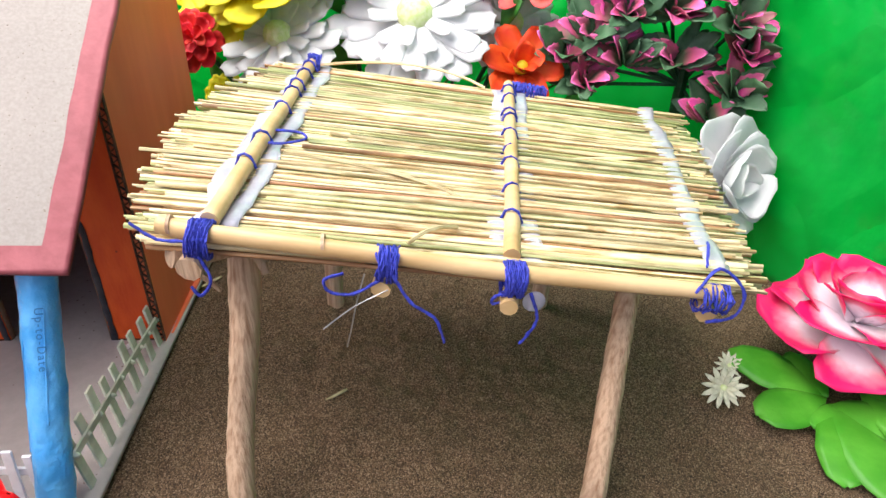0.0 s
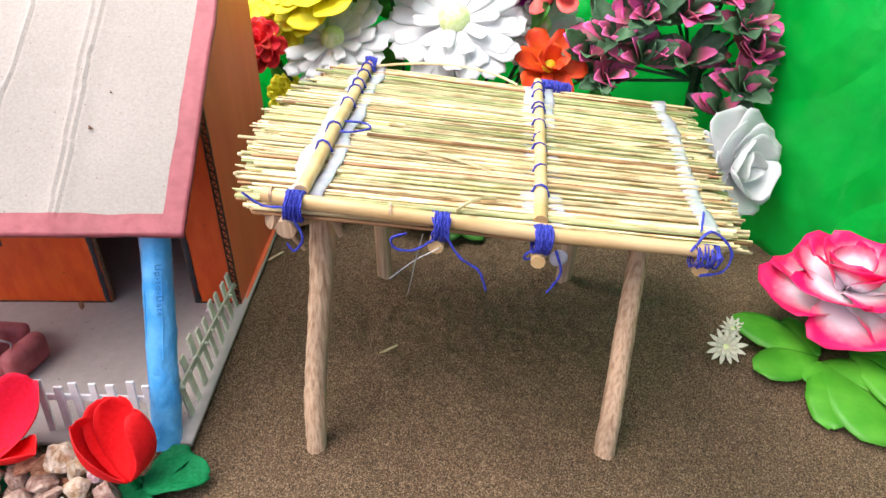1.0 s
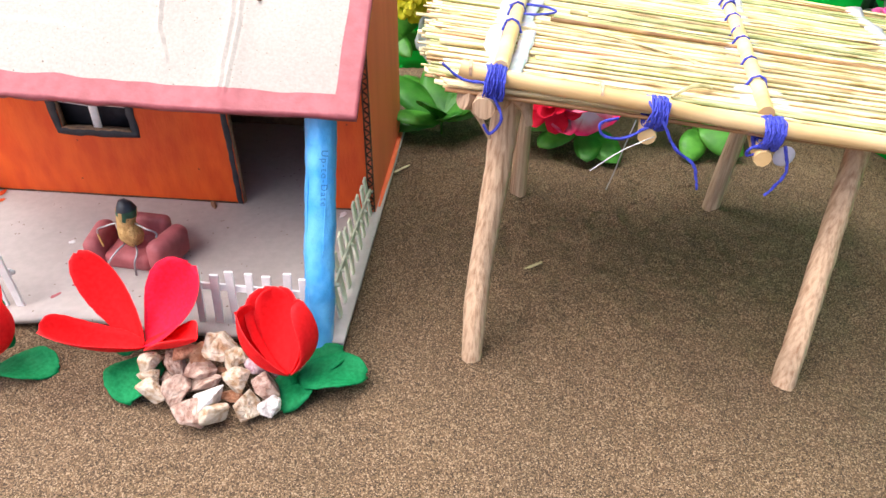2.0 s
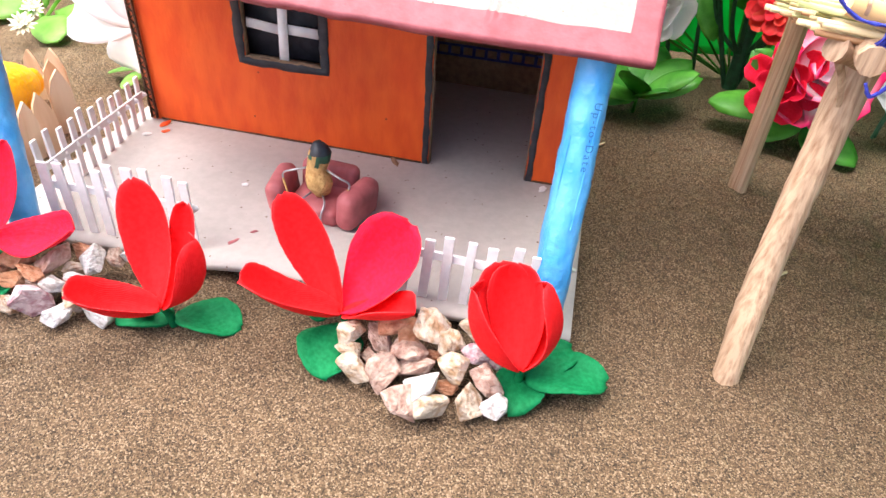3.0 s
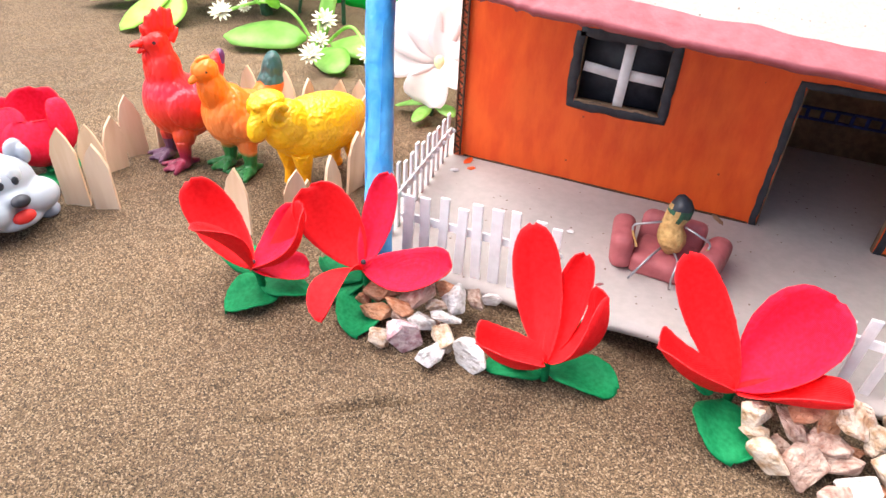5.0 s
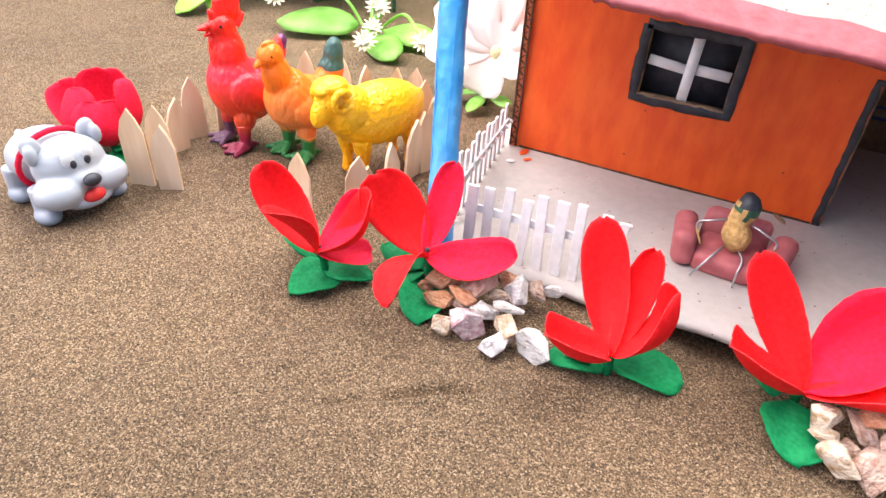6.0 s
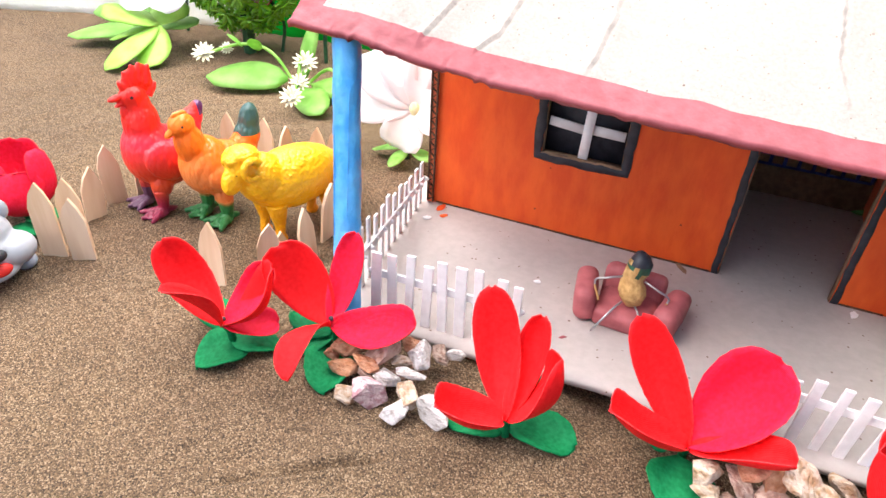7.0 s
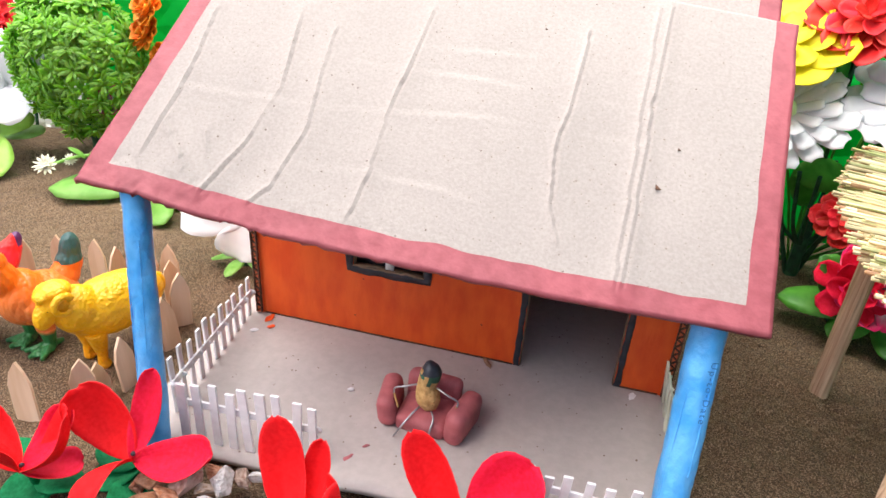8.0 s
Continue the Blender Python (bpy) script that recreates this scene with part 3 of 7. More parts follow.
def side_wall(name, x, inward, mat_, label):
    th = 0.0042
    prof = [(WY - 0.001, FZ), (YB, FZ), (YB, roof_z(x, 0.418) - SL * (YB - 0.418) * 0.9), (0.418, roof_z(x, 0.418) - 0.004), (WY - 0.001, roof_z(x, WY) - 0.004)]
    bm = bmesh.new()
    a = [bm.verts.new((x, y, z)) for y, z in prof]
    b = [bm.verts.new((x + inward * th, y, z)) for y, z in prof]
    bm.faces.new(a), bm.faces.new(b[::-1])
    for k in range(5):
        bm.faces.new((a[k], a[(k + 1) % 5], b[(k + 1) % 5], b[k]))
    bmesh.ops.recalc_face_normals(bm, faces=bm.faces)
    w = part(name, bm, mat_, house, label, smooth=False)
    # the cut edge with its corrugation
    bm = bmesh.new()
    n, z0, z1 = 60, FZ + 0.001, roof_z(x, WY) - 0.008
    for i in range(n):
        z = z0 + (z1 - z0) * i / n
        s = 1 if i % 2 else -1
        box(bm, (x + inward * th / 2, WY - 0.0016, z + (z1 - z0) / n / 2), (th * 0.95, 0.0014, 0.0005), Euler((0, radians(38 * s), 0)).to_matrix())
    for xx in (x + inward * 0.0003, x + inward * (th - 0.0003)):
        box(bm, (xx, WY - 0.0016, (z0 + z1) / 2), (0.0007, 0.0018, z1 - z0))
    part("corrugated_edge", bm, EDGECARD, w, "cut corrugated cardboard edge", smooth=False)
    return w


side_wall("side_wall", X1, -1, ORANGESIDE, "orange-brown painted cardboard side wall")
side_wall("side_wall", X0, 1, ORANGESIDE, "orange-brown painted cardboard side wall")
bm = bmesh.new()
box(bm, ((X0 + X1) / 2, YB - 0.002, 0.10), (X1 - X0 - 0.009, 0.004, 0.186))
back = part("back_wall", bm, BROWNCARD, house, "brown cardboard back wall")
# painted chain on the back wall, seen through the door
bm = bmesh.new()
for k in range(13):
    x = -0.252 + 0.0088 * k
    for dz in (-0.0036, 0.0036):
        box(bm, (x, YB - 0.0046, 0.0325 + dz), (0.0089, 0.0008, 0.0016))
    box(bm, (x + 0.0044, YB - 0.0046, 0.0325), (0.0022, 0.0008, 0.0072))
part("painted_chain", bm, CHAINBLUE, back, "dark blue painted chain pattern")
# a foot of side wall that sticks out beside the sand
bm = bmesh.new()
tube(bm, [(X1 + 0.001, 0.35, 0.006), (X1 + 0.002, 0.40, 0.0075), (X1 + 0.0015, 0.464, 0.007)], [0.0012, 0.0016, 0.0012], 6, 0.3)
part("glue_line", bm, ORANGESIDE, house)


# roof sheets: creased grey cardboard with a painted border
CREASES = [[(-0.1836, 0.3635), (-0.1852, 0.3089), (-0.1856, 0.2557)], [(-0.1784, 0.3645), (-0.1810, 0.3087), (-0.1823, 0.2564)],
           [(-0.2150, 0.3469), (-0.2155, 0.3164), (-0.2193, 0.2996), (-0.2168, 0.2755), (-0.2112, 0.2656)], [(-0.2899, 0.3425), (-0.2954, 0.3011), (-0.2968, 0.2723), (-0.3008, 0.2554)],
           [(-0.3523, 0.3315), (-0.3498, 0.2960), (-0.3563, 0.2733), (-0.3692, 0.2515)], [(-0.3330, 0.3247), (-0.3308, 0.2820), (-0.3384, 0.2591), (-0.3460, 0.2521)],
           [(-0.3965, 0.3242), (-0.3973, 0.2850), (-0.4019, 0.2591)], [(-0.3966, 0.2731), (-0.3722, 0.2520)], [(-0.3760, 0.2726), (-0.3704, 0.2646)]]
FOLDS = [[(-0.3964, 0.2889), (-0.3311, 0.2926), (-0.2502, 0.3034), (-0.1326, 0.3091)], [(-0.3422, 0.2672), (-0.2985, 0.2730), (-0.2189, 0.2720)], [(-0.1814, 0.2770), (-0.1334, 0.2805)],
         [(-0.3041, 0.3253), (-0.2235, 0.3339), (-0.1329, 0.3380)], [(-0.3420, 0.3130), (-0.2600, 0.3180), (-0.1980, 0.3200)]]


def near_line(x, y, pts):
    best, side = 9, 1
    for (ax, ay), (bx, by) in zip(pts, pts[1:]):
        ux, uy = bx - ax, by - ay
        s = max(0, min(1, ((x - ax) * ux + (y - ay) * uy) / (ux * ux + uy * uy)))
        d = math.hypot(x - ax - s * ux, y - ay - s * uy)
        if d < best:
            best, side = d, (1 if (x - ax) * uy - (y - ay) * ux > 0 else -1)
    return best, side


def roof_sheet(name, y_top, lift, x_in, label, creased=True, y_low=None):
    us = [0, 0.006, 0.012, 0.018, 0.024, 0.030, 0.0355] + list(np.linspace(0.0400, 0.9600, 300)) + [0.9645, 0.970, 0.976, 0.982, 0.988, 0.994, 1]
    vs = [0, 0.012, 0.024, 0.036, 0.048, 0.060, 0.0715] + list(np.linspace(0.078, 1, 96))
    nu, nv = len(us), len(vs)
    G = np.zeros((nu, nv, 3))
    for i in range(nu):
        u = us[i]
        for j in range(nv):
            v = vs[j]
            xl, xr = -0.4275 + 0.0230 * v + x_in, -0.1240 + 0.0035 * v - x_in
            yb = 0.2435 + 0.0090 * u - 0.0040 * math.sin(math.pi * u) + 0.0006 * noise.noise((u * 14, 0, 9)) if y_low is None else y_low
            x, y = xl + (xr - xl) * u, yb + (y_top - yb) * v
            x += 0.0008 * noise.noise((y * 70, i < 20, 5)) * (i in (6, nu - 7))
            y += 0.0010 * noise.noise((x * 60, 3, 5)) * (j == 6)
            x += 0.0007 * noise.noise((y * 60, 0, 1)) * (u < 0.01 or u > 0.99)
            y += 0.0010 * noise.noise((x * 50, 0, 2)) * (v < 0.01)
            off = 0.0022 * noise.noise((x * 12, y * 12, 6)) + 0.0003 * noise.noise((x * 60, y * 45, 7)) + (0.0016 * noise.noise((x * 47, y * 60, 17)) - 0.0013 * max(0, 0.12 - abs(noise.noise((x * 70 + y * 40, y * 150, 18)))) / 0.12) * max(0, 1 - 6 * v) * max(0, 1 - 1.5 * u)
            if creased:
                for c in CREASES:
                    wob = 0.0012 * noise.noise((y * 45, c[0][0] * 50, 3))
                    d, s = near_line(x + wob, y, c)
                    off += 0.0013 * math.exp(-(d / 0.0011) ** 2) * s * (0.6 + 0.8 * noise.noise((y * 40, c[0][0] * 90, 8))) + 0.0006 * math.exp(-(d / 0.005) ** 2)
                for c in FOLDS:
                    d, s = near_line(x, y, c)
                    off += 0.00028 * math.exp(-(d / 0.0030) ** 2) * s * max(0, 0.35 + noise.noise((x * 25, y * 9, 3)))
                off += -0.004 * math.exp(-((x + 0.36) / 0.03) ** 2) * (1 - v) ** 3 + 0.002 * math.exp(-((x + 0.385) / 0.015) ** 2) * (1 - v) ** 4
            G[i, j] = (x, y - 0.6 * off, roof_z(x, y) + lift + 0.78 * off)
    sv, sf = sheet(G, 0.0032)
    m = nv
    which = []
    k = nu * nv
    for f in sf:
        top = all(a < k for a in f)
        i, j = divmod(f[0] % k, m)
        under = all(a >= k for a in f)
        which.append(2 if under else 1 if not top else int(i < 6 or i >= nu - 7 or (j < 6 and creased)))
    return part(name, mesh_of(name, sv, sf, [CARD, ROOFRED, BROWNCARD], True, which), None, house, label)


roof_sheet("roof_sheet", 0.3695, 0.0016, 0.0, "creased grey cardboard roof sheet with a pink-red painted border")
roof_sheet("roof_sheet", 0.420, -0.0015, 0.0050, "upper grey cardboard roof sheet with a pink-red painted border", False, 0.360)
G = np.zeros((30, 12, 3))
for i in range(30):
    for j in range(12):
        x, s = -0.408 + 0.278 * i / 29, j / 11
        G[i, j] = (x, 0.419 + 0.062 * s, roof_z(x, 0.419) - 0.0018 - 0.055 * s)
sv, sf = sheet(G, 0.0032)
part("roof_sheet", mesh_of("roof_sheet", sv, sf, CARD), None, house, "grey cardboard rear roof sheet")


# small tears in the roof, and dabs of paint and glue on the porch floor
for x, y, s, turn in ((-0.1739, 0.2915, 0.0013, 20), (-0.1672, 0.3072, 0.0007, 70), (-0.2346, 0.3443, 0.0006, 40)):
    bm = bmesh.new()
    z = roof_z(x, y) + 0.0024
    tri_ = [bm.verts.new((x + s * a, y + s * b * 0.8, z + SL * s * b * 0.8 + SX * s * a)) for a, b in ((-0.9, 0.9), (1.0, -0.5), (-0.7, -0.8))]
    top_ = [bm.verts.new(v.co + V((0, -0.0003, 0.0004))) for v in tri_]
    bm.faces.new(tri_[::-1]), bm.faces.new(top_)
    for k in range(3):
        bm.faces.new((tri_[k], tri_[(k + 1) % 3], top_[(k + 1) % 3], top_[k]))
    part("tear", bm, EDGECARD, house, "small dark tear in the cardboard", smooth=False)
for x, y, a, b, k, nm in ((-0.3905, 0.3385, 0.0050, 0.0024, ORANGE, "paint_dab"), (-0.3850, 0.3300, 0.0030, 0.0016, ORANGE, "paint_dab"), (-0.3935, 0.3230, 0.0028, 0.0020, WHITEPAPER, "glue_dab"),
                          (-0.2440, 0.3405, 0.0070, 0.0016, BROWNCARD, "paper_scrap"), (-0.3140, 0.2900, 0.0018, 0.0014, WHITEPAPER, "paper_scrap"), (-0.1560, 0.3370, 0.0040, 0.0018, WHITEPAPER, "glue_dab"), (-0.2960, 0.2420, 0.0036, 0.0010, CLAY, "paint_dab"), (-0.2900, 0.2520, 0.0022, 0.0008, CLAY, "paint_dab")):
    bm = bmesh.new()
    ball(bm, (x, y, FZ + 0.0005), (a, b, 0.0005), Euler((0, 0, a * 300)).to_matrix(), 12)
    for v in bm.verts:
        v.co.x += 0.0012 * noise.noise(v.co * 700)
        v.co.y += 0.0009 * noise.noise(v.co * 700 + V((5, 0, 0)))
    part(nm, bm, k, house)


# porch posts of rolled blue paper
def porch_post(foot, head, r, writing=False):
    foot, head = V(foot), V(head)
    bm = bmesh.new()
    n = 64
    pts, rad = [], []
    for i in range(n + 1):
        s = i / n
        p = foot.lerp(head, s) + V((0.0006 * noise.noise((s * 5, foot.x * 9, 0)), 0.0006 * noise.noise((s * 5, 7, foot.x)), 0))
        pts.append(p)
        rad.append(r * (1.03 - 0.06 * s + 0.012 * noise.noise((s * 8, foot.x * 30, 2))))
    tube(bm, pts, rad, 30, 0.006, 5)
    for v in bm.verts:
        d = V((v.co.x - foot.lerp(head, (v.co.z - foot.z) / (head.z - foot.z)).x, v.co.y - foot.lerp(head, (v.co.z - foot.z) / (head.z - foot.z)).y, 0)).normalized()
        v.co += d * (0.0005 * noise.noise((v.co.x * 260, v.co.y * 260, v.co.z * 22)) + 0.0005 * noise.noise((v.co.x * 600, v.co.y * 600, v.co.z * 110)))
    ob = part("post", bm, BLUE, house, "glossy bright blue rolled paper post")
    axis = (head - foot).normalized()
    bm = bmesh.new()
    out = V((-0.1, -1, 0.2))
    out = (out - axis * out.dot(axis)).normalized()
    for k in range(2):
        a = radians(-35 + 70 * k)
        o = Matrix.Rotation(a, 3, axis) @ out
        tube(bm, [foot.lerp(head, s) + (Matrix.Rotation(a + 0.5 * (s - 0.5), 3, axis) @ out) * (r * 1.0) for s in (k * 0.1 + 0.3 + 0.05 * q for q in range(9))], 0.00035, 5, 0.2)
    part("paper_seam", bm, BLUE, ob, "rolled edge of the paper")
    if writing:
        cu = bpy.data.curves.new("lettering", "FONT")
        cu.body, cu.size, cu.extrude, cu.align_x, cu.align_y = "Up-to-Date", 0.0046, 0.00006, "CENTER", "CENTER"
        cu.space_character = 1.25
        tmp = bpy.data.objects.new("lettering_source", cu)
        me = bpy.data.meshes.new_from_object(tmp)
        bpy.data.objects.remove(tmp)
        me.materials.append(BLUEINK)
        o = Matrix.Rotation(radians(30), 3, axis) @ out
        x = -axis
        z = o
        m = Matrix.Translation(foot.lerp(head, 0.70) + o * (r * 1.06 + 0.0002)) @ Matrix((x, z.cross(x), z)).transposed().to_4x4()
        part("lettering", me, None, ob, "faint dark blue printed lettering", m)
    return ob


porch_post((-0.1456, 0.2235, 0.004), (-0.1432, 0.2700, 0.1195), 0.0076, True)
porch_post((-0.3890, 0.2185, 0.004), (-0.4050, 0.2540, 0.137), 0.0063)


# fences of paper sticks on the base
def paper_fence(a, b, n, top0, top1, mat_, lean, label, rail_z=(0.024, 0.024), width=0.0042, rail_side=-1, seed=0):
    r0 = random.Random(seed)
    a, b, lean = V(a), V(b), V(lean)
    f = thing("paper_fence", (a + b) / 2, label, "fence", "fences round the porch")
    d = (b - a).normalized()
    side = V((d.y, -d.x, 0)) * rail_side
    for k in range(n):
        s = k / (n - 1)
        p = a.lerp(b, s) + side * 0.0004
        h = (top0 + (top1 - top0) * s) * r0.uniform(0.94, 1.06) - FZ
        t = p + V((0, 0, h)) + lean * h + d * r0.uniform(-0.0014, 0.0014)
        bm = bmesh.new()
        m = Matrix((d, side, (t - p).normalized())).transposed()
        box(bm, (p + t) / 2, (width * r0.uniform(0.85, 1.1), 0.0014, (t - p).length), m, 0.0003)
        part("picket", bm, mat_, f, smooth=False)
    bm = bmesh.new()
    q0, q1 = a + V((0, 0, rail_z[0] - FZ)) + lean * (rail_z[0] - FZ) + side * 0.0022 - d * 0.003, b + V((0, 0, rail_z[1] - FZ)) + lean * (rail_z[1] - FZ) + side * 0.0022 + d * 0.002
    m = Matrix((d, side, d.cross(side))).transposed()
    box(bm, (q0 + q1) / 2, ((q1 - q0).length, 0.0014, 0.0042), (q1 - q0).to_track_quat("X", "Z").to_matrix(), 0.0003)
    part("rail", bm, mat_, f, smooth=False)
    for k in range(n):
        s = k / (n - 1)
        bm = bmesh.new()
        ball(bm, q0.lerp(q1, s) + side * 0.0004, (r0.uniform(0.0012, 0.0028), 0.0012, r0.uniform(0.001, 0.0018)), None, 8)
        part("glue_blob", bm, WHITEPAPER if mat_ is WHITEPAPER else GREENLITPAPER, f, "blob of dried white glue")
    return f


paper_fence((-0.3790, 0.2285, FZ), (-0.3100, 0.2320, FZ), 9, 0.0455, 0.0455, WHITEPAPER, (0, 0, 0), "white painted paper picket fence along the porch front", (0.031, 0.029), 0.0049, -1, 1)
paper_fence((-0.2085, 0.2300, FZ), (-0.1530, 0.2310, FZ), 7, 0.0420, 0.0400, WHITEPAPER, (0.05, 0, 0), "white painted paper picket fence beside the blue post", (0.031, 0.028), seed=2)
paper_fence((-0.3960, 0.2450, FZ), (-0.4055, 0.3380, FZ), 11, 0.0440, 0.0340, WHITEPAPER, (0.0, 0, 0), "white paper picket fence on the open porch end", (0.028, 0.024), seed=3, rail_side=1)
paper_fence((-0.1375, 0.2420, FZ), (-0.1385, 0.3400, FZ), 9, 0.0430, 0.0330, GREENLITPAPER, (-0.10, 0, 0), "paper picket fence at the porch end, coloured by green light off the sheet", (0.031, 0.0235), 0.0056, 1, 4)

# ---- armchair and peanut doll ----
chair = thing("armchair", (-0.266, 0.282, FZ), "small dull red clay armchair on the porch floor", "armchair")


def clay(name, c, s, turn=(0, 0, 0), bev=0.004, seed=0):
    bm = bmesh.new()
    bmesh.ops.create_cube(bm, size=1, matrix=Matrix.Diagonal((*s, 1)))
    bmesh.ops.bevel(bm, geom=bm.edges[:], offset=bev, segments=4, affect="EDGES", profile=0.5)
    m = Matrix.Translation(c) @ Euler([radians(a) for a in turn]).to_matrix().to_4x4()
    for v in bm.verts:
        v.co += v.normal * 0.0006 * noise.noise(v.co * 130 + V((seed, 0, 0)))
        v.co = m @ v.co
    return part(name, bm, CLAY, chair)


clay("seat", (-0.2660, 0.2790, FZ + 0.0055), (0.0290, 0.0240, 0.0110), (4, 0, -4))
clay("backrest", (-0.2650, 0.2925, FZ + 0.0110), (0.0310, 0.0095, 0.0225), (-12, 0, -4), 0.0042, 1)
clay("armrest", (-0.2865, 0.2800, FZ + 0.0095), (0.0110, 0.0270, 0.0190), (0, -6, 6), 0.0048, 2)
clay("armrest", (-0.2455, 0.2780, FZ + 0.0100), (0.0115, 0.0280, 0.0200), (0, 5, -14), 0.0050, 3)

bm = bmesh.new()
pts = [(-0.2655 + 0.0010 * math.sin(k), 0.2765 + 0.0030 * k / 10, 0.0190 + 0.0290 * k / 10) for k in range(11)]
tube(bm, pts, [0.0022, 0.0052, 0.0065, 0.0066, 0.0058, 0.0050, 0.0052, 0.0057, 0.0058, 0.0045, 0.0018], 16, 0.03, 3)
for s in (-1, 1):
    tube(bm, spline([(-0.2655 + s * 0.005, 0.2770, 0.034), (-0.2655 + s * 0.012, 0.2745, 0.0325), (-0.2655 + s * 0.0175, 0.2745, 0.0290), (-0.2655 + s * 0.0135, 0.2700, 0.0215)], 4), 0.00055, 6)
    tube(bm, spline([(-0.2655 + s * 0.003, 0.2740, 0.0215), (-0.2655 + s * 0.006, 0.2690, 0.0195), (-0.2655 + s * 0.0075 - 0.002, 0.2645, 0.0150), (-0.2655 + s * 0.0095 - 0.004, 0.2625, 0.0080)], 4), 0.00055, 6)
bmesh.ops.recalc_face_normals(bm, faces=bm.faces)
me = bpy.data.meshes.new("peanut_doll")
bm.to_mesh(me)
bm.free()
HAIR = material("black_doll_hair", (0.01, 0.012, 0.02), (0.03, 0.035, 0.05), 0.5)
GREENINK = material("green_doll_paint", (0.01, 0.06, 0.03), (0.02, 0.12, 0.06), 0.5)
for k in (PEANUT, HAIR, WIRE, GREENINK):
    me.materials.append(k)
idx = []
for f in me.polygons:
    c = f.center
    far = math.hypot(c.x + 0.2655, (c.y - 0.278) * 0.8)
    body = len(f.vertices) > 4 or f.area > 1.2e-6
    idx.append(2 if not body else 1 if c.z > 0.0436 else 3 if (0.0395 < c.z < 0.0425 and c.y < 0.2795 and abs(c.x + 0.2655) > 0.0015 or 0.0362 < c.z < 0.0385 and c.y < 0.278 and abs(c.x + 0.2655) < 0.0028) else 0)
me.polygons.foreach_set("material_index", idx)
me.polygons.foreach_set("use_smooth", [True] * len(idx))
tagged(new("peanut_doll", me), "peanut-shell doll with black hair and wire limbs on the armchair", "doll")


# ---- red cloth flowers with felt leaves ----
def cloth_flower(base, petals, leaves, label, seed=0, button=True, wide=0.9):
    """petals: (tip, width, arc, cup, normal, pink). leaves: (from, tip, width)."""
    base = V(base)
    f = thing("cloth_flower", (base.x, base.y, 0), label, "cloth flower", "red cloth flowers along the porch")
    for k, (tip, width, arc, cup, normal, pink) in enumerate(petals):
        tip = V(tip)
        L = (tip - base).length
        v, fc = blade(L, width * wide, arc * 1.9, cup * 1.2, 0.44, 0.72, 0.085, 0.00035, 23, 11, seed * 10 + k, ragged=0.016)
        rim = 2 * (23 + 11) - 4
        part("petal", mesh_of("petal", v, fc, [PINKCLOTH if pink else REDCLOTH, FRAYED], True, [0] * (len(fc) - rim) + [1] * rim), None, f, m=aim(base, tip, normal))
    for k, (a, b, width) in enumerate(leaves):
        a, b = V(a), V(b)
        v, fc = blade((b - a).length, width, -0.06, 0.16, 0.58, 0.52, 0.09, 0.0008, 17, 7, seed * 10 + k + 50)
        part("leaf", mesh_of("leaf", v, fc, FELT), None, f, "green felt leaf", aim(a, b, (0, 0, 1)))
    bm = bmesh.new()
    tube(bm, [(base.x, base.y + 0.006, -0.004), base + V((0, 0.004, -0.006)), base + V((0, 0.001, -0.0005))], [0.0018, 0.0018, 0.0014], 10)
    part("stem", bm, FELT, f, "green stub of a stem")
    if button:
        bm = bmesh.new()
        ball(bm, base + V((0, 0.0012, 0.0028)), (0.0012, 0.0012, 0.0012), None, 12)
        part("centre", bm, BLACK, f, "dark bead at the centre")
    return f


UPN = (0, -0.3, 1)
cloth_flower((-0.4300, 0.1790, 0.0180),
             [((-0.4605, 0.1830, 0.0515), 0.0225, 0.10, 0.45, (0.35, -0.50, 0.75), 0), ((-0.4405, 0.1600, 0.0465), 0.0200, -0.03, 0.45, (0.25, 0.70, 0.65), 0),
              ((-0.4105, 0.1930, 0.0475), 0.0250, 0.12, 0.50, (-0.55, -0.35, 0.70), 0), ((-0.4125, 0.1960, 0.0135), 0.0190, 0.06, 0.3, (-0.2, -0.4, 1), 1), ((-0.4170, 0.2010, 0.0400), 0.0200, 0.06, 0.4, (-0.2, -0.9, 0.4), 1)],
             [((-0.4250, 0.1880, 0.005), (-0.4360, 0.1650, 0.002), 0.0225), ((-0.4370, 0.1900, 0.006), (-0.4590, 0.1950, 0.012), 0.018), ((-0.4320, 0.1870, 0.006), (-0.4100, 0.1900, 0.003), 0.018)],
             "red cloth flower with green felt leaves by the stick pen", 1)
cloth_flower((-0.3860, 0.1985, 0.0200),
             [((-0.3845, 0.2215, 0.0560), 0.0165, 0.05, 0.5, (0.1, -0.9, 0.4), 1), ((-0.4165, 0.2060, 0.0485), 0.0290, 0.08, 0.35, (0.3, -0.8, 0.5), 0),
              ((-0.3465, 0.2030, 0.0305), 0.0245, 0.08, 0.5, (0, -0.5, 1), 1), ((-0.3862, 0.1640, 0.0165), 0.0160, -0.10, 0.5, (-0.35, 0.1, 1), 0)],
             [((-0.3900, 0.2060, 0.005), (-0.4070, 0.1930, 0.004), 0.020), ((-0.3880, 0.2040, 0.004), (-0.3760, 0.1760, 0.003), 0.022), ((-0.391, 0.206, 0.006), (-0.413, 0.208, 0.010), 0.018)],
             "red cloth flower leaning over a heap of stones", 2)
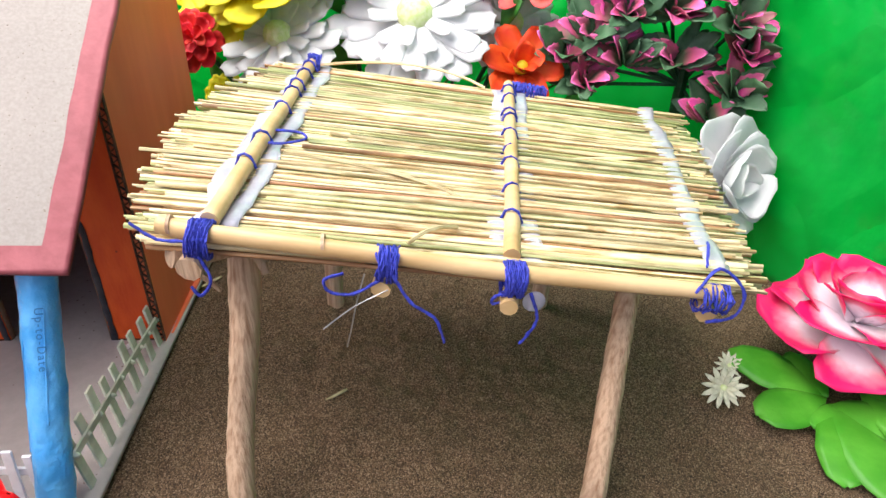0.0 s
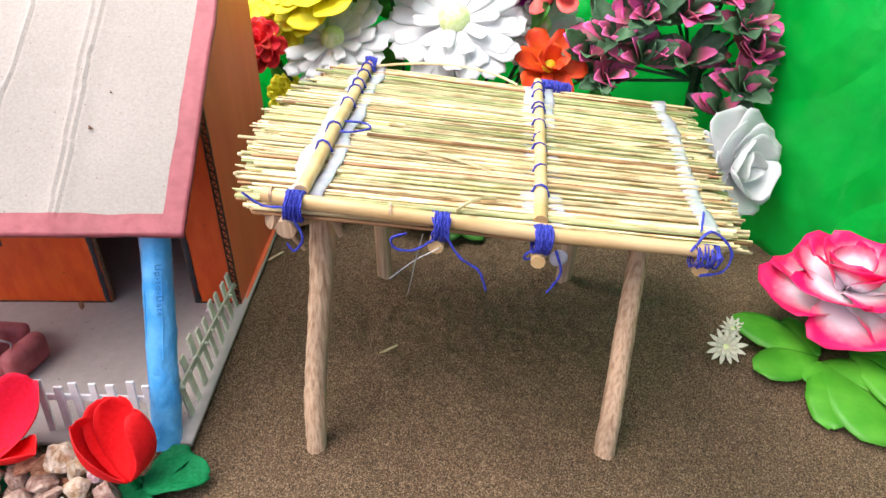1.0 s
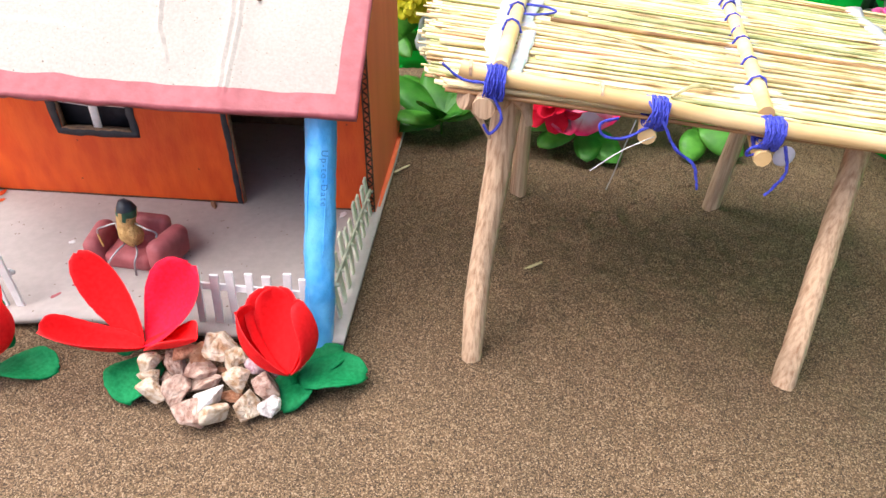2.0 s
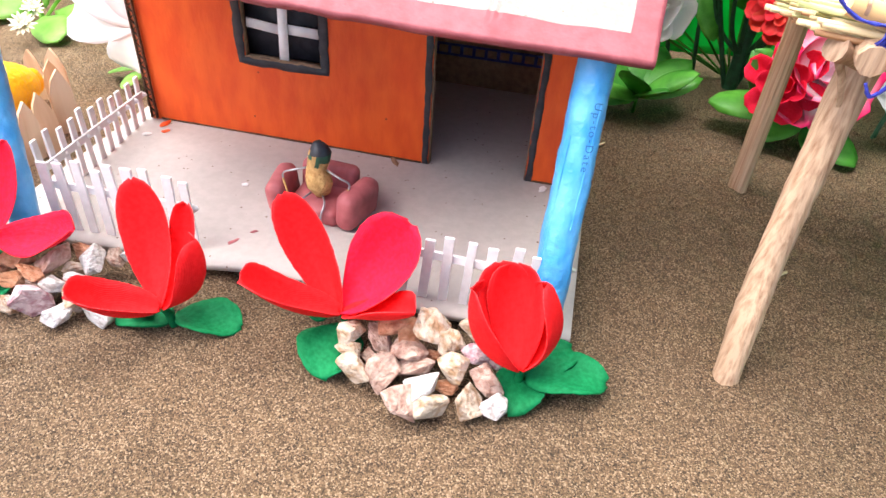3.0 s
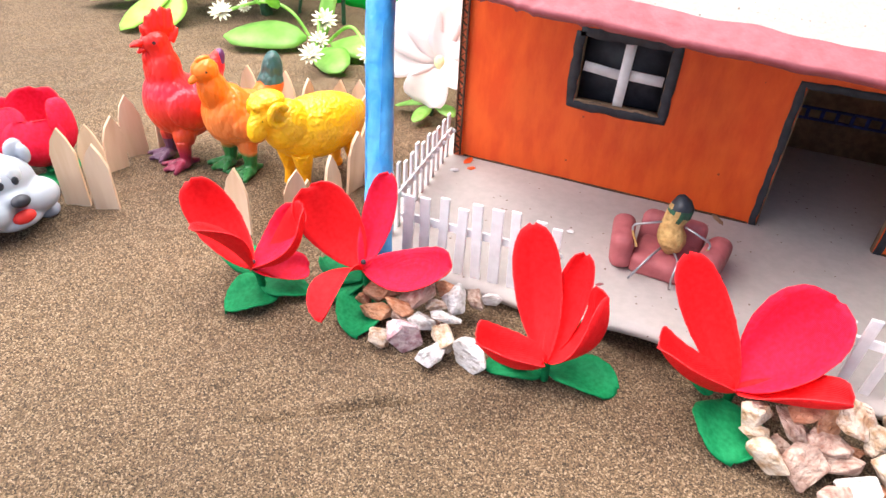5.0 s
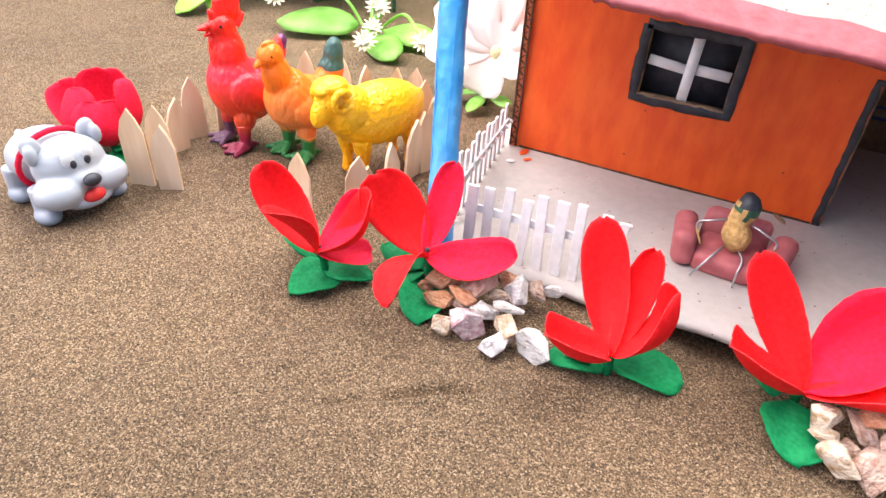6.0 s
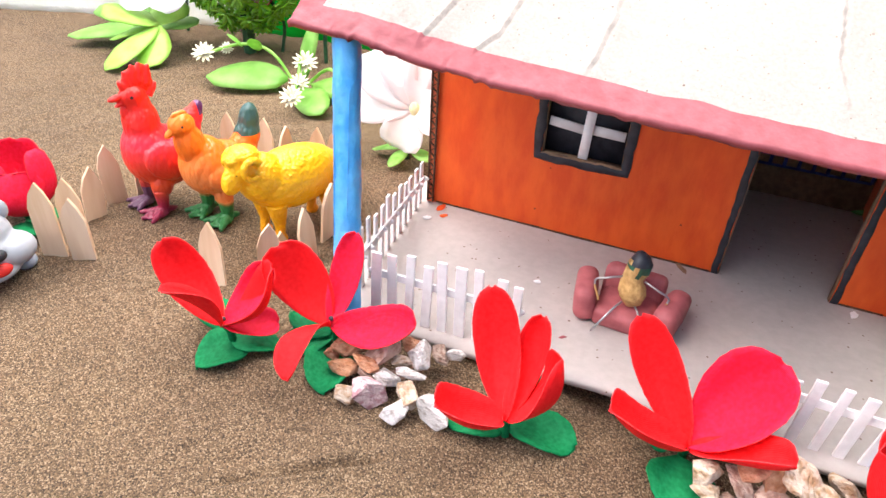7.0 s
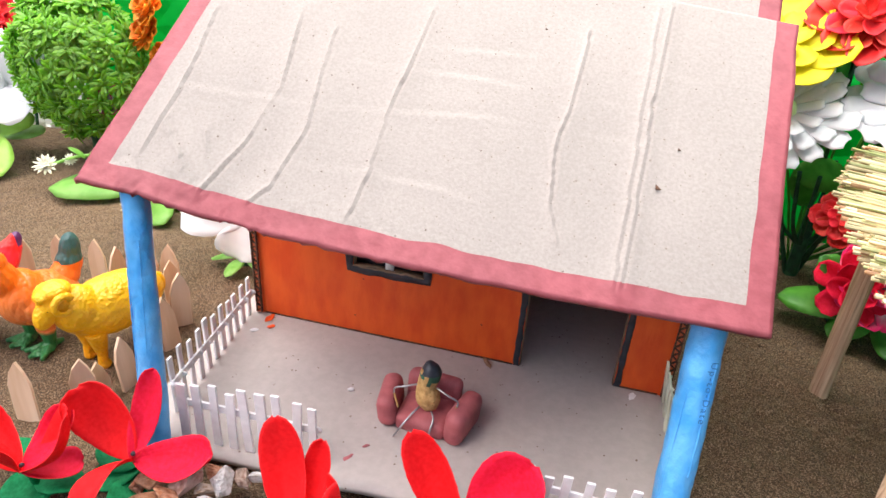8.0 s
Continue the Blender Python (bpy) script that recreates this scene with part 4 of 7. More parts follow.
cloth_flower((-0.2980, 0.1845, 0.0145),
             [((-0.3160, 0.2090, 0.0580), 0.0205, 0.06, 0.40, (0.3, -0.9, 0.2), 0), ((-0.2940, 0.2100, 0.0500), 0.0150, 0.08, 0.5, (-0.1, -0.9, 0.3), 0),
              ((-0.2818, 0.1940, 0.0460), 0.0200, 0.14, 0.75, (-0.60, -0.05, 0.75), 0), ((-0.3202, 0.1640, 0.0340), 0.0235, 0.08, 0.70, (0.25, 0.12, 1), 0)],
             [((-0.2980, 0.1930, 0.004), (-0.2695, 0.1950, 0.002), 0.0215), ((-0.2990, 0.1920, 0.003), (-0.3220, 0.1850, 0.002), 0.019), ((-0.2960, 0.2010, 0.008), (-0.2960, 0.2080, 0.034), 0.012)],
             "red cloth flower with upright petals and green felt leaves", 3, False)
cloth_flower((-0.2285, 0.2060, 0.0110),
             [((-0.2585, 0.2235, 0.0535), 0.0205, 0.05, 0.45, (0.4, -0.9, 0.2), 0), ((-0.2045, 0.2265, 0.0485), 0.0350, 0.07, 0.45, (-0.40, -0.7, 0.60), 1),
              ((-0.2605, 0.1860, 0.0385), 0.0235, 0.06, 0.65, (0.25, 0.10, 0.95), 0), ((-0.1948, 0.1975, 0.0280), 0.0215, 0.03, 0.60, (-0.2, 0.10, 1), 0)],
             [((-0.2320, 0.2060, 0.004), (-0.2245, 0.1785, 0.002), 0.0265), ((-0.2340, 0.2100, 0.006), (-0.2450, 0.2090, 0.008), 0.014)],
             "wide-open red cloth flower beside the porch edge", 4, False)
cloth_flower((-0.1505, 0.1915, 0.0150),
             [((-0.1660, 0.2155, 0.0460), 0.0240, 0.09, 0.5, (0.35, -0.85, 0.3), 0), ((-0.1600, 0.2175, 0.0450), 0.0230, 0.06, 0.5, (0.0, -1, 0.25), 0),
              ((-0.1450, 0.2080, 0.0455), 0.0220, 0.15, 0.75, (-1.0, -0.22, 0.30), 0), ((-0.1735, 0.2010, 0.0440), 0.0240, 0.13, 0.70, (0.95, 0.12, 0.30), 0)],
             [((-0.1490, 0.1985, 0.006), (-0.1165, 0.2020, 0.007), 0.0245), ((-0.1480, 0.2010, 0.004), (-0.1525, 0.1805, 0.002), 0.021), ((-0.1450, 0.2020, 0.005), (-0.1310, 0.2180, 0.006), 0.018)],
             "closed red cloth tulip flower against the blue post", 5, False, 0.95)
cloth_flower((-0.6060, 0.2180, 0.0060),
             [((-0.6240, 0.2400, 0.0410), 0.036, 0.12, 0.6, (0.4, -0.9, 0.2), 1), ((-0.6460, 0.2240, 0.0330), 0.030, 0.12, 0.6, (0.6, -0.4, 0.6), 1),
              ((-0.6010, 0.2380, 0.0390), 0.034, 0.16, 0.7, (-0.6, -0.6, 0.3), 1), ((-0.6200, 0.2120, 0.0390), 0.038, 0.20, 0.6, (0.1, 0.9, 0.3), 1), ((-0.5990, 0.2130, 0.0360), 0.034, 0.20, 0.6, (-0.6, 0.6, 0.3), 1)],
             [((-0.6020, 0.2150, 0.004), (-0.5790, 0.2060, 0.006), 0.020), ((-0.598, 0.220, 0.006), (-0.578, 0.216, 0.012), 0.016)],
             "pink-red cloth tulip flower behind the toy dog", 6, False)


# ---- heaps of stones ----
def stone_mesh(seed):
    """An angular broken stone: the hull of a few points, its edges slightly worn."""
    r0 = random.Random(seed)
    bm = bmesh.new()
    for _ in range(12):
        d = V((r0.gauss(0, 1), r0.gauss(0, 1), r0.gauss(0, 1))).normalized()
        bm.verts.new(V((d.x, d.y, d.z)) * r0.uniform(0.88, 1.12))
    bmesh.ops.convex_hull(bm, input=bm.verts[:])
    bmesh.ops.dissolve_limit(bm, angle_limit=radians(16), verts=bm.verts[:], edges=bm.edges[:])
    bmesh.ops.bevel(bm, geom=bm.edges[:], offset=0.06, segments=1, affect="EDGES", profile=0.5)
    bmesh.ops.triangulate(bm, faces=bm.faces[:])
    bmesh.ops.subdivide_edges(bm, edges=[e for e in bm.edges if e.calc_length() > 0.3], cuts=1, use_grid_fill=True)
    for v in bm.verts:
        v.co *= 1 + 0.05 * noise.noise(v.co * 3 + V((seed, 0, 0))) + 0.03 * noise.noise(v.co * 8 + V((0, seed, 0)))
    me = bpy.data.meshes.new("stone")
    bm.to_mesh(me)
    bm.free()
    return me


TONES = {"S": STONE, "P": STONEBEIGE, "W": STONEPALE, "R": STONERED, "V": STONEROSE}
STONES = {}
for tone in TONES:
    for s in range(6):
        STONES[(tone, s)] = stone_mesh(s + 11 * len(STONES))
        STONES[(tone, s)].materials.append(TONES[tone])


def stone_heap(rows, seed):
    """rows: place, half length, half width, turn in degrees, tone."""
    r0 = random.Random(seed)
    for x, y, z, a, b, turn, tone in rows:
        ob = new("stone", STONES[(tone, r0.randrange(6))])
        right, up = V((1, 0.15, 0)), V((-0.1, 0.85, 0.5))
        along = right * math.cos(radians(turn)) + up * math.sin(radians(turn))
        m = along.to_track_quat("X", "Z").to_matrix().to_4x4() @ Matrix.Rotation(r0.uniform(-0.4, 0.4), 4, "X")
        ob.matrix_basis = Matrix.Translation((x, y, z)) @ m @ Matrix.Diagonal((a * 1.22, b * 1.32, b * r0.uniform(1.05, 1.3), 1))
        tagged(ob, LABELS[tone], "stone", "small stones heaped at the porch edge")


LABELS = {"S": "rough pinkish-grey pebble in a heap", "P": "rough beige pebble in a heap", "W": "pale off-white rough pebble in a heap", "R": "rust-red rough pebble in a heap", "V": "mauve-pink veined rough pebble in a heap"}
HEAP_LEFT_LOW = [
    (-0.3741, 0.1882, 0.0080, 0.0062, 0.0041, 0, "R"), (-0.3629, 0.1892, 0.0080, 0.0046, 0.0023, -15, "S"), (-0.3658, 0.1768, 0.0060, 0.0036, 0.0052, 90, "P"),
    (-0.3562, 0.1784, 0.0080, 0.0087, 0.0068, -35, "V"), (-0.3412, 0.1852, 0.0080, 0.0059, 0.0046, -60, "P"), (-0.3435, 0.1774, 0.0060, 0.0059, 0.0050, 60, "W"),
    (-0.3280, 0.1807, 0.0070, 0.0082, 0.0068, -10, "W"), (-0.3120, 0.1882, 0.0060, 0.0055, 0.0036, -15, "P"), (-0.3571, 0.1881, 0.0050, 0.0046, 0.0032, 0, "S"),
    (-0.3840, 0.1942, 0.0060, 0.0041, 0.0032, 0, "R"), (-0.3512, 0.1964, 0.0050, 0.0046, 0.0032, 0, "S")]
HEAP_LEFT_TOP = [
    (-0.3762, 0.1972, 0.0120, 0.0068, 0.0046, 15, "R"), (-0.3642, 0.1912, 0.0120, 0.0064, 0.0030, -20, "R"), (-0.3594, 0.1989, 0.0140, 0.0087, 0.0059, 70, "S"),
    (-0.3495, 0.2073, 0.0150, 0.0050, 0.0036, -30, "R"), (-0.3430, 0.2053, 0.0130, 0.0064, 0.0055, 45, "W"), (-0.3493, 0.2012, 0.0100, 0.0059, 0.0032, 15, "P"),
    (-0.3522, 0.1891, 0.0090, 0.0064, 0.0034, -25, "W"), (-0.3441, 0.1951, 0.0110, 0.0068, 0.0025, 0, "W"), (-0.3365, 0.2111, 0.0120, 0.0050, 0.0032, -35, "S"),
    (-0.3298, 0.2117, 0.0130, 0.0046, 0.0027, 20, "W")]
HEAP_RIGHT_LOW = [
    (-0.2185, 0.1905, 0.0070, 0.0073, 0.0032, -15, "P"), (-0.2146, 0.1824, 0.0060, 0.0073, 0.0052, -20, "P"), (-0.2025, 0.1833, 0.0070, 0.0078, 0.0065, 60, "S"),
    (-0.1918, 0.1883, 0.0080, 0.0073, 0.0043, 25, "S"), (-0.1623, 0.2006, 0.0060, 0.0039, 0.0030, -30, "V"), (-0.1624, 0.1905, 0.0070, 0.0069, 0.0050, -20, "S"),
    (-0.1928, 0.1709, 0.0060, 0.0073, 0.0056, -60, "S"), (-0.1815, 0.1727, 0.0060, 0.0069, 0.0060, 40, "P"), (-0.1697, 0.1787, 0.0060, 0.0073, 0.0060, 0, "P"),
    (-0.1588, 0.1806, 0.0050, 0.0052, 0.0056, 60, "W"), (-0.1861, 0.1987, 0.0060, 0.0043, 0.0026, 0, "R"), (-0.2100, 0.1918, 0.0050, 0.0043, 0.0030, 0, "S"),
    (-0.2002, 0.2001, 0.0050, 0.0043, 0.0030, 0, "S"), (-0.1782, 0.1851, 0.0040, 0.0048, 0.0030, 0, "R")]
HEAP_RIGHT_TOP = [
    (-0.2209, 0.1960, 0.0100, 0.0065, 0.0052, -50, "P"), (-0.2079, 0.1970, 0.0110, 0.0073, 0.0043, -45, "S"), (-0.2044, 0.2006, 0.0150, 0.0065, 0.0039, 10, "R"),
    (-0.1972, 0.2014, 0.0130, 0.0060, 0.0048, 60, "R"), (-0.1956, 0.1937, 0.0100, 0.0069, 0.0056, 10, "S"), (-0.1895, 0.2046, 0.0160, 0.0073, 0.0065, -60, "P"),
    (-0.1854, 0.2089, 0.0180, 0.0082, 0.0052, -40, "P"), (-0.1802, 0.2008, 0.0120, 0.0073, 0.0048, -70, "P"), (-0.1719, 0.2109, 0.0150, 0.0069, 0.0048, -25, "P"),
    (-0.1692, 0.2010, 0.0100, 0.0065, 0.0056, 10, "V"), (-0.1872, 0.1794, 0.0100, 0.0086, 0.0060, 35, "W"), (-0.1757, 0.1909, 0.0090, 0.0082, 0.0052, -30, "P")]
for heap, seed in ((HEAP_LEFT_LOW, 1), (HEAP_LEFT_TOP, 2), (HEAP_RIGHT_LOW, 3), (HEAP_RIGHT_TOP, 4)):
    stone_heap(heap, seed)


# ---- the pen of pointed sticks ----
pen = thing("stick_pen", (-0.51, 0.28, 0.0), "pen of pointed pale wooden sticks stuck in the sand", "fence")


def pointed_stick(x, y, h, turn, tilt=0.0, w=0.0125):
    bm = bmesh.new()
    prof = [(-w / 2, -0.008), (w / 2, -0.008), (w / 2, h - 0.014), (w * 0.30, h - 0.006), (0.0006, h), (-w * 0.30, h - 0.006), (-w / 2, h - 0.014)]
    a = [bm.verts.new((px, -0.0009, pz)) for px, pz in prof]
    b = [bm.verts.new((px, 0.0009, pz)) for px, pz in prof]
    bm.faces.new(a), bm.faces.new(b[::-1])
    for k in range(len(prof)):
        bm.faces.new((a[k], b[k], b[(k + 1) % len(prof)], a[(k + 1) % len(prof)]))
    bmesh.ops.recalc_face_normals(bm, faces=bm.faces)
    part("picket", bm, STICKWOOD, pen, m=Matrix.Translation((x, y, 0)) @ Euler((radians(tilt), radians(tilt * 0.5), radians(turn))).to_matrix().to_4x4(), smooth=False)


for x, y, h, turn, tilt in ((-0.5635, 0.2020, 0.044, 30, -4), (-0.5480, 0.2070, 0.039, 25, 3), (-0.5560, 0.2130, 0.043, 35, -6), (-0.5760, 0.2420, 0.034, 75, 4), (-0.5800, 0.2620, 0.038, 60, -2), (-0.5690, 0.2760, 0.036, 70, 3),
                            (-0.5560, 0.3440, 0.036, 10, 2), (-0.5265, 0.3450, 0.036, 5, -3), (-0.5080, 0.3420, 0.036, 80, 2), (-0.4890, 0.3530, 0.036, 0, 3), (-0.4760, 0.3560, 0.036, 15, -3),
                            (-0.4720, 0.2220, 0.035, 10, -5), (-0.4470, 0.2370, 0.036, 40, 4), (-0.4380, 0.2610, 0.034, 85, -3), (-0.4410, 0.2860, 0.037, 80, 4), (-0.4370, 0.2990, 0.037, 75, -4),
                            (-0.4440, 0.3200, 0.042, 55, 3), (-0.4560, 0.3330, 0.040, 50, -3), (-0.4480, 0.2480, 0.024, 60, 3), (-0.5790, 0.3340, 0.036, 40, 2)):
    pointed_stick(x, y, h, turn, tilt)


# ---- plastic toy animals ----
def toy(name, pos, facing, label, category, size=1.0):
    """An Empty at the feet of a toy that faces x."""
    e = new(name)
    e.empty_display_size = 0.01
    e.matrix_basis = Matrix.Translation(pos) @ Euler((0, 0, facing)).to_matrix().to_4x4() @ Matrix.Scale(size, 4)
    return tagged(e, label, category)


def toy_part(name, parent, blobs, mat_, label="", voxel=0.0009, smooth=4, extra=None):
    """Rounded blobs (centre, radii, turn in degrees) melted into one part of a toy."""
    bm = bmesh.new()
    for c, r, *t in blobs:
        t = t[0] if t else (0, 0, 0)
        ball(bm, c, r, Euler([radians(a) for a in t]).to_matrix(), 20)
    if extra:
        extra(bm)
    me = bpy.data.meshes.new(name)
    bm.to_mesh(me)
    bm.free()
    me.materials.append(mat_)
    ob = new(name, me)
    ob.parent = parent
    rm = ob.modifiers.new("melt", "REMESH")
    rm.mode, rm.voxel_size, rm.use_smooth_shade = "VOXEL", voxel, True
    sm = ob.modifiers.new("soften", "SMOOTH")
    sm.factor, sm.iterations = 0.5, smooth
    return tagged(ob, label)


ROOSTERPAINT = painted("rooster_paint", [(0.0, (0.16, 0.02, 0.06)), (0.010, (0.36, 0.015, 0.05)), (0.022, (0.86, 0.09, 0.02)), (0.036, (0.86, 0.045, 0.025)), (0.050, (0.86, 0.022, 0.05)), (0.060, (0.88, 0.018, 0.010)), (0.09, (0.89, 0.016, 0.008))])
HENPAINT = painted("hen_paint", [(0.0, (0.02, 0.16, 0.04)), (0.013, (0.03, 0.20, 0.05)), (0.0165, (0.84, 0.25, 0.06)), (0.034, (0.86, 0.25, 0.06)), (0.05, (0.90, 0.17, 0.009)), (0.08, (0.93, 0.19, 0.008))])
SHEEPPAINT = painted("sheep_paint", [(0.0, (0.93, 0.38, 0.004)), (0.02, (0.95, 0.46, 0.004)), (0.05, (0.96, 0.52, 0.005)), (0.07, (0.96, 0.48, 0.01))], bump=0.8, bscale=260)
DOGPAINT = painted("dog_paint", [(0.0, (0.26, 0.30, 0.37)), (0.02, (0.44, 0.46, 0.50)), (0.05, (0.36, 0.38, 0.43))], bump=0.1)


def feathers(k, scale=190.0, strength=0.7, stretch=(1, 1.4, 0.45)):
    """Adds the moulded relief of overlapping feathers to a toy's paint."""
    N, L = k.node_tree.nodes, k.node_tree.links
    co, mp, vo, bp = N.new("ShaderNodeTexCoord"), N.new("ShaderNodeMapping"), N.new("ShaderNodeTexVoronoi"), N.new("ShaderNodeBump")
    mp.inputs["Scale"].default_value = stretch
    vo.inputs["Scale"].default_value = scale
    bp.inputs["Strength"].default_value, bp.inputs["Distance"].default_value, bp.invert = strength, 0.0016, True
    b = N["Principled BSDF"]
    L.new(co.outputs["Object"], mp.inputs[0])
    L.new(mp.outputs[0], vo.inputs["Vector"])
    L.new(vo.outputs["Distance"], bp.inputs["Height"])
    old = [l for l in L if l.to_socket == b.inputs["Normal"]]
    if old:
        L.new(old[0].from_socket, bp.inputs["Normal"])
    L.new(bp.outputs[0], b.inputs["Normal"])


feathers(ROOSTERPAINT, 400, 0.42, (1, 1, 0.4))
feathers(HENPAINT, 400, 0.5, (1, 1, 0.4))
feathers(SHEEPPAINT, 520, 0.4, (1, 1, 1))


def paint_patch(k, colour, lo=None, hi=None, spots=(), r=0.0012):
    """Paints a patch of a toy: the part of it between two corners, or round spots."""
    N, L = k.node_tree.nodes, k.node_tree.links
    b = N["Principled BSDF"]
    co = N.new("ShaderNodeTexCoord")
    masks = []

    def math_node(op, x, y):
        n = N.new("ShaderNodeMath")
        n.operation = op
        for i, q in enumerate((x, y)):
            if isinstance(q, (int, float)):
                n.inputs[i].default_value = q
            else:
                L.new(q, n.inputs[i])
        return n.outputs[0]

    if lo:
        sep = N.new("ShaderNodeSeparateXYZ")
        L.new(co.outputs["Object"], sep.inputs[0])
        m = 1.0
        for axis, p, q in zip("XYZ", lo, hi):
            m = math_node("MULTIPLY", m, math_node("MULTIPLY", math_node("GREATER_THAN", sep.outputs[axis], p), math_node("LESS_THAN", sep.outputs[axis], q)))
        masks.append(m)
    for c in spots:
        d = N.new("ShaderNodeVectorMath")
        d.operation = "DISTANCE"
        d.inputs[1].default_value = c
        L.new(co.outputs["Object"], d.inputs[0])
        masks.append(math_node("LESS_THAN", d.outputs["Value"], r))
    m = masks[0]
    for q in masks[1:]:
        m = math_node("MAXIMUM", m, q)
    mix = N.new("ShaderNodeMix")
    mix.data_type = "RGBA"
    old = next(l for l in L if l.to_socket == b.inputs["Base Color"])
    L.new(m, mix.inputs["Factor"])
    L.new(old.from_socket, mix.inputs["A"])
    mix.inputs["B"].default_value = (*colour, 1)
    L.new(mix.outputs["Result"], b.inputs["Base Color"])


paint_patch(HENPAINT, (0.03, 0.09, 0.08), (-0.06, -0.02, 0.049), (-0.0175, 0.02, 0.09))
paint_patch(HENPAINT, (0.01, 0.01, 0.01), spots=((0.0220, 0.0066, 0.0680), (0.0220, -0.0066, 0.0680)), r=0.0010)
paint_patch(ROOSTERPAINT, (0.01, 0.01, 0.01), spots=((0.0075, 0.0064, 0.0768), (0.0075, -0.0064, 0.0768)), r=0.0011)
paint_patch(ROOSTERPAINT, (0.10, 0.02, 0.10), (-0.06, -0.02, 0.056), (-0.031, 0.02, 0.09))
paint_patch(ROOSTERPAINT, (0.12, 0.05, 0.10), (-0.02, -0.03, -0.01), (0.03, 0.0, 0.0135))
paint_patch(SHEEPPAINT, (0.05, 0.02, 0.01), spots=((0.0355, 0.0062, 0.0490), (0.0355, -0.0062, 0.0490)), r=0.0013)


def bird_leg(bm, x, y, z, r, toe):
    """A leg with three toes in front, webbed at the root, and one behind."""
    tube(bm, [(x, y, 0.004), (x, y, z)], [r, r * 1.6], 10)
    ball(bm, (x + toe * 0.35, y, 0.0024), (toe * 0.55, toe * 0.42, 0.0018), None, 12)
    for a in (-35, 0, 35, 180):
        d = V((math.cos(radians(a)), math.sin(radians(a)), 0)) * toe * (0.55 if a == 180 else 1)
        tube(bm, [V((x, y, 0.0045)), V((x, y, 0.0032)) + d * 0.5, V((x, y, 0.0024)) + d], [r * 0.9, r * 0.70, r * 0.45], 8)


def comb(bm):
    for x, z, h, lean in ((0.0085, 0.0810, 0.0050, 0.5), (0.0055, 0.0835, 0.0070, 0.2), (0.0020, 0.0855, 0.0080, 0.0), (-0.0015, 0.0860, 0.0080, -0.1), (-0.0050, 0.0840, 0.0085, -0.3), (-0.0060, 0.0765, 0.0060, -0.9)):
        d = V((lean, 0, 1)).normalized()
        q = V((x, 0, z))
        tube(bm, [q - d * 0.003, q + d * h * 0.5, q + d * h], [0.0030, 0.0022, 0.0009], 8)


rooster = toy("toy_rooster", (-0.5500, 0.2700, 0.0), radians(-112), "red plastic toy rooster with dark feet standing in the pen", "toy rooster", 0.97)
toy_part("body", rooster, [((-0.006, 0, 0.0345), (0.0200, 0.0172, 0.0195), (0, -25, 0)), ((0.002, 0, 0.0400), (0.0158, 0.0160, 0.0210)), ((0.003, 0, 0.058), (0.0105, 0.0108, 0.0150), (0, -8, 0)),
                           ((0.003, 0, 0.0690), (0.0078, 0.0072, 0.0110)), ((0.0045, 0, 0.0755), (0.0080, 0.0066, 0.0068)), ((-0.004, 0.0145, 0.037), (0.0160, 0.0048, 0.0120), (0, -25, 0)), ((-0.004, -0.0145, 0.037), (0.0160, 0.0048, 0.0120), (0, -25, 0)),
                           ((0.002, 0.0088, 0.020), (0.007, 0.0058, 0.008)), ((0.002, -0.0088, 0.020), (0.007, 0.0058, 0.008))], ROOSTERPAINT)
toy_part("beak", rooster, [((0.0135, 0, 0.0762), (0.0055, 0.0022, 0.0019), (0, 8, 0)), ((0.0120, 0, 0.0725), (0.0040, 0.0019, 0.0014), (0, 20, 0))], ROOSTERPAINT, "open red beak", 0.0006, 2)
toy_part("wattle", rooster, [((0.0100, 0, 0.0665), (0.0036, 0.0030, 0.0058)), ((0.0100, 0.0030, 0.0600), (0.0030, 0.0026, 0.0066)), ((0.0100, -0.0030, 0.0600), (0.0030, 0.0026, 0.0066))], ROOSTERPAINT, "", 0.0007, 3)
toy_part("comb", rooster, [((0.0005, 0, 0.0825), (0.0090, 0.0022, 0.0098)), ((-0.0030, 0, 0.0860), (0.0055, 0.0018, 0.0070))], ROOSTERPAINT, "tall red notched comb", 0.0006, 2, comb)
toy_part("tail", rooster, [((-0.022, 0, 0.0460), (0.0085, 0.0080, 0.0150), (0, -38, 0)), ((-0.027, 0, 0.0530), (0.0070, 0.0060, 0.0095), (0, -40, 0)), ((-0.031, 0, 0.0580), (0.0045, 0.0040, 0.0070), (0, -30, 0))], ROOSTERPAINT, "red tail with a dark tip")
for y in (0.0098, -0.0098):
    toy_part("leg", rooster, [], ROOSTERPAINT, "dark purple-red leg and foot", 0.0007, 3, lambda bm: bird_leg(bm, 0.004, y, 0.018, 0.0031, 0.0150))

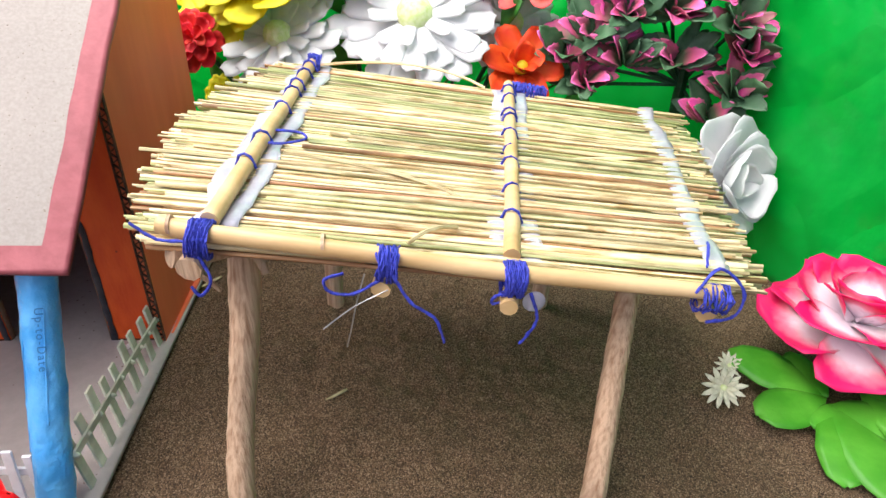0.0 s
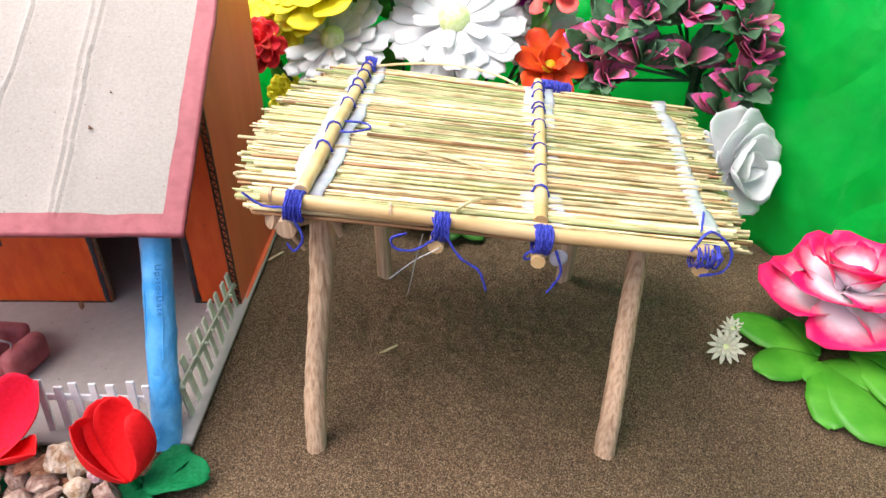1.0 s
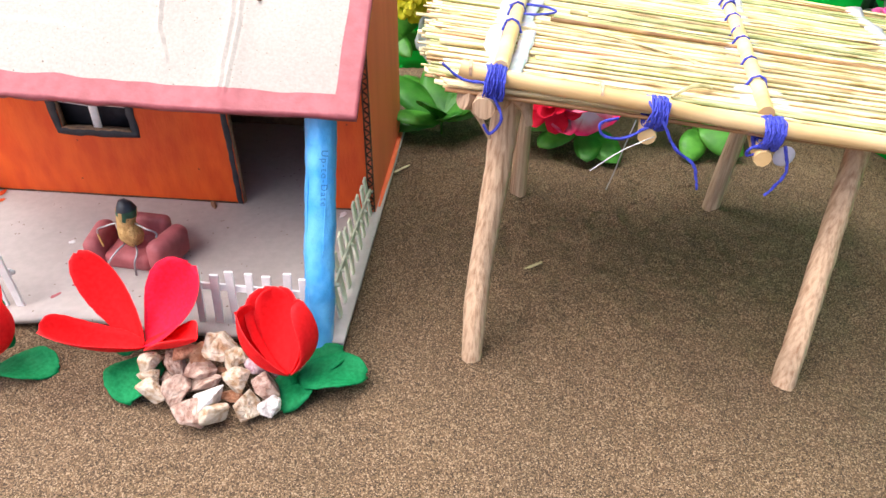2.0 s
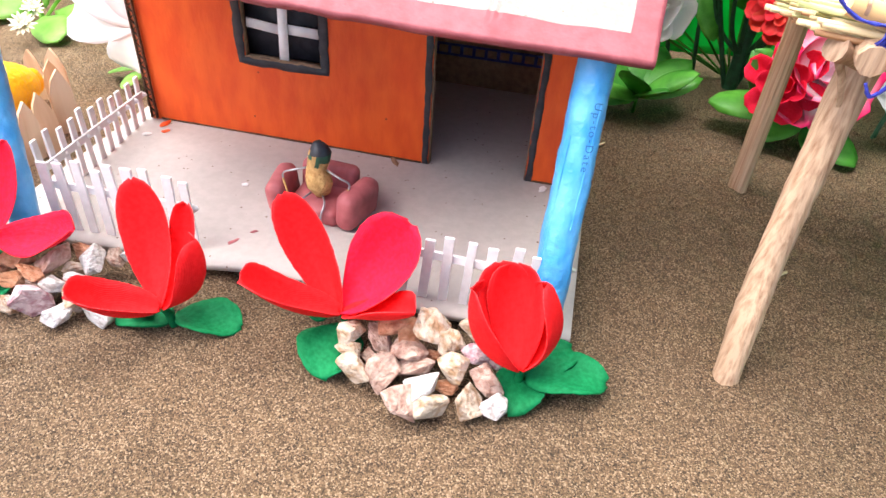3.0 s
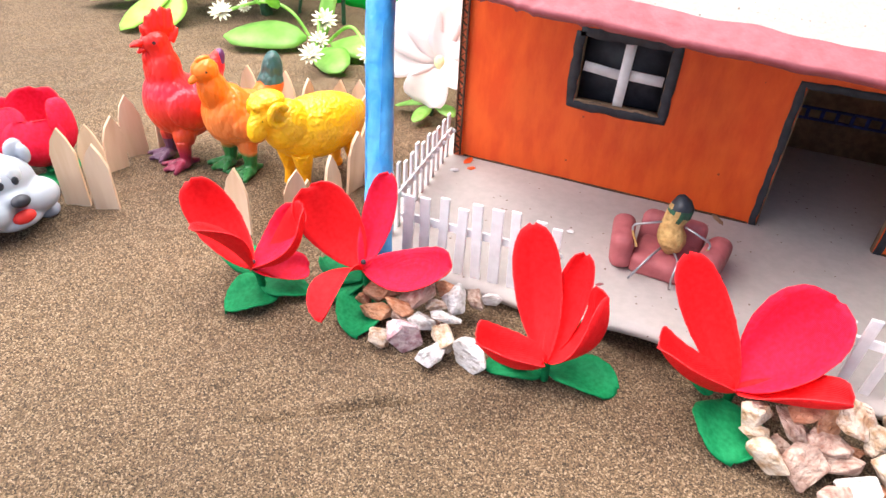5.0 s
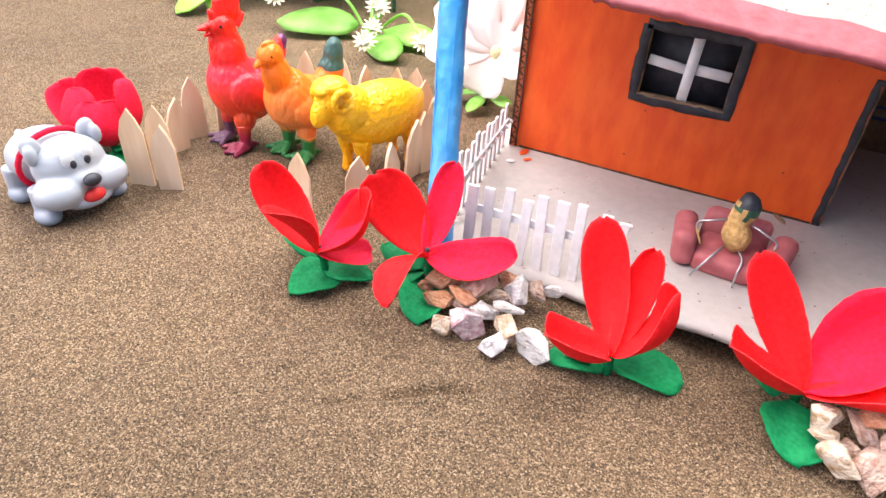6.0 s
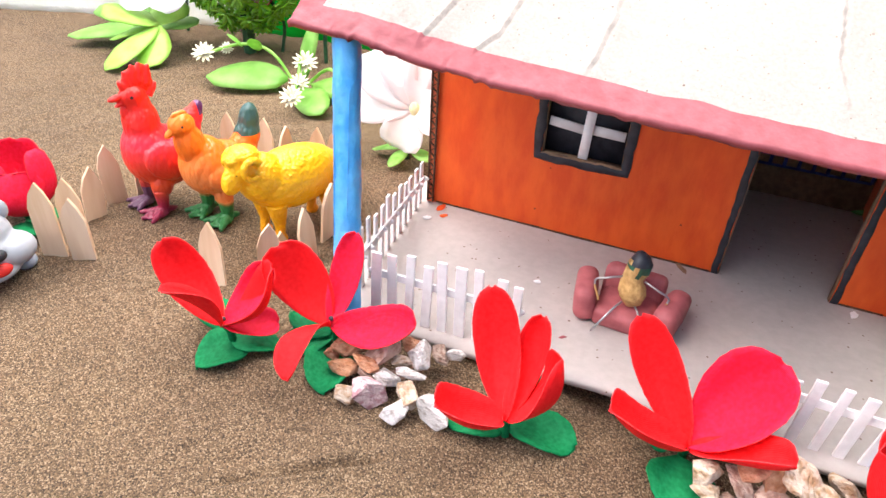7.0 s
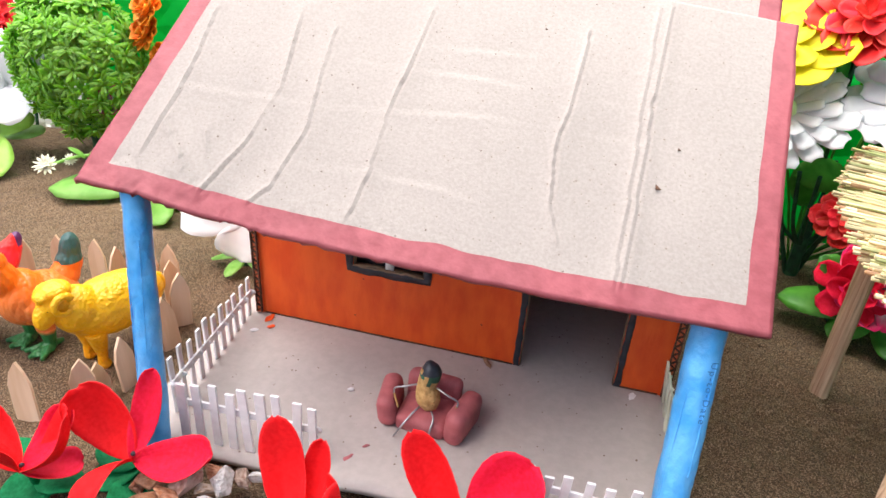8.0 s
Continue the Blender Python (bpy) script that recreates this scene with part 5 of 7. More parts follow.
hen = toy("toy_hen", (-0.5120, 0.2800, 0.0), radians(-104), "orange plastic toy hen with green feet standing in the pen", "toy hen", 0.97)
toy_part("body", hen, [((-0.003, 0, 0.0320), (0.0240, 0.0175, 0.0170), (0, -12, 0)), ((0.008, 0, 0.038), (0.0150, 0.0158, 0.0185)), ((0.015, 0, 0.053), (0.0090, 0.0088, 0.0150), (0, 12, 0)), ((0.0185, 0, 0.0665), (0.0080, 0.0068, 0.0072)),
                       ((0.0, 0.0140, 0.032), (0.0160, 0.0045, 0.0100), (0, -15, 0)), ((0.0, -0.0140, 0.032), (0.0160, 0.0045, 0.0100), (0, -15, 0)), ((0.004, 0.0085, 0.018), (0.006, 0.0055, 0.007)), ((0.004, -0.0085, 0.018), (0.006, 0.0055, 0.007))], HENPAINT)
toy_part("beak", hen, [((0.0262, 0, 0.0640), (0.0042, 0.0024, 0.0022), (0, 30, 0))], HENPAINT, "", 0.0006, 2)
toy_part("comb", hen, [((0.019, 0, 0.0730), (0.0050, 0.0016, 0.0022))], HENPAINT, "", 0.0006, 2)
toy_part("tail", hen, [((-0.020, 0, 0.0400), (0.0090, 0.0090, 0.0115), (0, -40, 0)), ((-0.0245, 0, 0.0470), (0.0080, 0.0085, 0.0110), (0, -25, 0)), ((-0.0270, 0, 0.0550), (0.0064, 0.0066, 0.0120), (0, -12, 0))], HENPAINT, "orange tail with a dark green tip")
for y in (0.0095, -0.0095):
    toy_part("leg", hen, [], HENPAINT, "dark green leg and foot", 0.0007, 3, lambda bm: bird_leg(bm, 0.004, y, 0.016, 0.0033, 0.0150))


def fleece(bm):
    r0 = random.Random(4)
    for _ in range(330):
        a = r0.uniform(0, 6.28)
        x = r0.uniform(-0.026, 0.020)
        rr = math.sqrt(max(0.05, 1 - ((x + 0.003) / 0.029) ** 2))
        ball(bm, (x, 0.0160 * rr * math.cos(a), 0.0345 + 0.0165 * rr * math.sin(a)), (0.0016, 0.0015, 0.0015), None, 6)


def horn(bm, side):
    tube(bm, [(0.0265 - 0.0052 * math.cos(a) + 0.001, side * (0.0085 + 0.0012 * a / 5), 0.0515 + 0.0052 * math.sin(a)) for a in (0.4 + 0.55 * k for k in range(10))], [0.0026 - 0.00014 * k for k in range(10)], 8)


ram = toy("toy_sheep", (-0.4655, 0.2850, 0.0), radians(-110), "yellow plastic toy ram with curled horns in the pen", "toy sheep", 1.01)
toy_part("body", ram, [((-0.004, 0, 0.0345), (0.0310, 0.0170, 0.0175)), ((0.017, 0, 0.0400), (0.0140, 0.0130, 0.0150), (0, 25, 0)), ((0.0275, 0, 0.0500), (0.0095, 0.0085, 0.0085)), ((0.0340, 0, 0.0450), (0.0062, 0.0052, 0.0092), (0, -25, 0)),
                       ((0.0265, 0, 0.0575), (0.0085, 0.0085, 0.0045)), ((0.0340, 0, 0.0560), (0.0040, 0.0052, 0.0030))], SHEEPPAINT, "", 0.0008, 3, fleece)
for side in (1, -1):
    toy_part("horn", ram, [], SHEEPPAINT, "tightly curled yellow horn", 0.0007, 2, lambda bm: horn(bm, side))
for x, y in ((0.014, 0.0075), (0.014, -0.0075), (-0.020, 0.0080), (-0.020, -0.0080)):
    toy_part("leg", ram, [((x - 0.001, y, 0.0022), (0.0040, 0.0036, 0.0032))], SHEEPPAINT, "", 0.0008, 3, lambda bm: tube(bm, [(x, y, 0.001), (x - 0.001, y, 0.010), (x, y, 0.026)], [0.0030, 0.0031, 0.0066], 10))
toy_part("tail", ram, [((-0.0325, 0, 0.034), (0.005, 0.004, 0.008))], SHEEPPAINT)

dog = toy("toy_dog", (-0.5810, 0.1715, 0.0), radians(-8), "pale grey plastic toy dog with a pink collar on the sand", "toy dog")
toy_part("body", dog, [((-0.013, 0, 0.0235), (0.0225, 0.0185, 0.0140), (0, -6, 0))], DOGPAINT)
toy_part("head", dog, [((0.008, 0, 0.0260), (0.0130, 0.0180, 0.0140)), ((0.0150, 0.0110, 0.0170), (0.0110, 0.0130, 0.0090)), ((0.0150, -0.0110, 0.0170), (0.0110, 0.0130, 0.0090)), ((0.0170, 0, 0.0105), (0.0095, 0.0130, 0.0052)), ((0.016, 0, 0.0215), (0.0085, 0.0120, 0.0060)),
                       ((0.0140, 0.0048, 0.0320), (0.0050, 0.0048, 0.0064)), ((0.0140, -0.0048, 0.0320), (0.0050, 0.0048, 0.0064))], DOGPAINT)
toy_part("nose", dog, [((0.0265, 0, 0.0230), (0.0034, 0.0046, 0.0032))], BLACK, "shiny black nose", 0.0006, 2)
toy_part("tongue", dog, [((0.0245, 0, 0.0135), (0.0030, 0.0058, 0.0034))], REDPETAL, "red open mouth", 0.0006, 2)
for side in (1, -1):
    toy_part("ear", dog, [((0.0050, side * 0.0140, 0.0385), (0.0032, 0.0048, 0.0058), (-20 * side, 0, 0)), ((0.0085, side * 0.0165, 0.0360), (0.0030, 0.0030, 0.0052))], DOGPAINT, "", 0.0007, 3)
    toy_part("eye", dog, [((0.0180, side * 0.0048, 0.0325), (0.0022, 0.0036, 0.0052))], WHITEPETAL, "large white eye", 0.0006, 2)
    toy_part("pupil", dog, [((0.0200, side * 0.0036, 0.0305), (0.0010, 0.0017, 0.0024))], BLACK, "", 0.0005, 1)
    for x, y in ((0.006, 0.017 * side), (-0.024, 0.014 * side)):
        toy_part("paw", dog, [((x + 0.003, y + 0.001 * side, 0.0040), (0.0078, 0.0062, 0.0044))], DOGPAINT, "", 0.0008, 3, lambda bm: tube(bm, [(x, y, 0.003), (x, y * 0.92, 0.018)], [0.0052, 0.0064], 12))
toy_part("collar", dog, [], PINKCLOTH, "pink collar", 0.0006, 1, lambda bm: tube(bm, [(-0.0035, 0.0190 * math.cos(0.2618 * k), 0.0245 + 0.0152 * math.sin(0.2618 * k)) for k in range(25)], 0.0016, 8))
toy_part("tail", dog, [((-0.036, 0, 0.0240), (0.0042, 0.0030, 0.0062), (0, -25, 0)), ((-0.0385, 0, 0.0180), (0.0030, 0.0026, 0.0050))], DOGPAINT)


# ---- the thatched shelter ----
shed = thing("thatched_shelter", (0.02, 0.30, 0.0), "straw-thatched shelter on four peeled branch legs tied with blue thread", "shelter")


def branch(name, pts, radii, mat_, label="", sides=9, rough=0.03, seed=0):
    bm = bmesh.new()
    fine = spline(pts, 9)
    rr = [np.interp(i / (len(fine) - 1), np.linspace(0, 1, len(radii)), radii) * (1 + 1.2 * rough * noise.noise((i * 0.3, seed, 0))) for i in range(len(fine))]
    r0 = random.Random(seed)
    fine = [p + V((r0.uniform(-1, 1), r0.uniform(-1, 1), 0)) * 0.00012 for p in fine]
    tube(bm, fine, rr, sides, rough, seed)
    return part(name, bm, mat_, shed, label)


leg = branch("leg", [(-0.0660, 0.2230, -0.006), (-0.0655, 0.2330, 0.030), (-0.0625, 0.2450, 0.065), (-0.0590, 0.2540, 0.100), (-0.0560, 0.2620, 0.137)], [0.0052, 0.0060, 0.0058, 0.0062, 0.0074], BARKWOOD, "peeled grey-brown branch leg", seed=1)
bm = bmesh.new()
tube(bm, [(-0.0580, 0.2560, 0.128), (-0.0660, 0.2440, 0.133), (-0.0760, 0.2350, 0.137)], [0.0035, 0.0040, 0.0042], 10, 0.12, 2)
tube(bm, [(-0.0730, 0.2370, 0.134), (-0.0680, 0.2400, 0.126), (-0.0640, 0.2440, 0.116)], [0.0014, 0.0013, 0.0008], 7, 0.15, 3)
tube(bm, [(-0.0550, 0.2580, 0.130), (-0.0490, 0.2500, 0.128), (-0.0470, 0.2480, 0.121)], [0.0030, 0.0026, 0.0014], 8, 0.2, 4)
part("branch_stub", bm, BARKWOOD, leg, "split stub of a side branch")
branch("leg", [(0.0890, 0.2200, -0.006), (0.0935, 0.2360, 0.035), (0.0975, 0.2510, 0.075), (0.1030, 0.2700, 0.124)], [0.0058, 0.0056, 0.0052, 0.0050], BARKWOOD, "peeled pale branch leg", seed=5)
branch("leg", [(-0.0405, 0.3875, -0.006), (-0.0415, 0.3885, 0.05), (-0.0430, 0.3900, 0.148)], [0.0058, 0.0056, 0.0054], BARKWOOD, "peeled pale branch leg", seed=6)
branch("leg", [(0.0935, 0.3855, -0.006), (0.0975, 0.3875, 0.05), (0.1040, 0.3890, 0.131)], [0.0058, 0.0056, 0.0052], BARKWOOD, "peeled pale branch leg", seed=7)
pole = branch("pole", [(-0.0770, 0.2345, 0.1505), (-0.0640, 0.2335, 0.1480), (0.0000, 0.2305, 0.1405), (0.0440, 0.2290, 0.1345), (0.1190, 0.2260, 0.1280)], [0.0034, 0.0034, 0.0032, 0.0032, 0.0030], CANE, "smooth yellow cane along the front edge", seed=8, rough=0.02)
for s in (0.28, 0.02):
    bm = bmesh.new()
    p = V((-0.0770, 0.2345, 0.1505)).lerp(V((0.119, 0.2260, 0.1280)), s)
    tube(bm, [p - V((0.0006, 0, 0)), p + V((0.0006, 0, 0))], 0.0037, 12, 0.05)
    part("node", bm, BARKWOOD, pole, "dark ring of the cane")
branch("pole", [(-0.062, 0.3920, 0.1500), (0.05, 0.3910, 0.1385), (0.160, 0.3900, 0.1270)], [0.0034, 0.0036, 0.0032], CANE, "cane along the rear edge", seed=9, rough=0.02)


def mat_point(s, v):
    """A point of the straw mat: s along the straws, v from the front to the rear."""
    a = V((-0.092 + 0.234 * s, 0.2370 - 0.006 * s, float(np.interp(s, (0, 0.122, 0.39, 0.581, 0.89, 1), (0.1475, 0.1465, 0.1385, 0.1330, 0.1290, 0.128)))))
    b = V((-0.068 + 0.235 * s, 0.3950, 0.1590 - 0.0275 * s))
    p = a.lerp(b, v)
    p.z += 0.0018 * noise.noise((s * 3, v * 5, 2))
    return p


# joists whose ends stick out under the front pole
for k, (s, ext, r) in enumerate(((0.112, 0.010, 0.0046), (0.388, 0.009, 0.0036), (0.581, 0.011, 0.0034), (0.890, 0.008, 0.0036))):
    a, b = mat_point(s, 0), mat_point(s, 1)
    d = (a - b).normalized()
    branch("joist", [a + d * ext + V((0, 0, -0.0085)), a.lerp(b, 0.5) + V((0, 0, -0.0085)), b - d * 0.002 + V((0, 0, -0.0085))], [r, r, r * 0.9], CANE if k else BARKWOOD, "stick under the straw mat", seed=20 + k)
# battens on top of the straw
for s, sb, r in ((0.128, 0.102, 0.0034), (0.581, 0.555, 0.0033)):
    a, b = mat_point(s, 0.02), mat_point(sb, 1.0)
    branch("batten", [a + V((0, 0, 0.0030)), a.lerp(b, 0.5) + V((0.0004, 0, 0.0036)), b + V((0, 0, 0.0034))], [r, r * 0.95, r * 0.85], CANE, "thin peeled cane on top of the straw", seed=int(s * 99), rough=0.03)

mat_ = bmesh.new()
for s in (0.35, 0.75):
    a, b = mat_point(s, 0.1), mat_point(s, 0.9)
    tube(mat_, [a + V((0, 0, -0.0042)), b + V((0, 0, -0.0042))], 0.0006, 5)
straw_mat = part("straw_mat", mat_, STRAW, shed, "mat of dry yellow-green straws laid side by side")
straw_meshes = []
for k in range(12):
    r0 = random.Random(k)
    bm = bmesh.new()
    bend = [0, r0.uniform(-1, 1), r0.uniform(-1, 1), r0.uniform(-0.6, 0.6), r0.uniform(-1, 1), 0]
    tube(bm, [(q / 5, bend[q] * 0.0008, r0.uniform(-0.3, 0.3) * 0.0006) for q in range(6)], [0.0010, 0.0010, 0.0009, 0.0009, 0.0008, 0.0006] if k % 2 else [0.0006, 0.0007, 0.0008, 0.0009, 0.0010, 0.0010], 5, 0.1, k)
    bm.normal_update()
    for e in bm.edges:
        e.smooth = e.calc_face_angle(0) < 1.3
    me = bpy.data.meshes.new("straw")
    bm.to_mesh(me)
    bm.free()
    me.polygons.foreach_set("use_smooth", [True] * len(me.polygons))
    me.materials.append((STRAW, STRAW, STRAWGREEN, STRAW, STRAWGREEN, STRAW, STRAW, STRAWGREEN, STRAW, STRAWRED, STRAW, STRAWGREEN)[k])
    straw_meshes.append(me)
r0 = random.Random(12)
N_STRAW = 290
for k in range(N_STRAW):
    layer = k % 3
    v = (k + r0.uniform(-0.8, 0.8)) / N_STRAW * 1.02 - 0.015
    s0, s1 = -0.015 + r0.uniform(-0.03, 0.035) + 0.02 * (r0.random() < 0.1), 1.0 + r0.uniform(-0.075, 0.0)
    s0 += 0.042 - 0.075 * math.sin(math.pi * min(1, max(0, v)))
    if r0.random() < 0.22:
        s0 = r0.uniform(0.08, 0.5)
    elif r0.random() < 0.2:
        s1 = r0.uniform(0.5, 1.0)
    a, b = mat_point(s0, v + r0.uniform(-0.012, 0.012)), mat_point(s1, v + r0.uniform(-0.012, 0.012))
    h = (-0.0026, -0.0012, 0.0004)[layer] + r0.uniform(-0.0006, 0.0008)
    a.z += h
    b.z += h + r0.uniform(-0.0006, 0.0006)
    m = aim(a, b, (0, r0.uniform(-1, 1), 1)) @ Matrix.Diagonal(((b - a).length, 1, 1, 1))
    part("straw", straw_meshes[r0.randrange(12)], None, straw_mat, m=m @ Matrix.Diagonal((1, r0.uniform(0.65, 1.15), r0.uniform(0.7, 1.05), 1)))
# the straws beneath, too many to lift one by one
vs, fs, mi = [], [], []
for k in range(430):
    v = r0.uniform(-0.02, 1.01)
    a, b = mat_point(0.035 - 0.075 * math.sin(math.pi * min(1, max(0, v))) + r0.uniform(-0.03, 0.03), v + r0.uniform(-0.01, 0.01)), mat_point(1.0 + r0.uniform(-0.07, 0.0), v + r0.uniform(-0.01, 0.01))
    h = r0.uniform(-0.0046, -0.0008) - 0.0035 * r0.random() * (v < 0.4)
    m = aim(a + V((0, 0, h)), b + V((0, 0, h)), (0, r0.uniform(-1, 1), 1)) @ Matrix.Diagonal(((b - a).length, 1, 1, 1))
    src = straw_meshes[r0.randrange(12)]
    n0 = len(vs)
    vs += [m @ q.co for q in src.vertices]
    fs += [[n0 + i for i in p.vertices] for p in src.polygons]
    mi += [k % 5 if k % 5 < 3 else 0] * len(src.polygons)
tagged(part("straw_layer", mesh_of("straw_layer", vs, fs, [STRAW, STRAWGREEN, STRAWRED], True, mi), None, shed), "lower layers of dry straws", "", "", "stuff")
# stray straws and chaff
for a, b, c in (((-0.07, 0.32, 0.0016), (0.16, 0.31, 0.0030), (0.42, 0.30, 0.0010)), ((0.17, 0.34, 0.0040), (0.40, 0.34, 0.0044), (0.52, 0.22, 0.0018)), ((0.42, 0.02, 0.0030), (0.45, 0.05, 0.0090), (0.49, 0.10, 0.0030)),
                ((0.12, 0.97, 0.0030), (0.36, 1.03, 0.0130), (0.50, 0.97, 0.0020)), ((0.66, 0.52, 0.0016), (0.80, 0.55, 0.0040), (0.95, 0.60, 0.0016))):
    bm = bmesh.new()
    a, b, c = (mat_point(q[0], q[1]) + V((0, 0, q[2])) for q in (a, b, c))
    tube(bm, bezier(a, b, c), 0.0008, 5, 0.1)
    part("straw", bm, STRAW, straw_mat)


def glue_strip(s, sb, v0, v1, width, lift, seed):
    r1 = random.Random(seed)
    n = 30
    G = np.zeros((n, 5, 3))
    for i in range(n):
        v = v0 + (v1 - v0) * i / (n - 1)
        w = width * (1 + 0.55 * noise.noise((v * 14, seed, 0)))
        off = 0.004 * noise.noise((v * 6, seed, 4))
        for j in range(5):
            q = mat_point(s + (sb - s) * v, v)
            t = (j - 2) / 2
            G[i, j] = (q.x + off + w / 2 * t, q.y, q.z + lift + 0.0004 * (1 - t * t) + 0.0004 * noise.noise((q.x * 300, q.y * 300, 1)))
    vv, ff = sheet(G, -0.0006)
    part("glue_strip", mesh_of("glue_strip", vv, ff, GLUE), None, shed, "milky white strip of dried glue")


glue_strip(0.105, 0.078, 0.02, 0.97, 0.0070, 0.0010, 1)
glue_strip(0.156, 0.130, 0.02, 0.99, 0.0070, 0.0010, 2)
glue_strip(0.558, 0.531, 0.02, 0.97, 0.0080, 0.0016, 3)
glue_strip(0.607, 0.581, 0.00, 0.97, 0.0080, 0.0016, 4)
glue_strip(0.905, 0.897, 0.03, 1.0, 0.0085, 0.0014, 5)


# bindings of blue thread
def binding(at, along, r, width, turns, tails, seed, label="binding of blue thread"):
    r1 = random.Random(seed)
    along = V(along).normalized()
    side = along.orthogonal().normalized()
    up = along.cross(side)
    bm = bmesh.new()
    turns *= 3
    n = turns * 10
    path = []
    for i in range(n + 1):
        a = 2 * math.pi * i / 10
        q = along * (width * (abs((i / n * 3) % 2 - 1) - 0.5) + r1.uniform(-0.0009, 0.0009))
        path.append(V(at) + q + (side * math.cos(a) + up * math.sin(a)) * (r * 0.86 + 0.0016 * r1.random()))
    tube(bm, path, 0.00036, 4, 0.2)
    for t in tails:
        tube(bm, spline([V(p) for p in t], 6), 0.00058, 6, 0.3, seed)
    return part("thread_binding", bm, THREAD, shed, label)


T1, T2, T3, T4 = (-0.0635, 0.2330, 0.1455), (-0.0005, 0.2300, 0.1375), (0.0440, 0.2290, 0.1320), (0.1165, 0.2260, 0.1255)
binding(T1, (1, 0, -0.1), 0.0066, 0.0070, 14, [[(-0.0635, 0.2280, 0.142), (-0.060, 0.2255, 0.134), (-0.064, 0.2250, 0.1275), (-0.067, 0.2255, 0.131)], [(-0.0670, 0.2290, 0.147), (-0.0760, 0.2280, 0.1485), (-0.0840, 0.2290, 0.1540)]], 1)
binding(T2, (1, 0, -0.1), 0.0062, 0.0066, 13, [[(0.0015, 0.2240, 0.137), (0.0080, 0.2215, 0.127), (0.0160, 0.2210, 0.121), (0.0190, 0.2205, 0.114), (0.0200, 0.2205, 0.110)], [(-0.003, 0.2250, 0.134), (-0.012, 0.2240, 0.1290), (-0.020, 0.2240, 0.1300), (-0.0215, 0.2240, 0.1350), (-0.015, 0.2250, 0.1370)]], 2)
binding(T3, (1, 0, -0.1), 0.0062, 0.0070, 14, [[(0.0500, 0.2245, 0.1290), (0.0530, 0.2230, 0.1190), (0.0500, 0.2220, 0.1120), (0.0475, 0.2220, 0.1080)], [(0.0410, 0.2250, 0.1290), (0.0370, 0.2245, 0.1270), (0.0370, 0.2250, 0.1240), (0.0410, 0.2250, 0.1250)]], 3)
binding(T4, (1, 0, -0.1), 0.0050, 0.0110, 6, [[(0.1085, 0.2230, 0.1300), (0.1175, 0.2280, 0.1370), (0.1275, 0.2260, 0.1290), (0.1255, 0.2230, 0.1200), (0.1145, 0.2215, 0.1180)], [(0.1165, 0.235, 0.1330), (0.1205, 0.245, 0.1350), (0.1235, 0.252, 0.1330)]], 4)
binding(mat_point(0.102, 0.985) + V((0, 0, 0.001)), (1, 0.1, -0.2), 0.0058, 0.0060, 9, [], 5)
binding(mat_point(0.585, 1.0) + V((0.004, 0, 0)), (1, 0.1, -0.2), 0.0042, 0.0200, 16, [], 6)
for s, sb, vs in ((0.128, 0.102, (0.93, 0.86, 0.77, 0.71, 0.60, 0.40, 0.27)), (0.581, 0.555, (0.95, 0.88, 0.76, 0.72, 0.62, 0.52, 0.44, 0.30, 0.17))):
    for k, v in enumerate(vs):
        c = mat_point(s + (sb - s) * v, v)
        bm = bmesh.new()
        slant = 0.0012 * (1 if k % 2 else -1)
        tube(bm, [c + V((-0.0042, -slant, 0.0015)), c + V((-0.0024, -slant * 0.5, 0.0062)), c + V((0, 0, 0.0073)), c + V((0.0024, slant * 0.5, 0.0062)), c + V((0.0042, slant, 0.0015))], 0.0006, 6)
        part("thread_stitch", bm, THREAD, shed)
bm = bmesh.new()
c = mat_point(0.135, 0.42)
tube(bm, spline([c + V((-0.006, -0.004, 0.003)), c + V((0.004, -0.006, 0.003)), c + V((0.0135, -0.001, 0.003)), c + V((0.010, 0.006, 0.003)), c + V((-0.001, 0.006, 0.004)), c + V((-0.008, 0.007, 0.003))], 6), 0.0006, 6)
part("thread_loop", bm, THREAD, shed)
bm = bmesh.new()
tube(bm, spline([(-0.008, 0.2260, 0.1360), (-0.011, 0.2240, 0.1250), (-0.013, 0.2230, 0.1150), (-0.015, 0.2230, 0.1060)], 5), 0.0003, 5)
tube(bm, spline([(0.000, 0.2250, 0.1300), (-0.012, 0.2230, 0.1240), (-0.023, 0.2220, 0.1150)], 5), 0.00025, 5)
part("wire_end", bm, WIRE, shed, "loose grey wire end")
bm = bmesh.new()
ball(bm, mat_point(0.612, 0) + V((0.001, -0.006, -0.0095)), (0.0042, 0.0012, 0.0045), None, 12)
part("glue_drop", bm, GLUE, shed, "drop of milky glue")


# ---- artificial flowers and leaves ----
def petal_mesh(name, length, width, mat_, arc=0.12, cup=0.25, blunt=0.35, stem=0.6, wave=0.03, seed=0, n=9, m=5, lobes=0):
    v, f = blade(length, width, arc, cup, blunt, stem, wave, 0.0005, n, m, seed, lobes)
    return mesh_of(name, v, f, mat_)


def head_pose(centre, normal):
    z = V(normal).normalized()
    x = z.orthogonal().normalized()
    return Matrix.Translation(centre) @ Matrix((x, z.cross(x), z)).transposed().to_4x4()


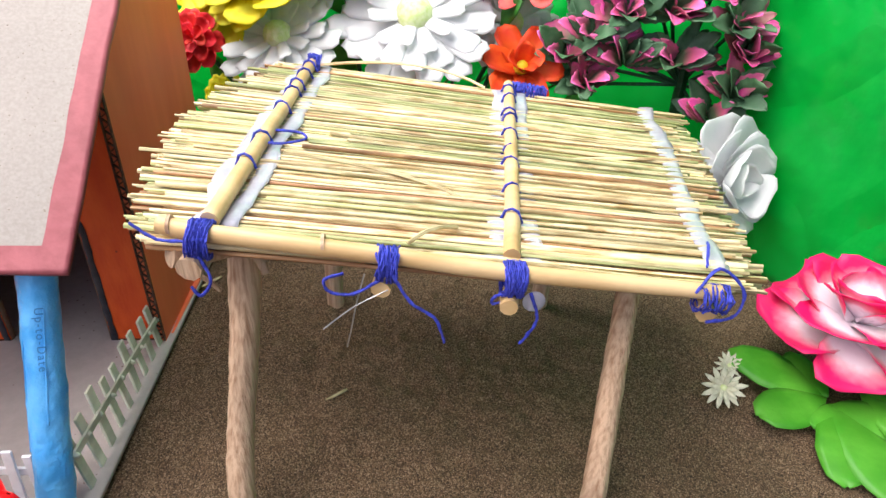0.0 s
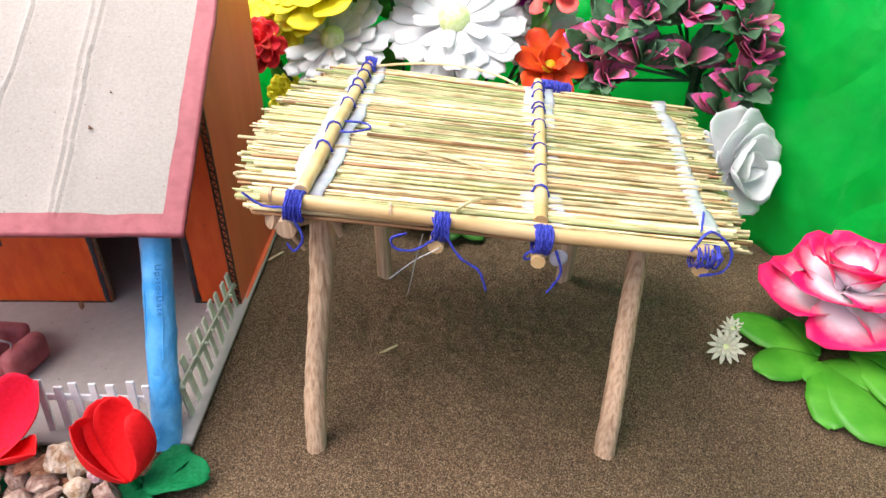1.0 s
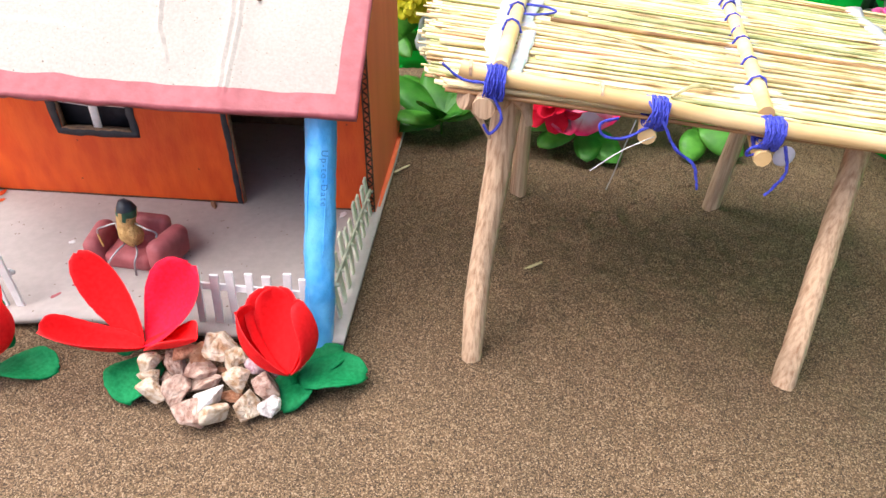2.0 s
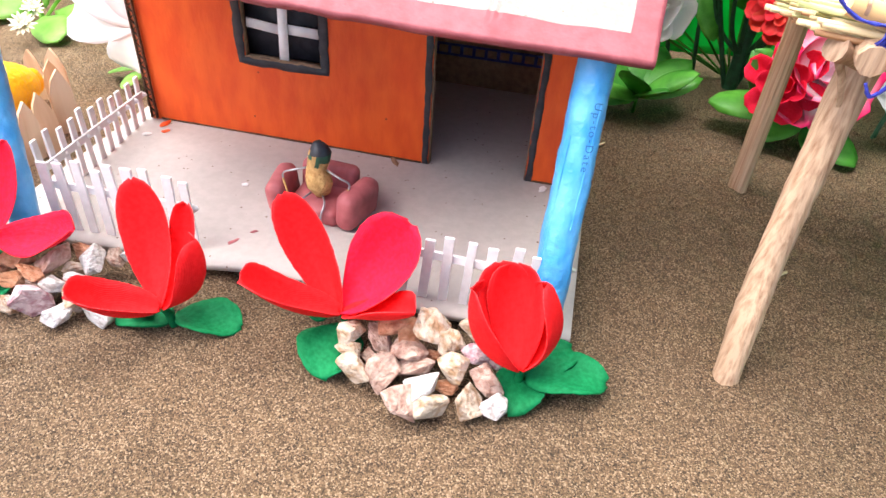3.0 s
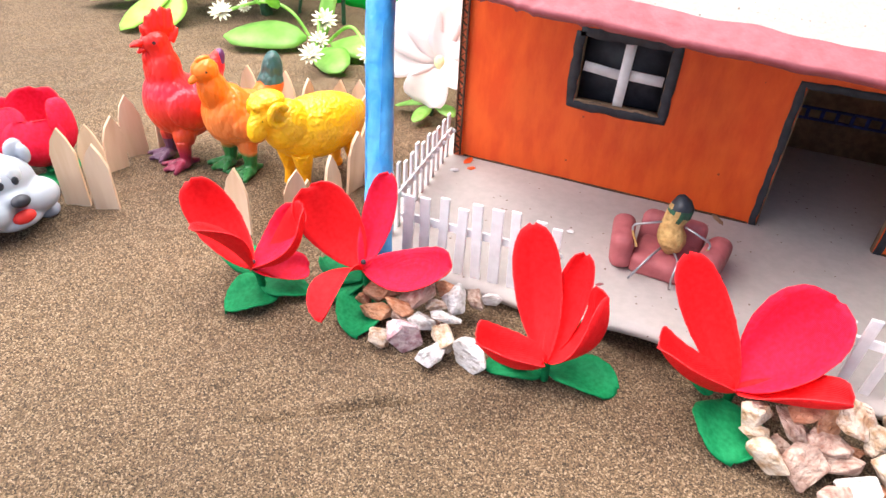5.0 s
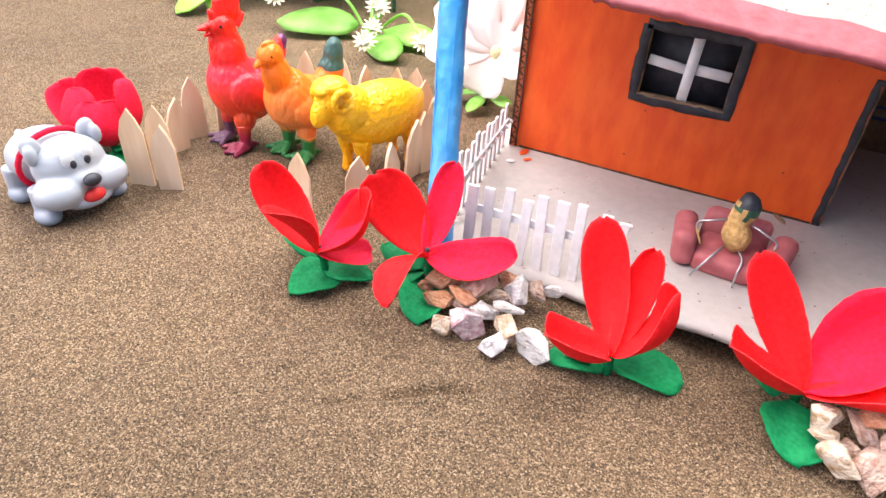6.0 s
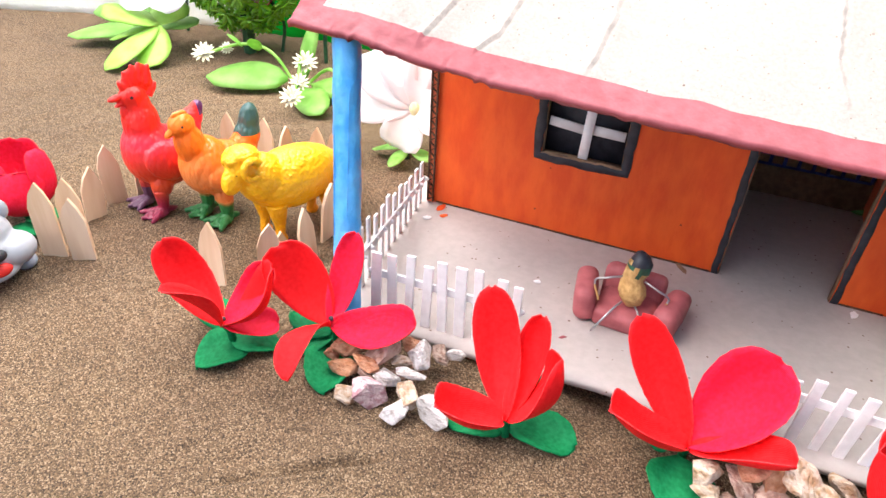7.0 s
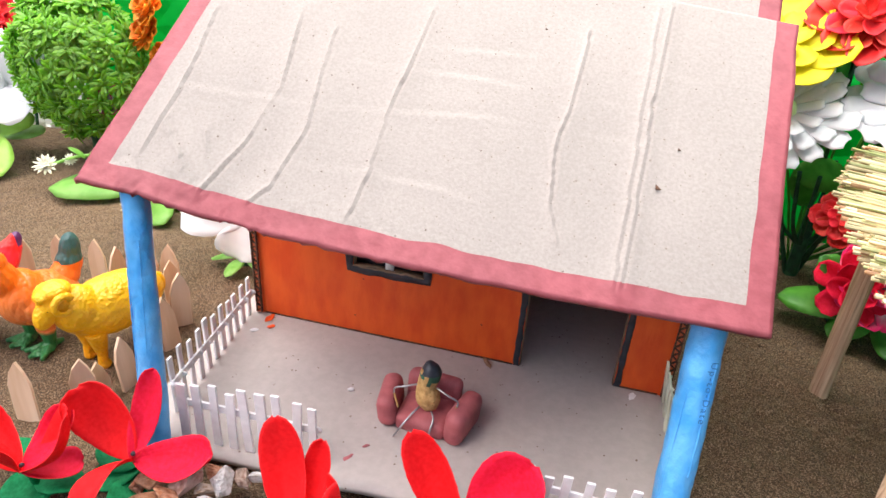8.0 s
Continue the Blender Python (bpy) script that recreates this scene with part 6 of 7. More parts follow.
def ring_of(parent, m, count, mesh, tilt, start=0.0, scale=1.0, jitter=0.08, seed=0, lift=0.0, name="petal", inner=0.0):
    """Petals in a ring: tilt in degrees above the flower's plane."""
    r0 = random.Random(seed)
    for k in range(count):
        a = 2 * math.pi * (k + start) / count + r0.uniform(-1, 1) * jitter
        q = m @ Matrix.Translation((0, 0, lift)) @ Matrix.Rotation(a, 4, "Z") @ Matrix.Translation((inner, 0, 0)) @ Matrix.Rotation(-radians(tilt + r0.uniform(-7, 7)), 4, "Y") @ Matrix.Scale(scale * r0.uniform(0.92, 1.06), 4)
        part(name, mesh, None, parent, m=q)


def stalk(parent, pts, r=0.0016, name="stem"):
    bm = bmesh.new()
    tube(bm, spline(pts, 5), r, 7, 0.08)
    return part(name, bm, DARKSTEM, parent)


SCARLET = material("scarlet_petal", (0.82, 0.04, 0.008), (0.90, 0.12, 0.012), 0.6, 80, 30, 0.2, 0.2, 700, thin=0.3)
DAISY = petal_mesh("petal", 0.037, 0.0125, WHITEPETAL, 0.03, -0.15, 0.14, 0.55, 0.015, 0, 11, 7)
DAISYSMALL = petal_mesh("petal", 0.022, 0.0100, WHITEPETAL, -0.10, 0.4, 0.25, 0.5, 0.04, 1)
CREAMHEART = material("lime_white_heart", (0.66, 0.78, 0.30), (0.82, 0.88, 0.55), 0.6, 300, 60, 0.2, 0.8, 700, 0.001)


def daisy(centre, normal, foot, label, size=1.0, seed=0):
    d = thing("daisy", foot, label, "artificial flower", "artificial flowers along the green sheet")
    m = head_pose(centre, normal)
    ring_of(d, m, 16, DAISY, 0, 0.0, size, 0.05, seed)
    ring_of(d, m, 14, DAISY, 7, 0.5, size * 0.84, 0.06, seed + 1, 0.002)
    ring_of(d, m, 11, DAISY, 14, 0.25, size * 0.60, 0.08, seed + 3, 0.003)
    bm = bmesh.new()
    ball(bm, m @ V((0, 0, 0.002)), 0.0085 * size, None, 12)
    part("heart", bm, CREAMHEART, d, "lime-white heart")
    c = V(centre)
    stalk(d, [foot, V(foot).lerp(c, 0.5) + V((0, 0.012, 0)), c - V(normal).normalized() * 0.004], 0.0018)
    return d


def ruffled(name, centre, normal, foot, mesh, label, size=1.0, seed=0, rings=((8, 2, 1.0), (7, 10, 0.8), (6, 20, 0.55), (4, 45, 0.35)), heart=None, group="artificial flowers along the green sheet"):
    d = thing(name, foot, label, "artificial flower", group)
    m = head_pose(centre, normal)
    for k, (n, tilt, sc) in enumerate(rings):
        ring_of(d, m, n, mesh, tilt, 0.5 * (k % 2), size * sc, 0.12, seed + k, 0.0015 * k)
    if heart:
        bm = bmesh.new()
        ball(bm, m @ V((0, 0, 0.006)), 0.006 * size, None, 10)
        part("heart", bm, heart, d)
    c = V(centre)
    stalk(d, [foot, V(foot).lerp(c, 0.5) + V((0.004, 0.012, 0)), c - V(normal).normalized() * 0.003], 0.0017)
    return d


REDBIG = petal_mesh("petal", 0.034, 0.022, REDPETAL, 0.10, 0.5, 0.22, 0.5, 0.10, 3)
REDPINK = petal_mesh("petal", 0.034, 0.022, PINKCLOTH, 0.10, 0.5, 0.22, 0.5, 0.10, 4)
CORAL = material("coral_petal", (0.82, 0.06, 0.07), (0.90, 0.20, 0.16), 0.6, 60, 30, 0.2, 0.2, 700, thin=0.3)
CORALP = petal_mesh("petal", 0.036, 0.015, CORAL, 0.08, 0.3, 0.2, 0.5, 0.05, 14)
ORANGELILY = petal_mesh("petal", 0.036, 0.022, SCARLET, -0.06, 0.4, 0.30, 0.5, 0.06, 5)
YELLOWP = petal_mesh("petal", 0.030, 0.020, YELLOWPETAL, 0.06, 0.25, 0.18, 0.5, 0.06, 6)
ORANGEP = petal_mesh("petal", 0.016, 0.009, ORANGEPETAL, 0.10, 0.5, 0.22, 0.5, 0.12, 7)
PURPLEP = petal_mesh("petal", 0.030, 0.018, PURPLEPETAL, 0.08, 0.4, 0.25, 0.5, 0.08, 8)
WHITEWIDE = petal_mesh("petal", 0.036, 0.038, WHITEPETAL, 0.10, 0.22, 0.14, 0.6, 0.05, 9, 11, 7)
LEAFM = petal_mesh("leaf", 0.042, 0.020, LEAF, -0.06, -0.15, 0.55, 0.55, 0.04, 10)
LEAFL = petal_mesh("leaf", 0.042, 0.021, LEAFLIGHT, -0.06, -0.15, 0.55, 0.55, 0.04, 11)
LEAFD = petal_mesh("leaf", 0.030, 0.013, LEAFDARK, -0.06, -0.15, 0.6, 0.6, 0.04, 12)

TOCAM = (-0.3, -0.5, 0.8)
bunch_foot = (-0.0270, 0.5470, 0.0)
daisy((-0.0830, 0.5060, 0.142), (-0.25, -0.6, 0.75), (-0.0310, 0.5470, 0.0), "white artificial daisy with a lime heart before the green sheet", 1.25, 1)
daisy((0.0110, 0.5060, 0.158), (-0.1, -0.65, 0.75), (-0.0230, 0.5490, 0.0), "large white artificial daisy before the green sheet", 1.55, 5)
daisy((0.0800, 0.5260, 0.150), (0.3, -0.7, 0.4), (0.0250, 0.5610, 0.0), "white artificial daisy half hidden behind another", 1.1, 9)
ruffled("red_lily", (0.0840, 0.4910, 0.126), (0.1, -0.7, 0.7), (0.0350, 0.5410, 0.0), ORANGELILY, "orange-red artificial lily above the straw shelter", 0.90, 20, ((6, 22, 1.0), (4, 60, 0.7)), YELLOWPETAL)
ruffled("peony", (0.0900, 0.5160, 0.186), TOCAM, (0.0350, 0.5560, 0.0), CORALP, "coral-red ruffled artificial peony", 0.95, 30)
ruffled("peony", (-0.0450, 0.5210, 0.205), (-0.2, -0.7, 0.6), (-0.0250, 0.5560, 0.0), REDBIG, "red ruffled artificial peony high in the bunch", 1.05, 40)
ruffled("red_rose", (-0.1410, 0.5060, 0.139), (-0.2, -0.8, 0.4), (-0.0850, 0.5510, 0.0), REDBIG, "small red artificial rose", 0.62, 50)
ruffled("red_rose", (-0.0250, 0.4910, 0.078), (-0.3, -0.8, 0.3), (-0.0250, 0.5510, 0.0), REDBIG, "red artificial rose low in the bunch", 0.62, 55)
ruffled("yellow_flower", (-0.0930, 0.5210, 0.184), TOCAM, (-0.0550, 0.5610, 0.0), YELLOWP, "bright yellow artificial flower", 1.6, 60, ((9, 2, 1.0), (8, 9, 0.72), (6, 18, 0.45)))
ruffled("yellow_flower", (-0.1230, 0.5260, 0.168), (-0.3, -0.7, 0.5), (-0.0750, 0.5610, 0.0), YELLOWP, "bright yellow artificial flower", 1.3, 64)
ruffled("yellow_flower", (-0.1310, 0.5260, 0.092), (-0.2, -0.8, 0.3), (-0.0950, 0.5610, 0.0), YELLOWP, "bright yellow artificial flower low by the house", 0.60, 68)
ruffled("purple_flower", (0.0520, 0.5410, 0.176), TOCAM, (0.0250, 0.5760, 0.0), PURPLEP, "purple artificial flower behind the daisy", 0.9, 70)


def leafy(name, foot, leaves, label, mesh, group="artificial leaves behind the house", size=1.0):
    """leaves: (base, tip, normal, size)."""
    d = thing(name, foot, label, "artificial leaves", group)
    for a, b, nrm, sc in leaves:
        part("leaf", mesh, None, d, m=aim(a, b, nrm) @ Matrix.Scale((V(b) - V(a)).length / 0.042, 4) @ Matrix.Diagonal((1, sc, sc, 1)))
        bm = bmesh.new()
        tube(bm, [V(foot), V(foot).lerp(V(a), 0.6) + V((0, 0, 0.004)), V(a)], 0.0010, 6)
        part("stem", bm, LEAF, d)
    return d


# leaves among the bunch of flowers
r0 = random.Random(31)
lv = []
for k in range(26):
    x, z = r0.uniform(-0.16, 0.15), r0.uniform(0.04, 0.20)
    y = r0.uniform(0.535, 0.575)
    a = V((x, y, z))
    b = a + V((r0.uniform(-1, 1), r0.uniform(-0.6, 0.1), r0.uniform(-0.3, 0.8))).normalized() * r0.uniform(0.035, 0.055)
    lv.append((a, b, (r0.uniform(-0.3, 0.3), -0.8, 0.5), r0.uniform(0.8, 1.2)))
leafy("leaf_spray", (-0.0250, 0.5660, 0.0), lv, "green artificial leaves among the bunch of flowers", LEAFM)
trunk = thing("flower_bunch_stem", bunch_foot, "dark green plastic stem of a flower bunch, branching upward", "artificial stem")
stalk(trunk, [(-0.0270, 0.5470, -0.005), (-0.0270, 0.5470, 0.035), (-0.0260, 0.5470, 0.06)], 0.0052, "trunk")
for dx, dy in ((-0.04, 0.0), (-0.025, -0.02), (0.02, -0.01), (0.04, 0.0), (0.01, 0.02), (-0.012, -0.025)):
    stalk(trunk, [(-0.0270, 0.5470, 0.025), (-0.027 + dx * 0.6, 0.547 + dy * 0.6, 0.050), (-0.027 + dx, 0.547 + dy, 0.095)], 0.0016, "twig")


# the plant with pink-tipped leaves
LEAFTIP = painted("green_to_pink_leaf", [(0.0, (0.05, 0.11, 0.06)), (0.010, (0.12, 0.15, 0.08)), (0.017, (0.62, 0.12, 0.22)), (0.028, (0.90, 0.16, 0.46))], "X", 0.5, 0.004, 0.3, 350)


def pink_plant():
    foot = V((0.2080, 0.5110, 0.0))
    d = thing("pink_leaved_plant", foot, "artificial plant with dark green leaves tipped bright pink", "artificial plant")
    stalk(d, [foot - V((0, 0, 0.004)), foot + V((0, -0.005, 0.07)), foot + V((-0.002, -0.012, 0.13))], 0.0042, "trunk")
    r1 = random.Random(8)
    DARKM = petal_mesh("leaf", 0.030, 0.0155, LEAFDARK, -0.06, 0.3, 0.75, 0.55, 0.03, 1, 15, 5, 9)
    PINKM = petal_mesh("leaf", 0.027, 0.0140, LEAFPINK, -0.06, 0.3, 0.75, 0.55, 0.03, 2, 15, 5, 9)
    TIPM = petal_mesh("leaf", 0.028, 0.0140, LEAFTIP, -0.06, 0.3, 0.75, 0.55, 0.03, 3, 15, 5, 9)
    for cx, cz, cy, n in ((0.131, 0.150, 0.491, 5), (0.155, 0.165, 0.491, 5), (0.183, 0.168, 0.486, 5), (0.210, 0.180, 0.491, 5), (0.227, 0.160, 0.481, 5), (0.237, 0.140, 0.481, 5), (0.233, 0.116, 0.476, 5), (0.220, 0.098, 0.476, 4), (0.130, 0.118, 0.491, 4), (0.155, 0.135, 0.486, 5), (0.190, 0.135, 0.486, 4), (0.170, 0.190, 0.496, 4), (0.205, 0.205, 0.496, 4), (0.140, 0.185, 0.496, 4), (0.115, 0.135, 0.496, 3)):
        c = V((cx, cy, cz))
        stalk(d, [foot + V((-0.002, -0.010, 0.115)), (foot + V((0, -0.01, 0.12))).lerp(c, 0.6) + V((0, 0.006, -0.004)), c], 0.0013, "twig")
        for q in range(n + 15):
            a = r1.uniform(0, 6.28)
            el = r1.uniform(-0.3, 1.1)
            dirv = V((math.cos(a) * math.cos(el), math.sin(a) * math.cos(el) - 0.35, math.sin(el) * 0.8 + 0.15)).normalized()
            part("leaf", (PINKM, DARKM, TIPM, DARKM)[q % 4], None, d, m=aim(c + dirv * 0.002, c + dirv * 0.02, (r1.uniform(-0.4, 0.4), -0.75, 0.6)) @ Matrix.Scale(r1.uniform(0.80, 1.15), 4))
    return d


pink_plant()

# the white flower behind the end of the straw mat
ruffled("white_rose", (0.2190, 0.4300, 0.0715), (0.45, -0.75, 0.3), (0.2100, 0.4510, 0.0), WHITEWIDE, "white artificial rose standing behind the straw mat", 1.15, 80, ((6, 4, 1.0), (5, 24, 0.88), (4, 46, 0.72), (3, 66, 0.5)), None, "white artificial roses")
ruffled("white_rose", (-0.1000, 0.5110, 0.066), (-0.3, -0.8, 0.3), (-0.0900, 0.5360, 0.0), WHITEWIDE, "white artificial rose low behind the straw mat", 0.75, 84, ((6, 12, 1.0), (5, 38, 0.8), (4, 62, 0.6)), None, "white artificial roses")


# the pink and white rose on its leaves
def gradient_petal(name, c_in, c_out, start, end):
    """Petals pale within and coloured along their rim: the distance from the petal's middle sets the colour."""
    k = painted(name, [(0.0, c_in), (start, c_in), ((start + end) / 2, tuple((a + 2 * b) / 3 for a, b in zip(c_in, c_out))), (end, c_out), (end * 1.3, c_out)], "X", 0.55, 0.006, 0.15, 700)
    N, L = k.node_tree.nodes, k.node_tree.links
    sep = next(n for n in N if n.type == "SEPXYZ")
    add = next(l.to_node for l in L if l.from_node == sep)
    co, mp, ln = N.new("ShaderNodeTexCoord"), N.new("ShaderNodeMapping"), N.new("ShaderNodeVectorMath")
    mp.inputs["Location"].default_value, mp.inputs["Scale"].default_value = (-0.006, 0, 0), (1, 1.25, 0)
    ln.operation = "LENGTH"
    L.new(co.outputs["Object"], mp.inputs[0])
    L.new(mp.outputs[0], ln.inputs[0])
    L.new(ln.outputs["Value"], add.inputs[2])
    return k


ROSEPAINT = gradient_petal("rose_petal", (0.84, 0.74, 0.80), (0.78, 0.003, 0.12), 0.022, 0.036)
ROSEM = petal_mesh("petal", 0.044, 0.052, ROSEPAINT, -0.02, 0.16, 0.13, 0.62, 0.07, 3, 13, 9)
ROSES = petal_mesh("petal", 0.040, 0.042, ROSEPAINT, 0.06, 0.30, 0.15, 0.6, 0.08, 4, 13, 9)
rose = thing("pink_rose", (0.2550, 0.3210, 0.0), "white artificial rose with bright pink petal edges lying on green leaves", "artificial flower")
rm = head_pose((0.2580, 0.3190, 0.036), (-0.05, -0.10, 1.0)) @ Matrix.Scale(0.92, 4)
for k, (turn, tilt, size) in enumerate(((-150, -4, 1.15), (-100, -8, 1.0), (-40, 0, 1.05), (20, 4, 1.1), (75, 6, 1.05), (135, 2, 1.15))):
    part("petal", ROSEM, None, rose, m=rm @ Matrix.Rotation(radians(turn), 4, "Z") @ Matrix.Rotation(-radians(tilt), 4, "Y") @ Matrix.Scale(size, 4))
ring_of(rose, rm, 5, ROSEM, 24, 0.35, 0.95, 0.2, 2, 0.004)
ring_of(rose, rm, 4, ROSEM, 50, 0.1, 0.85, 0.2, 3, 0.006)
ring_of(rose, rm, 3, ROSES, 70, 0.4, 0.75, 0.2, 4, 0.007)
stalk(rose, [(0.2520, 0.3160, -0.003), (0.2530, 0.3150, 0.010), (0.2550, 0.3170, 0.030)], 0.0035)


def lobed_leaf(parent, base, tips, mat_, label, thick=0.0007):
    """A palmate leaf of some joined lobes, all of one sheet; tips: (tip, width)."""
    vs, fs = [], []
    for k, (tip, w) in enumerate(tips):
        v, f = blade((V(tip) - V(base)).length, w, -0.05, -0.18, 0.5, 0.75, 0.03, thick, 11, 7, k + 3)
        m = aim(base, tip, (0, -0.1, 1)) @ Matrix.Translation((0, 0, 0.0003 * k))
        n = len(vs)
        vs += [m @ V(q) for q in v]
        fs += [[n + i for i in q] for q in f]
    return part("leaf", mesh_of("leaf", vs, fs, mat_), None, parent, label)


ROSELEAF = material("bright_rose_leaf", (0.07, 0.36, 0.02), (0.13, 0.48, 0.04), 0.4, 60, 25, 0.2, 0.3, 300, 0.0008, thin=0.25)
lobed_leaf(rose, (0.2362, 0.2893, 0.0100), (((0.1947, 0.3223, 0.0160), 0.030), ((0.1925, 0.2769, 0.0100), 0.026), ((0.2299, 0.3218, 0.0140), 0.020)), ROSELEAF, "bright green lobed leaf")
lobed_leaf(rose, (0.2354, 0.2836, 0.0100), (((0.2190, 0.2360, 0.0050), 0.024), ((0.2440, 0.2250, 0.0050), 0.034), ((0.2716, 0.2620, 0.0080), 0.026), ((0.2194, 0.2687, 0.0080), 0.012)), ROSELEAF, "bright green lobed leaf")
lobed_leaf(rose, (0.2585, 0.2936, 0.0100), (((0.2919, 0.2694, 0.0100), 0.030), ((0.3285, 0.3039, 0.0100), 0.030), ((0.2660, 0.2400, 0.0100), 0.022)), ROSELEAF, "bright green lobed leaf")


# small star-shaped flowers
STARPETAL = material("cream_star_petal", (0.58, 0.58, 0.40), (0.74, 0.73, 0.55), 0.6, 200, 60, 0.1, 0.2, 700)
STARP = petal_mesh("petal", 0.0115, 0.0026, STARPETAL, 0.05, 0.5, 0.45, 0.4, 0.0, 1, 5, 3)


def star_flower(parent, centre, normal, size=1.0, seed=0):
    m = head_pose(centre, normal)
    ring_of(parent, m, 13, STARP, 12, 0, size, 0.05, seed)
    ring_of(parent, m, 10, STARP, 40, 0.5, size * 0.8, 0.05, seed + 1, 0.001)
    bm = bmesh.new()
    ball(bm, m @ V((0, 0, 0.001)), 0.0022 * size, None, 8)
    part("heart", bm, CREAMHEART, parent)


loose = thing("star_flower", (0.1810, 0.2990, 0.0), "small cream star-shaped plastic flower lying on the sand", "artificial flower")
star_flower(loose, (0.1805, 0.2960, 0.012), (-0.3, -0.7, 0.6), 1.05, 1)
star_flower(loose, (0.1910, 0.3130, 0.012), (-0.2, -0.5, 0.8), 0.7, 5)
stalk(loose, [(0.1930, 0.3090, 0.001), (0.1850, 0.3020, 0.006), (0.1805, 0.2970, 0.0115)], 0.0008)

vine = thing("star_flower_vine", (-0.585, 0.470, 0.0), "lime vine with cream star flowers trailing on the sand", "artificial plant")
for k, (c, sc) in enumerate((((-0.562, 0.430, 0.016), 1.15), ((-0.572, 0.468, 0.032), 1.25), ((-0.673, 0.460, 0.026), 1.2), ((-0.566, 0.448, 0.022), 1.0), ((-0.655, 0.470, 0.030), 0.75), ((-0.515, 0.440, 0.022), 1.1), ((-0.500, 0.455, 0.030), 1.0))):
    star_flower(vine, c, (0.25, -0.55, 0.75), sc * 0.78, k * 3)
for pts in ([(-0.585, 0.475, 0.002), (-0.610, 0.475, 0.032), (-0.640, 0.473, 0.036), (-0.673, 0.461, 0.025)], [(-0.585, 0.475, 0.002), (-0.578, 0.468, 0.034), (-0.568, 0.450, 0.024), (-0.562, 0.431, 0.015)], [(-0.585, 0.475, 0.002), (-0.55, 0.47, 0.03), (-0.515, 0.441, 0.021)]):
    bm = bmesh.new()
    tube(bm, spline(pts, 6), 0.0014, 7)
    part("stem", bm, LEAFLIGHT, vine)
for a, b, w in (((-0.600, 0.480, 0.010), (-0.664, 0.450, 0.010), 1.1), ((-0.578, 0.470, 0.008), (-0.535, 0.430, 0.008), 1.0), ((-0.575, 0.480, 0.010), (-0.520, 0.475, 0.012), 1.0), ((-0.625, 0.475, 0.032), (-0.622, 0.462, 0.046), 1.2), ((-0.640, 0.473, 0.034), (-0.646, 0.462, 0.046), 1.2), ((-0.585, 0.48, 0.01), (-0.575, 0.49, 0.06), 0.7)):
    part("leaf", LEAFL, None, vine, m=aim(a, b, (0, -0.4, 1)) @ Matrix.Scale((V(b) - V(a)).length / 0.042, 4) @ Matrix.Diagonal((1, w, w, 1)))


# white lily beside the house
LILYM = petal_mesh("petal", 0.058, 0.046, WHITEPETAL, -0.10, 0.30, 0.22, 0.6, 0.05, 21, 11, 7)
lily = thing("white_lily", (-0.446, 0.402, 0.0), "large white artificial lily with a lime throat beside the house", "artificial flower", "white artificial lilies")
throat_at = V((-0.440, 0.402, 0.040))
for tip, w in (((-0.487, 0.400, 0.047), 1.12), ((-0.476, 0.412, 0.074), 1.19), ((-0.452, 0.418, 0.084), 1.19), ((-0.424, 0.414, 0.076), 1.12), ((-0.446, 0.390, 0.014), 0.87), ((-0.416, 0.400, 0.045), 0.98)):
    part("petal", LILYM, None, lily, m=aim(throat_at, tip, (0.15, -0.85, 0.45)) @ Matrix.Scale((V(tip) - throat_at).length / 0.058, 4) @ Matrix.Diagonal((1, w * 0.046 / (V(tip) - throat_at).length, 1, 1)))
bm = bmesh.new()
ball(bm, throat_at + V((0.001, -0.001, 0.001)), (0.0042, 0.0030, 0.0050), None, 10)
part("throat", bm, CREAMHEART, lily, "lime-yellow throat")
for a, b in (((-0.446, 0.400, 0.012), (-0.470, 0.396, 0.006)), ((-0.444, 0.398, 0.010), (-0.446, 0.376, 0.006)), ((-0.440, 0.400, 0.012), (-0.420, 0.385, 0.012)), ((-0.445, 0.404, 0.01), (-0.455, 0.43, 0.01))):
    part("leaf", LEAFL, None, lily, m=aim(a, b, (0, 0, 1)) @ Matrix.Scale((V(b) - V(a)).length / 0.042, 4))
stalk(lily, [(-0.446, 0.404, -0.003), (-0.445, 0.406, 0.02), (-0.440, 0.404, 0.038)], 0.0022)

# rear left: lily with broad leaves, green bush, marigold
lily2 = thing("white_lily", (-0.790, 0.520, 0.0), "white artificial lily over broad lime leaves before the sheet", "artificial flower", "white artificial lilies")
lm = head_pose((-0.775, 0.535, 0.066), (0.35, -0.6, 0.5))
ring_of(lily2, lm, 3, LILYM, 20, 0.1, 1.0, 0.06, 3)
ring_of(lily2, lm, 3, LILYM, 32, 0.6, 0.95, 0.06, 4, 0.002)
stalk(lily2, [(-0.790, 0.522, -0.003), (-0.785, 0.530, 0.03), (-0.776, 0.537, 0.064)], 0.0025)
LIMEBROAD = material("broad_lime_leaf", (0.34, 0.66, 0.08), (0.48, 0.80, 0.15), 0.4, 60, 25, 0.15, 0.3, 300, 0.0008, thin=0.3)
lobed_leaf(lily2, (-0.7546, 0.4960, 0.0300), (((-0.7623, 0.4298, 0.0040), 0.030), ((-0.7383, 0.4551, 0.0030), 0.034), ((-0.8024, 0.4780, 0.0450), 0.044), ((-0.7623, 0.5293, 0.0450), 0.040), ((-0.7953, 0.4713, 0.0150), 0.020)), LIMEBROAD, "broad lime leaf with pointed lobes")
